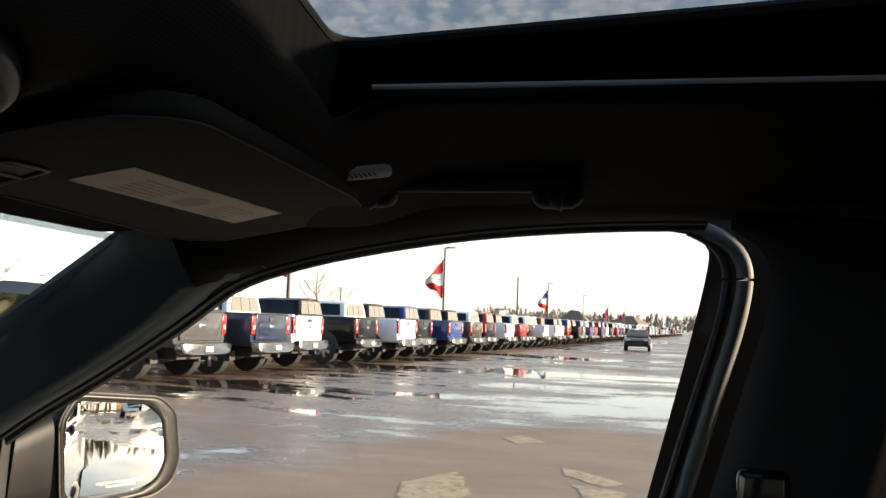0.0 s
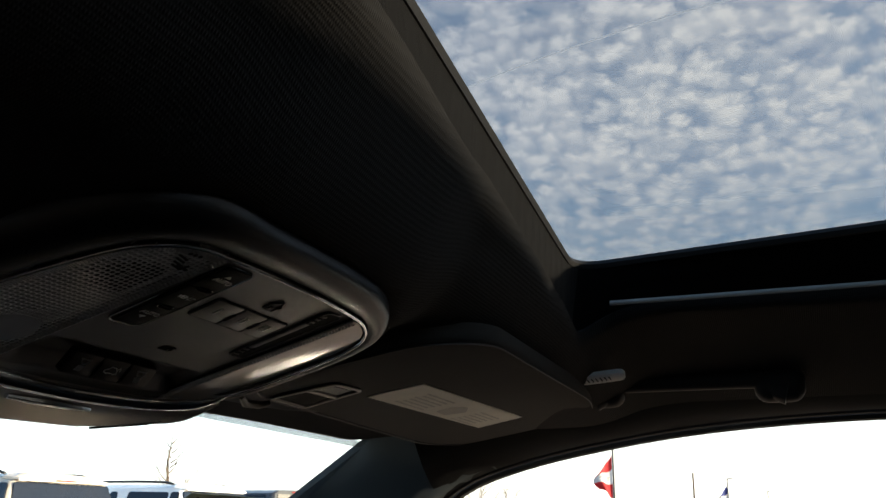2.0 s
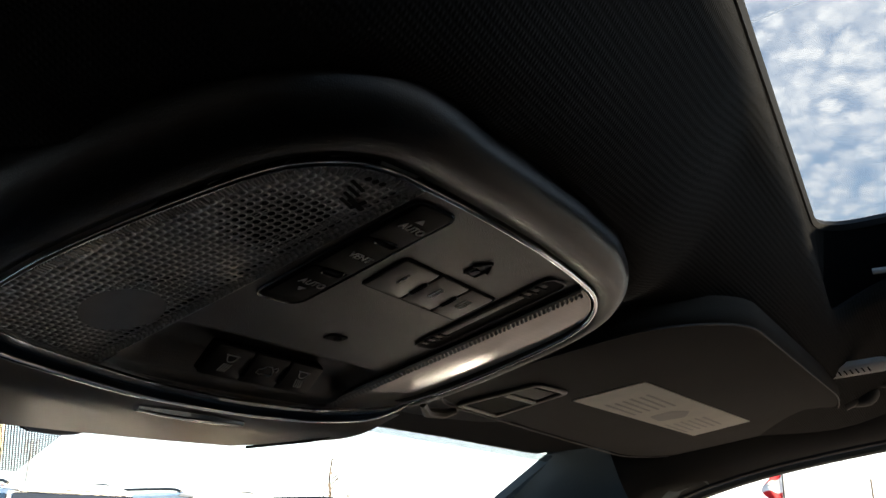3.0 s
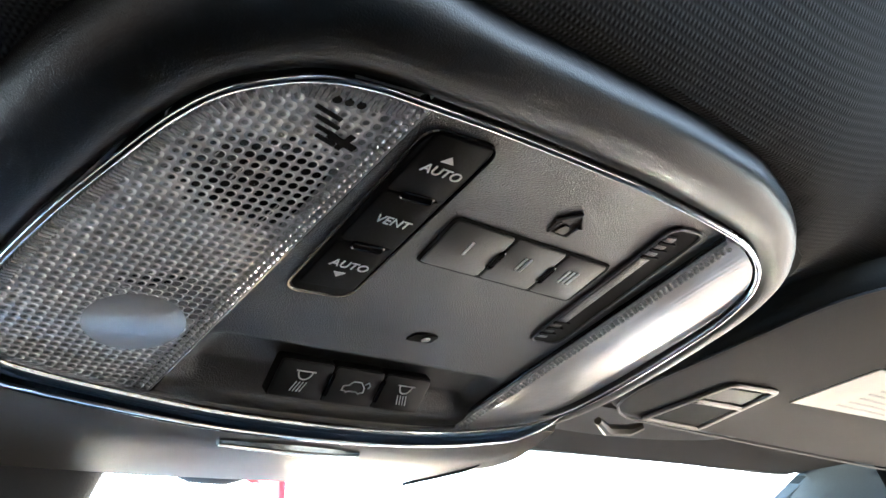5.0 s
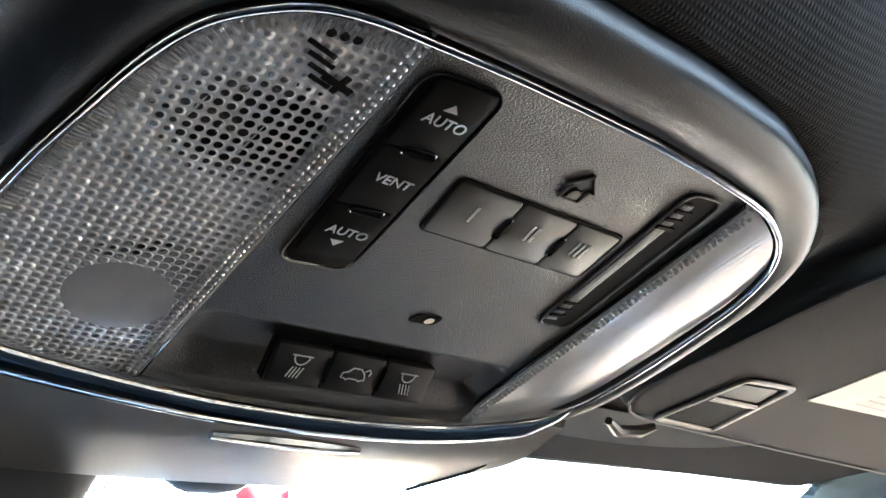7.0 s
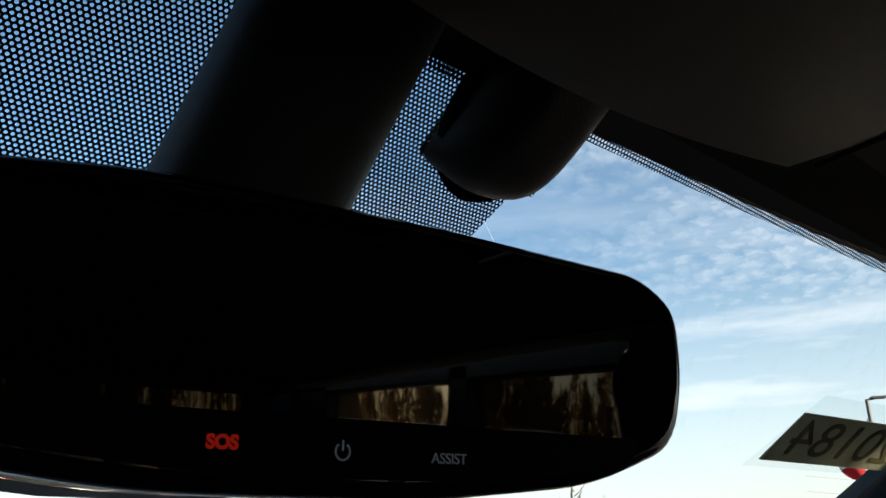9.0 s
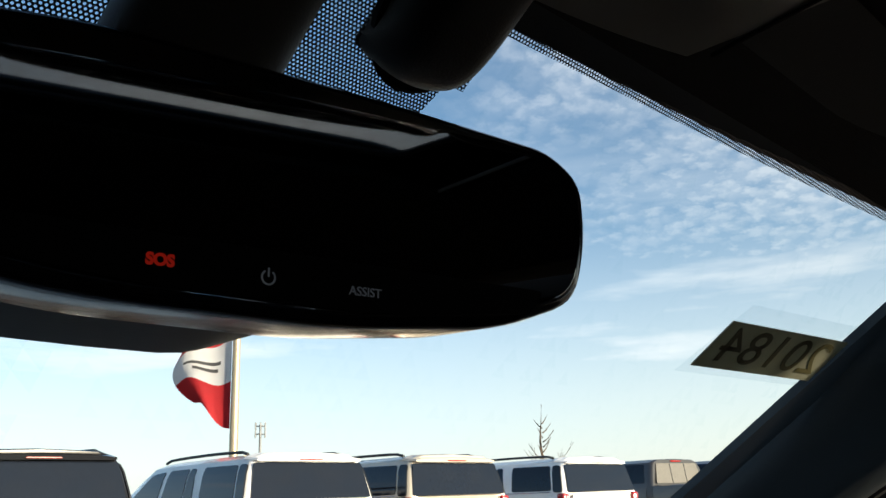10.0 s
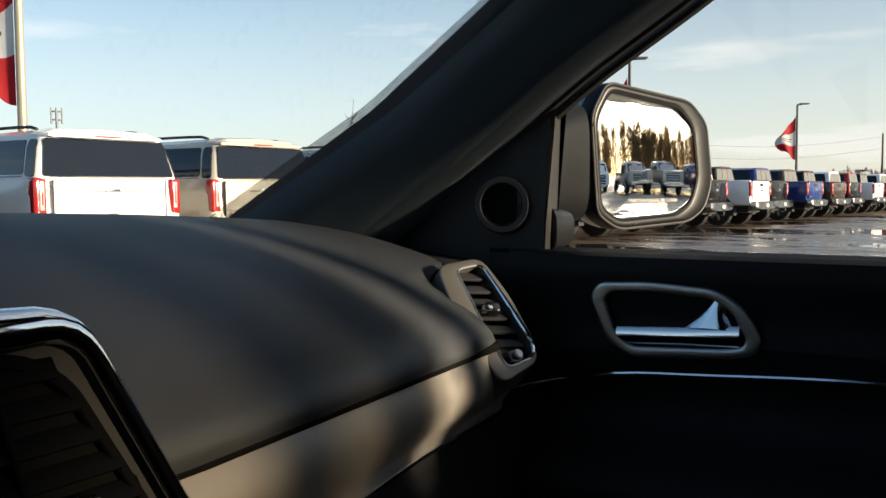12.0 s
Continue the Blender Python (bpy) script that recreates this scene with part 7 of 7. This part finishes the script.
def make_hatch(at):
    car = thing("small_car", "dark compact car standing on the wet lot", "car", at=at)
    part("body", loft_box([(0, 0.80, 0.40, 0.92, 0.10), (0.3, 0.88, 0.30, 0.96, 0.12), (3.0, 0.90, 0.28, 0.94, 0.12), (4.1, 0.86, 0.32, 0.84, 0.16), (4.4, 0.74, 0.40, 0.70, 0.14)]), PAINT["black"], car)
    part("cabin", loft_box([(0.4, 0.72, 0.88, 1.10, 0.05), (0.9, 0.68, 0.88, 1.44, 0.12), (2.2, 0.66, 0.88, 1.46, 0.12), (3.2, 0.74, 0.88, 0.98, 0.03)]), PAINT["black"], car)
    frame_panel(0.66, 0.56, 0.98, 1.40, 3.14, 2.36, M["carglass"], "windshield", car, thick=-0.02)
    side_panel([(0.75, 0.98), (1.0, 1.36), (2.15, 1.38), (2.85, 0.98)], 0.735, M["carglass"], "side_window", car, lean=0.14)
    part("grille", rbox(0.9, 0.06, 0.18, 0.02, 1, pose(0, 4.38, 0.50)), M["blackplastic"], car)
    for s in (1, -1):
        part("head_lamp", rbox(0.28, 0.16, 0.14, 0.03, 2, pose(s * 0.62, 4.28, 0.72)), M["clearlamp"], car)
        for wy in (0.8, 3.5):
            wheel(car, s * 0.80, wy, 0.32, 0.2)


make_hatch(lot(66.0, 3.0, 0, 92))


# ---------------------------------------------------------------- poles and flags
M["polemetal"] = surface("bare_pole", (0.42, 0.36, 0.25), 0.45, metal=0.5, mottle=0.1, mottle_size=0.4)
M["poledark"] = surface("dark_pole", (0.05, 0.05, 0.05), 0.5, mottle_size=0.3)
M["flagred"] = surface("flag_red", (0.50, 0.022, 0.03), 0.8, mottle=0.1, mottle_size=0.3)
M["flagwhite"] = surface("flag_white", (0.70, 0.70, 0.70), 0.8, mottle=0.06, mottle_size=0.3)
M["flagblue"] = surface("flag_blue", (0.03, 0.05, 0.22), 0.8, mottle=0.1, mottle_size=0.3)


def make_pole(at, h, flag=None, arm=1, tone="poledark", bars=True, drop=0.0):
    pole = thing("lamp_pole", "tall steel lot lamp pole with a flat lamp head", "lamp pole", "lot lamp poles", at=at)
    part("shaft", tube([(0, 0, 0), (0, 0, h * 0.5), (0, 0, h)], [0.10, 0.085, 0.07], 12), M[tone], pole)
    part("base", rbox(0.5, 0.5, 0.5, 0.05, 2, pose(0, 0, 0.25)), M["concrete"], pole)
    part("arm", tube([(0, 0, h - 0.02), (arm * 0.30, 0, h + 0.02)], 0.04, 8), M["poledark"], pole)
    part("lamp_head", loft_box([(-0.16, 0.30, -0.04, 0.04, 0.03), (0.16, 0.30, -0.05, 0.05, 0.04)]), M["poledark"], pole).matrix_basis = pose(arm * 0.45, 0, h + 0.06)
    if flag:
        top, colours = h - 0.75 - drop, flag
        hgt, wid = 2.9, 1.35
        cloth = thing("flag", "red and white sagging advertising flag on a lot pole" if "flagblue" not in flag else "red, white and blue sagging flag on a lot pole", "flag", "lot flags", at=at)
        def sag(f, g):
            """f: along the fly, g: down the hoist."""
            x = -0.10 - wid * f * (1 - 0.35 * (2 * g - 1) ** 2)
            z = top - hgt * (g * (1 - 0.62 * f) + 0.40 * f + 0.03 * math.sin(7 * f))
            y = 0.20 * math.sin(6 * f + 2 * g) * f
            return (x, y, z)
        n = len(colours)
        for i, c in enumerate(colours):
            def strip(u, v, i=i):
                return sag(u, (i + v) / n)
            bm = sheet(strip, 14, 8)
            bmesh.ops.solidify(bm, geom=bm.faces[:], thickness=0.006)
            stripe = part("stripe", bm, M[c], cloth)
        if bars:
            for k, (f0, f1, g) in enumerate(((0.18, 0.75, 0.47), (0.22, 0.60, 0.53))):
                def bar(u, v, f0=f0, f1=f1, g=g):
                    p = sag(f0 + (f1 - f0) * u, g + 0.030 * v)
                    return (p[0], p[1] - 0.010, p[2])
                part("print_bar", sheet(bar, 8, 1), M["poledark"], cloth)


M["concrete"] = surface("concrete", (0.35, 0.34, 0.32), 0.9, grain=0.003, grain_size=0.02, mottle_size=0.2)
RW = ["flagred", "flagwhite", "flagred"]
PD = 16.6
for s, h, fl, tone in ((8.88, 6.6, RW, "polemetal"), (35.8, 6.9, RW, "poledark"), (61.8, 6.9, RW, "poledark"), (112, 6.9, ["flagblue", "flagwhite", "flagred"], "poledark"), (152, 6.9, None, "poledark"), (202, 6.9, ["flagred", "flagblue", "flagred"], "poledark"), (257, 7.2, ["flagblue", "flagred"], "poledark"), (-17.5, 6.9, RW, "poledark")):
    make_pole(lot(s, PD, 0, -50), h, fl, 1, tone, bars=s < 70)


# ---------------------------------------------------------------- far things
M["bark"] = surface("bare_bark", (0.10, 0.075, 0.055), 0.9, grain=0.004, grain_size=0.03, mottle_size=0.3)
M["roofbrown"] = surface("shingle_brown", (0.17, 0.13, 0.10), 0.9, grain=0.01, grain_size=0.15, mottle_size=0.8)
M["siding"] = surface("pale_siding", (0.42, 0.42, 0.41), 0.7, mottle_size=1.0)
M["siding2"] = surface("grey_siding", (0.20, 0.21, 0.22), 0.7, mottle_size=1.0)
M["winter"] = backlit("winter_twigs", (0.30, 0.20, 0.09))
M["pine"] = surface("pine_needles", (0.035, 0.050, 0.030), 0.9, mottle=0.3, mottle_size=0.6)


def bare_tree(at, h, seed, label="bare winter tree with fine spreading twigs", spread=0.5):
    rr = random.Random(seed)
    tr = thing("bare_tree", label, "tree", "bare trees", at=at)
    part("trunk", tube([(0, 0, 0), (0.03 * h, 0, h * 0.35), (0.0, 0.02 * h, h * 0.7), (0.02 * h, 0, h)], [0.022 * h, 0.016 * h, 0.009 * h, 0.002 * h], 7), M["bark"], tr)
    limbs = bmesh.new()
    twigs = []
    for i in range(16):
        z = h * (0.28 + 0.6 * i / 16)
        a = rr.uniform(0, 2 * math.pi)
        l = h * spread * (1.05 - z / h) * rr.uniform(0.7, 1.2)
        p0 = Vector((0.01 * h, 0, z))
        p1 = p0 + Vector((math.cos(a) * l * 0.5, math.sin(a) * l * 0.5, l * 0.35))
        p2 = p0 + Vector((math.cos(a) * l, math.sin(a) * l, l * 0.95))
        twigs.append(tube([p0, p1, p2], [0.006 * h, 0.004 * h, 0.0015 * h], 5))
        for j in range(4):
            q = p1.lerp(p2, rr.random())
            b = a + rr.uniform(-1.2, 1.2)
            m_ = l * rr.uniform(0.25, 0.5)
            twigs.append(tube([q, q + Vector((math.cos(b) * m_ * 0.6, math.sin(b) * m_ * 0.6, m_ * 0.8))], [0.0022 * h, 0.0009 * h], 4))
    part("crown", join(*twigs), M["bark"], tr)


bare_tree(lot(29.5, 27.0), 5.4, 3, spread=0.28)
for i, (s, d, h) in enumerate(((93, 40, 7.2), (150, 60, 8))):
    bare_tree(lot(s, d), h, 20 + i, spread=0.6)


def cell_tower(at):
    tw = thing("radio_mast", "slim far-off radio mast with a ring of antennas", "radio mast", at=at)
    part("mast", tube([(0, 0, 0), (0, 0, 22)], [0.45, 0.3], 10), M["siding2"], tw)
    for z in (21.5, 19.5):
        for k in range(6):
            a = k * math.pi / 3
            part("antenna", rbox(0.4, 0.25, 1.8, 0.05, 1, pose(1.4 * math.cos(a), 1.4 * math.sin(a), z)), M["siding2"], tw)
        part("ring", tube([(1.3 * math.cos(a), 1.3 * math.sin(a), z) for a in np.linspace(0, 2 * math.pi, 13)[:-1]], 0.1, 6, closed=True), M["siding2"], tw)


cell_tower(lot(118, 205))


def gable_house(name, label, at, w, d, h, roof_h, wall, roof):
    b = thing(name, label, "building", at=at)
    part("wall", rbox(w, d, h, 0.05, 1, pose(0, 0, h / 2)), M[wall], b, smooth=False)
    bm = bmesh.new()
    e = 0.6
    pts = [(-w / 2 - e, -d / 2 - e, h), (w / 2 + e, -d / 2 - e, h), (w / 2 + e, d / 2 + e, h), (-w / 2 - e, d / 2 + e, h), (-w / 2 * 0.3, 0, h + roof_h), (w / 2 * 0.3, 0, h + roof_h)]
    v = [bm.verts.new(p) for p in pts]
    for f in ((0, 1, 5, 4), (1, 2, 5), (2, 3, 4, 5), (3, 0, 4), (3, 2, 1, 0)):
        bm.faces.new([v[i] for i in f])
    part("roof", bm, M[roof], b, smooth=False)
    for i in range(int(w // 4)):
        win = part("window", rbox(1.4, 0.12, 1.3, 0.02, 1, pose(-w / 2 + 2.4 + 4 * i, -d / 2 - 0.03, h * 0.55)), M["carglass"], b)
        part("frame", rbox(1.6, 0.08, 1.5, 0.02, 1, pose(-w / 2 + 2.4 + 4 * i, -d / 2 - 0.01, h * 0.55)), M["flagwhite"], win)


gable_house("roadside_house", "far roadside building with a brown peaked roof", lot(242, 29, 0, 90), 8, 7, 2.6, 3.4, "siding2", "roofbrown")
gable_house("low_hall", "long low pale commercial building", lot(150, 60, 0, 80), 60, 18, 2.9, 0.4, "siding", "siding2")
gable_house("low_hall", "long low grey commercial building", lot(260, 44, 0, 80), 50, 18, 3.2, 0.5, "siding2", "siding2")
gable_house("small_shed", "small yellowish house among far trees", lot(300, 18, 0, 70), 10, 9, 3.2, 2.6, "siding", "roofbrown")
gable_house("water_kiosk", "pale grey box-shaped roadside building", lot(118, 24, 0, 40), 1.4, 1.0, 3.6, 0.1, "siding", "siding2")


M["winterdark"] = surface("far_winter_wood", (0.27, 0.235, 0.205), 0.9, mottle=0.25, mottle_size=3.0)


def treeline(name, label, spots, seed, material, h0, h1, twig=1.0, fine=44):
    """A far belt of winter woods: many slender ragged crowns in one mesh."""
    rr = random.Random(seed)
    verts, faces = [], []
    for x, y in spots:
        for _ in range(5):
            px_, py_ = x + rr.uniform(-2.5, 2.5), y + rr.uniform(-3, 3)
            h = rr.uniform(h0, h1)
            for k in range(fine):
                z = h * (0.15 + 0.85 * rr.random() ** 0.8)
                r = 1.5 * (1.1 - z / h) + 0.2
                a = rr.uniform(0, 6.28)
                cx, cy = px_ + r * math.cos(a) * rr.random(), py_ + r * math.sin(a) * rr.random()
                l, w = rr.uniform(0.6, 1.5), twig * rr.uniform(0.05, 0.13)
                b = rr.uniform(0, 3.14)
                i = len(verts)
                verts += [(cx - w * math.cos(b), cy - w * math.sin(b), z), (cx + w * math.cos(b), cy + w * math.sin(b), z), (cx + rr.uniform(-0.4, 0.4), cy + rr.uniform(-0.4, 0.4), z + l)]
                faces.append((i, i + 1, i + 2))
            i = len(verts)
            verts += [(px_ - 0.12, py_, 0), (px_ + 0.12, py_, 0), (px_ + 0.05, py_ + 0.1, h * 0.8)]
            faces.append((i, i + 1, i + 2))
    me = bpy.data.meshes.new(name)
    me.from_pydata(verts, [], faces)
    me.materials.append(material)
    return tagged(new(name, me), label, "woods", kind="stuff")


treeline("far_woods", "belt of bare golden-lit winter trees behind the lot", [(-70 + 2.0 * i + 0.0, -62 - 6 * math.sin(i * 0.7)) for i in range(90)], 5, M["winter"], 4.5, 8.6, 0.8, 190)
spots = []
for i in range(120):
    p = lot(270 + 4.5 * i, 50 + 14 * math.sin(i * 0.9)) @ Vector((0, 0, 0))
    spots.append((p.x, p.y))
treeline("far_woods", "far grey-brown winter woods along the horizon", spots, 6, M["winterdark"], 4.5, 7.5, 1.8)
spots = []
for i in range(60):
    p = lot(300 + 1.5 * i, -40 + 2.2 * i) @ Vector((0, 0, 0))
    spots.append((p.x, p.y))
treeline("far_woods", "far grey-brown winter woods along the horizon", spots, 7, M["winterdark"], 4, 7, 1.8)


# ---------------------------------------------------------------- overhead line and vapour trails
def make_line():
    up = thing("utility_pole", "far plain wooden utility pole", "utility pole", at=lot(136, 25))
    part("post", tube([(0, 0, 0), (0, 0, 9)], [0.17, 0.12], 8), M["bark"], up)
    for h0, h1 in ((8.5, 7.6), (6.9, 6.2)):
        wire = thing("overhead_wire", "thin dark overhead wire across the sky", "wire")
        pts = []
        for f in np.linspace(0, 1, 14):
            a, b = lot(136, 25) @ Vector((0, 0, h0)), lot(80, 44) @ Vector((0, 0, h1))
            p = a.lerp(b, f)
            pts.append((p.x, p.y, p.z - 1.6 * math.sin(math.pi * f)))
        part("strand", tube(pts, 0.022, 5), M["poledark"], wire)


make_line()
# The trails glow by themselves, standing in for the sunlight on them.
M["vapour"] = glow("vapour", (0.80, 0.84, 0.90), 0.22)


def trail(points, widths, label):
    pts, ws = [], []
    k = len(points)
    for i in range(k - 1):
        a, b, c, d = (Vector(points[min(max(j, 0), k - 1)]) for j in (i - 1, i, i + 1, i + 2))
        for q in range(8):
            f = q / 8
            pts.append(0.5 * (2 * b + (c - a) * f + (2 * a - 5 * b + 4 * c - d) * f * f + (3 * b - a - 3 * c + d) * f ** 3))
            ws.append((widths[i] * (1 - f) + widths[i + 1] * f) * 0.6)
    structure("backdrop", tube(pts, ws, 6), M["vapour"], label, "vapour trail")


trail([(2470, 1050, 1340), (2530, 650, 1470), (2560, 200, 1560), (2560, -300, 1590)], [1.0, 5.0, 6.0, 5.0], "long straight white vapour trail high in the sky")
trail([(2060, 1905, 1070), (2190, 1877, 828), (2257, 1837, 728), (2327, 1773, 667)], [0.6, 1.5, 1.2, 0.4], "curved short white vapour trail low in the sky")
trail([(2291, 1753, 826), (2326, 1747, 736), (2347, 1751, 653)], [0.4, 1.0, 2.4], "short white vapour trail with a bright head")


# ---------------------------------------------------------------- outer body of the car itself
def make_outer_body():
    paintwork = M["navy"]
    structure("wall_flank_left", join(rbox(0.03, 1.9, 0.62, 0.01, 2, pose(-0.80, 0.20, 0.86)), rbox(0.09, 1.9, 0.012, 0.004, 1, pose(-0.775, 0.20, 1.168))), paintwork, "dark navy outer door skin", "car body", smooth=False)
    structure("wall_nose", loft_box([(1.10, 0.80, 0.40, 1.02, 0.10), (1.9, 0.80, 0.38, 0.99, 0.14), (2.25, 0.74, 0.40, 0.94, 0.16), (2.36, 0.62, 0.46, 0.84, 0.14)]), paintwork, "dark navy front wings and nose", "car body")
    structure("wall_quarter", join(*[rbox(0.03, 1.45, 0.90, 0.01, 2, pose(s * 0.785, -1.47, 0.76)) for s in (1, -1)]), paintwork, "dark navy rear quarter panels", "car body", smooth=False)
    structure("wall_sill", join(*[rbox(0.10, 3.2, 0.16, 0.03, 2, pose(s * 0.76, -0.4, 0.36)) for s in (1, -1)]), M["blackplastic"], "black plastic sills", "car body", smooth=False)
    structure("wall_bumper", loft_box([(-2.36, 0.66, 0.40, 0.74, 0.08), (-2.28, 0.80, 0.36, 0.80, 0.10), (-2.10, 0.82, 0.36, 0.80, 0.10)]), paintwork, "dark navy rear bumper", "car body")
    for s in (1, -1):
        for y in (1.62, -1.35):
            rolling = thing("road_wheel_set", "black tyre on an alloy rim under the car", "wheel", "wheels of the car")
            wheel(rolling, s * 0.70, y, 0.38, 0.26)


make_outer_body()
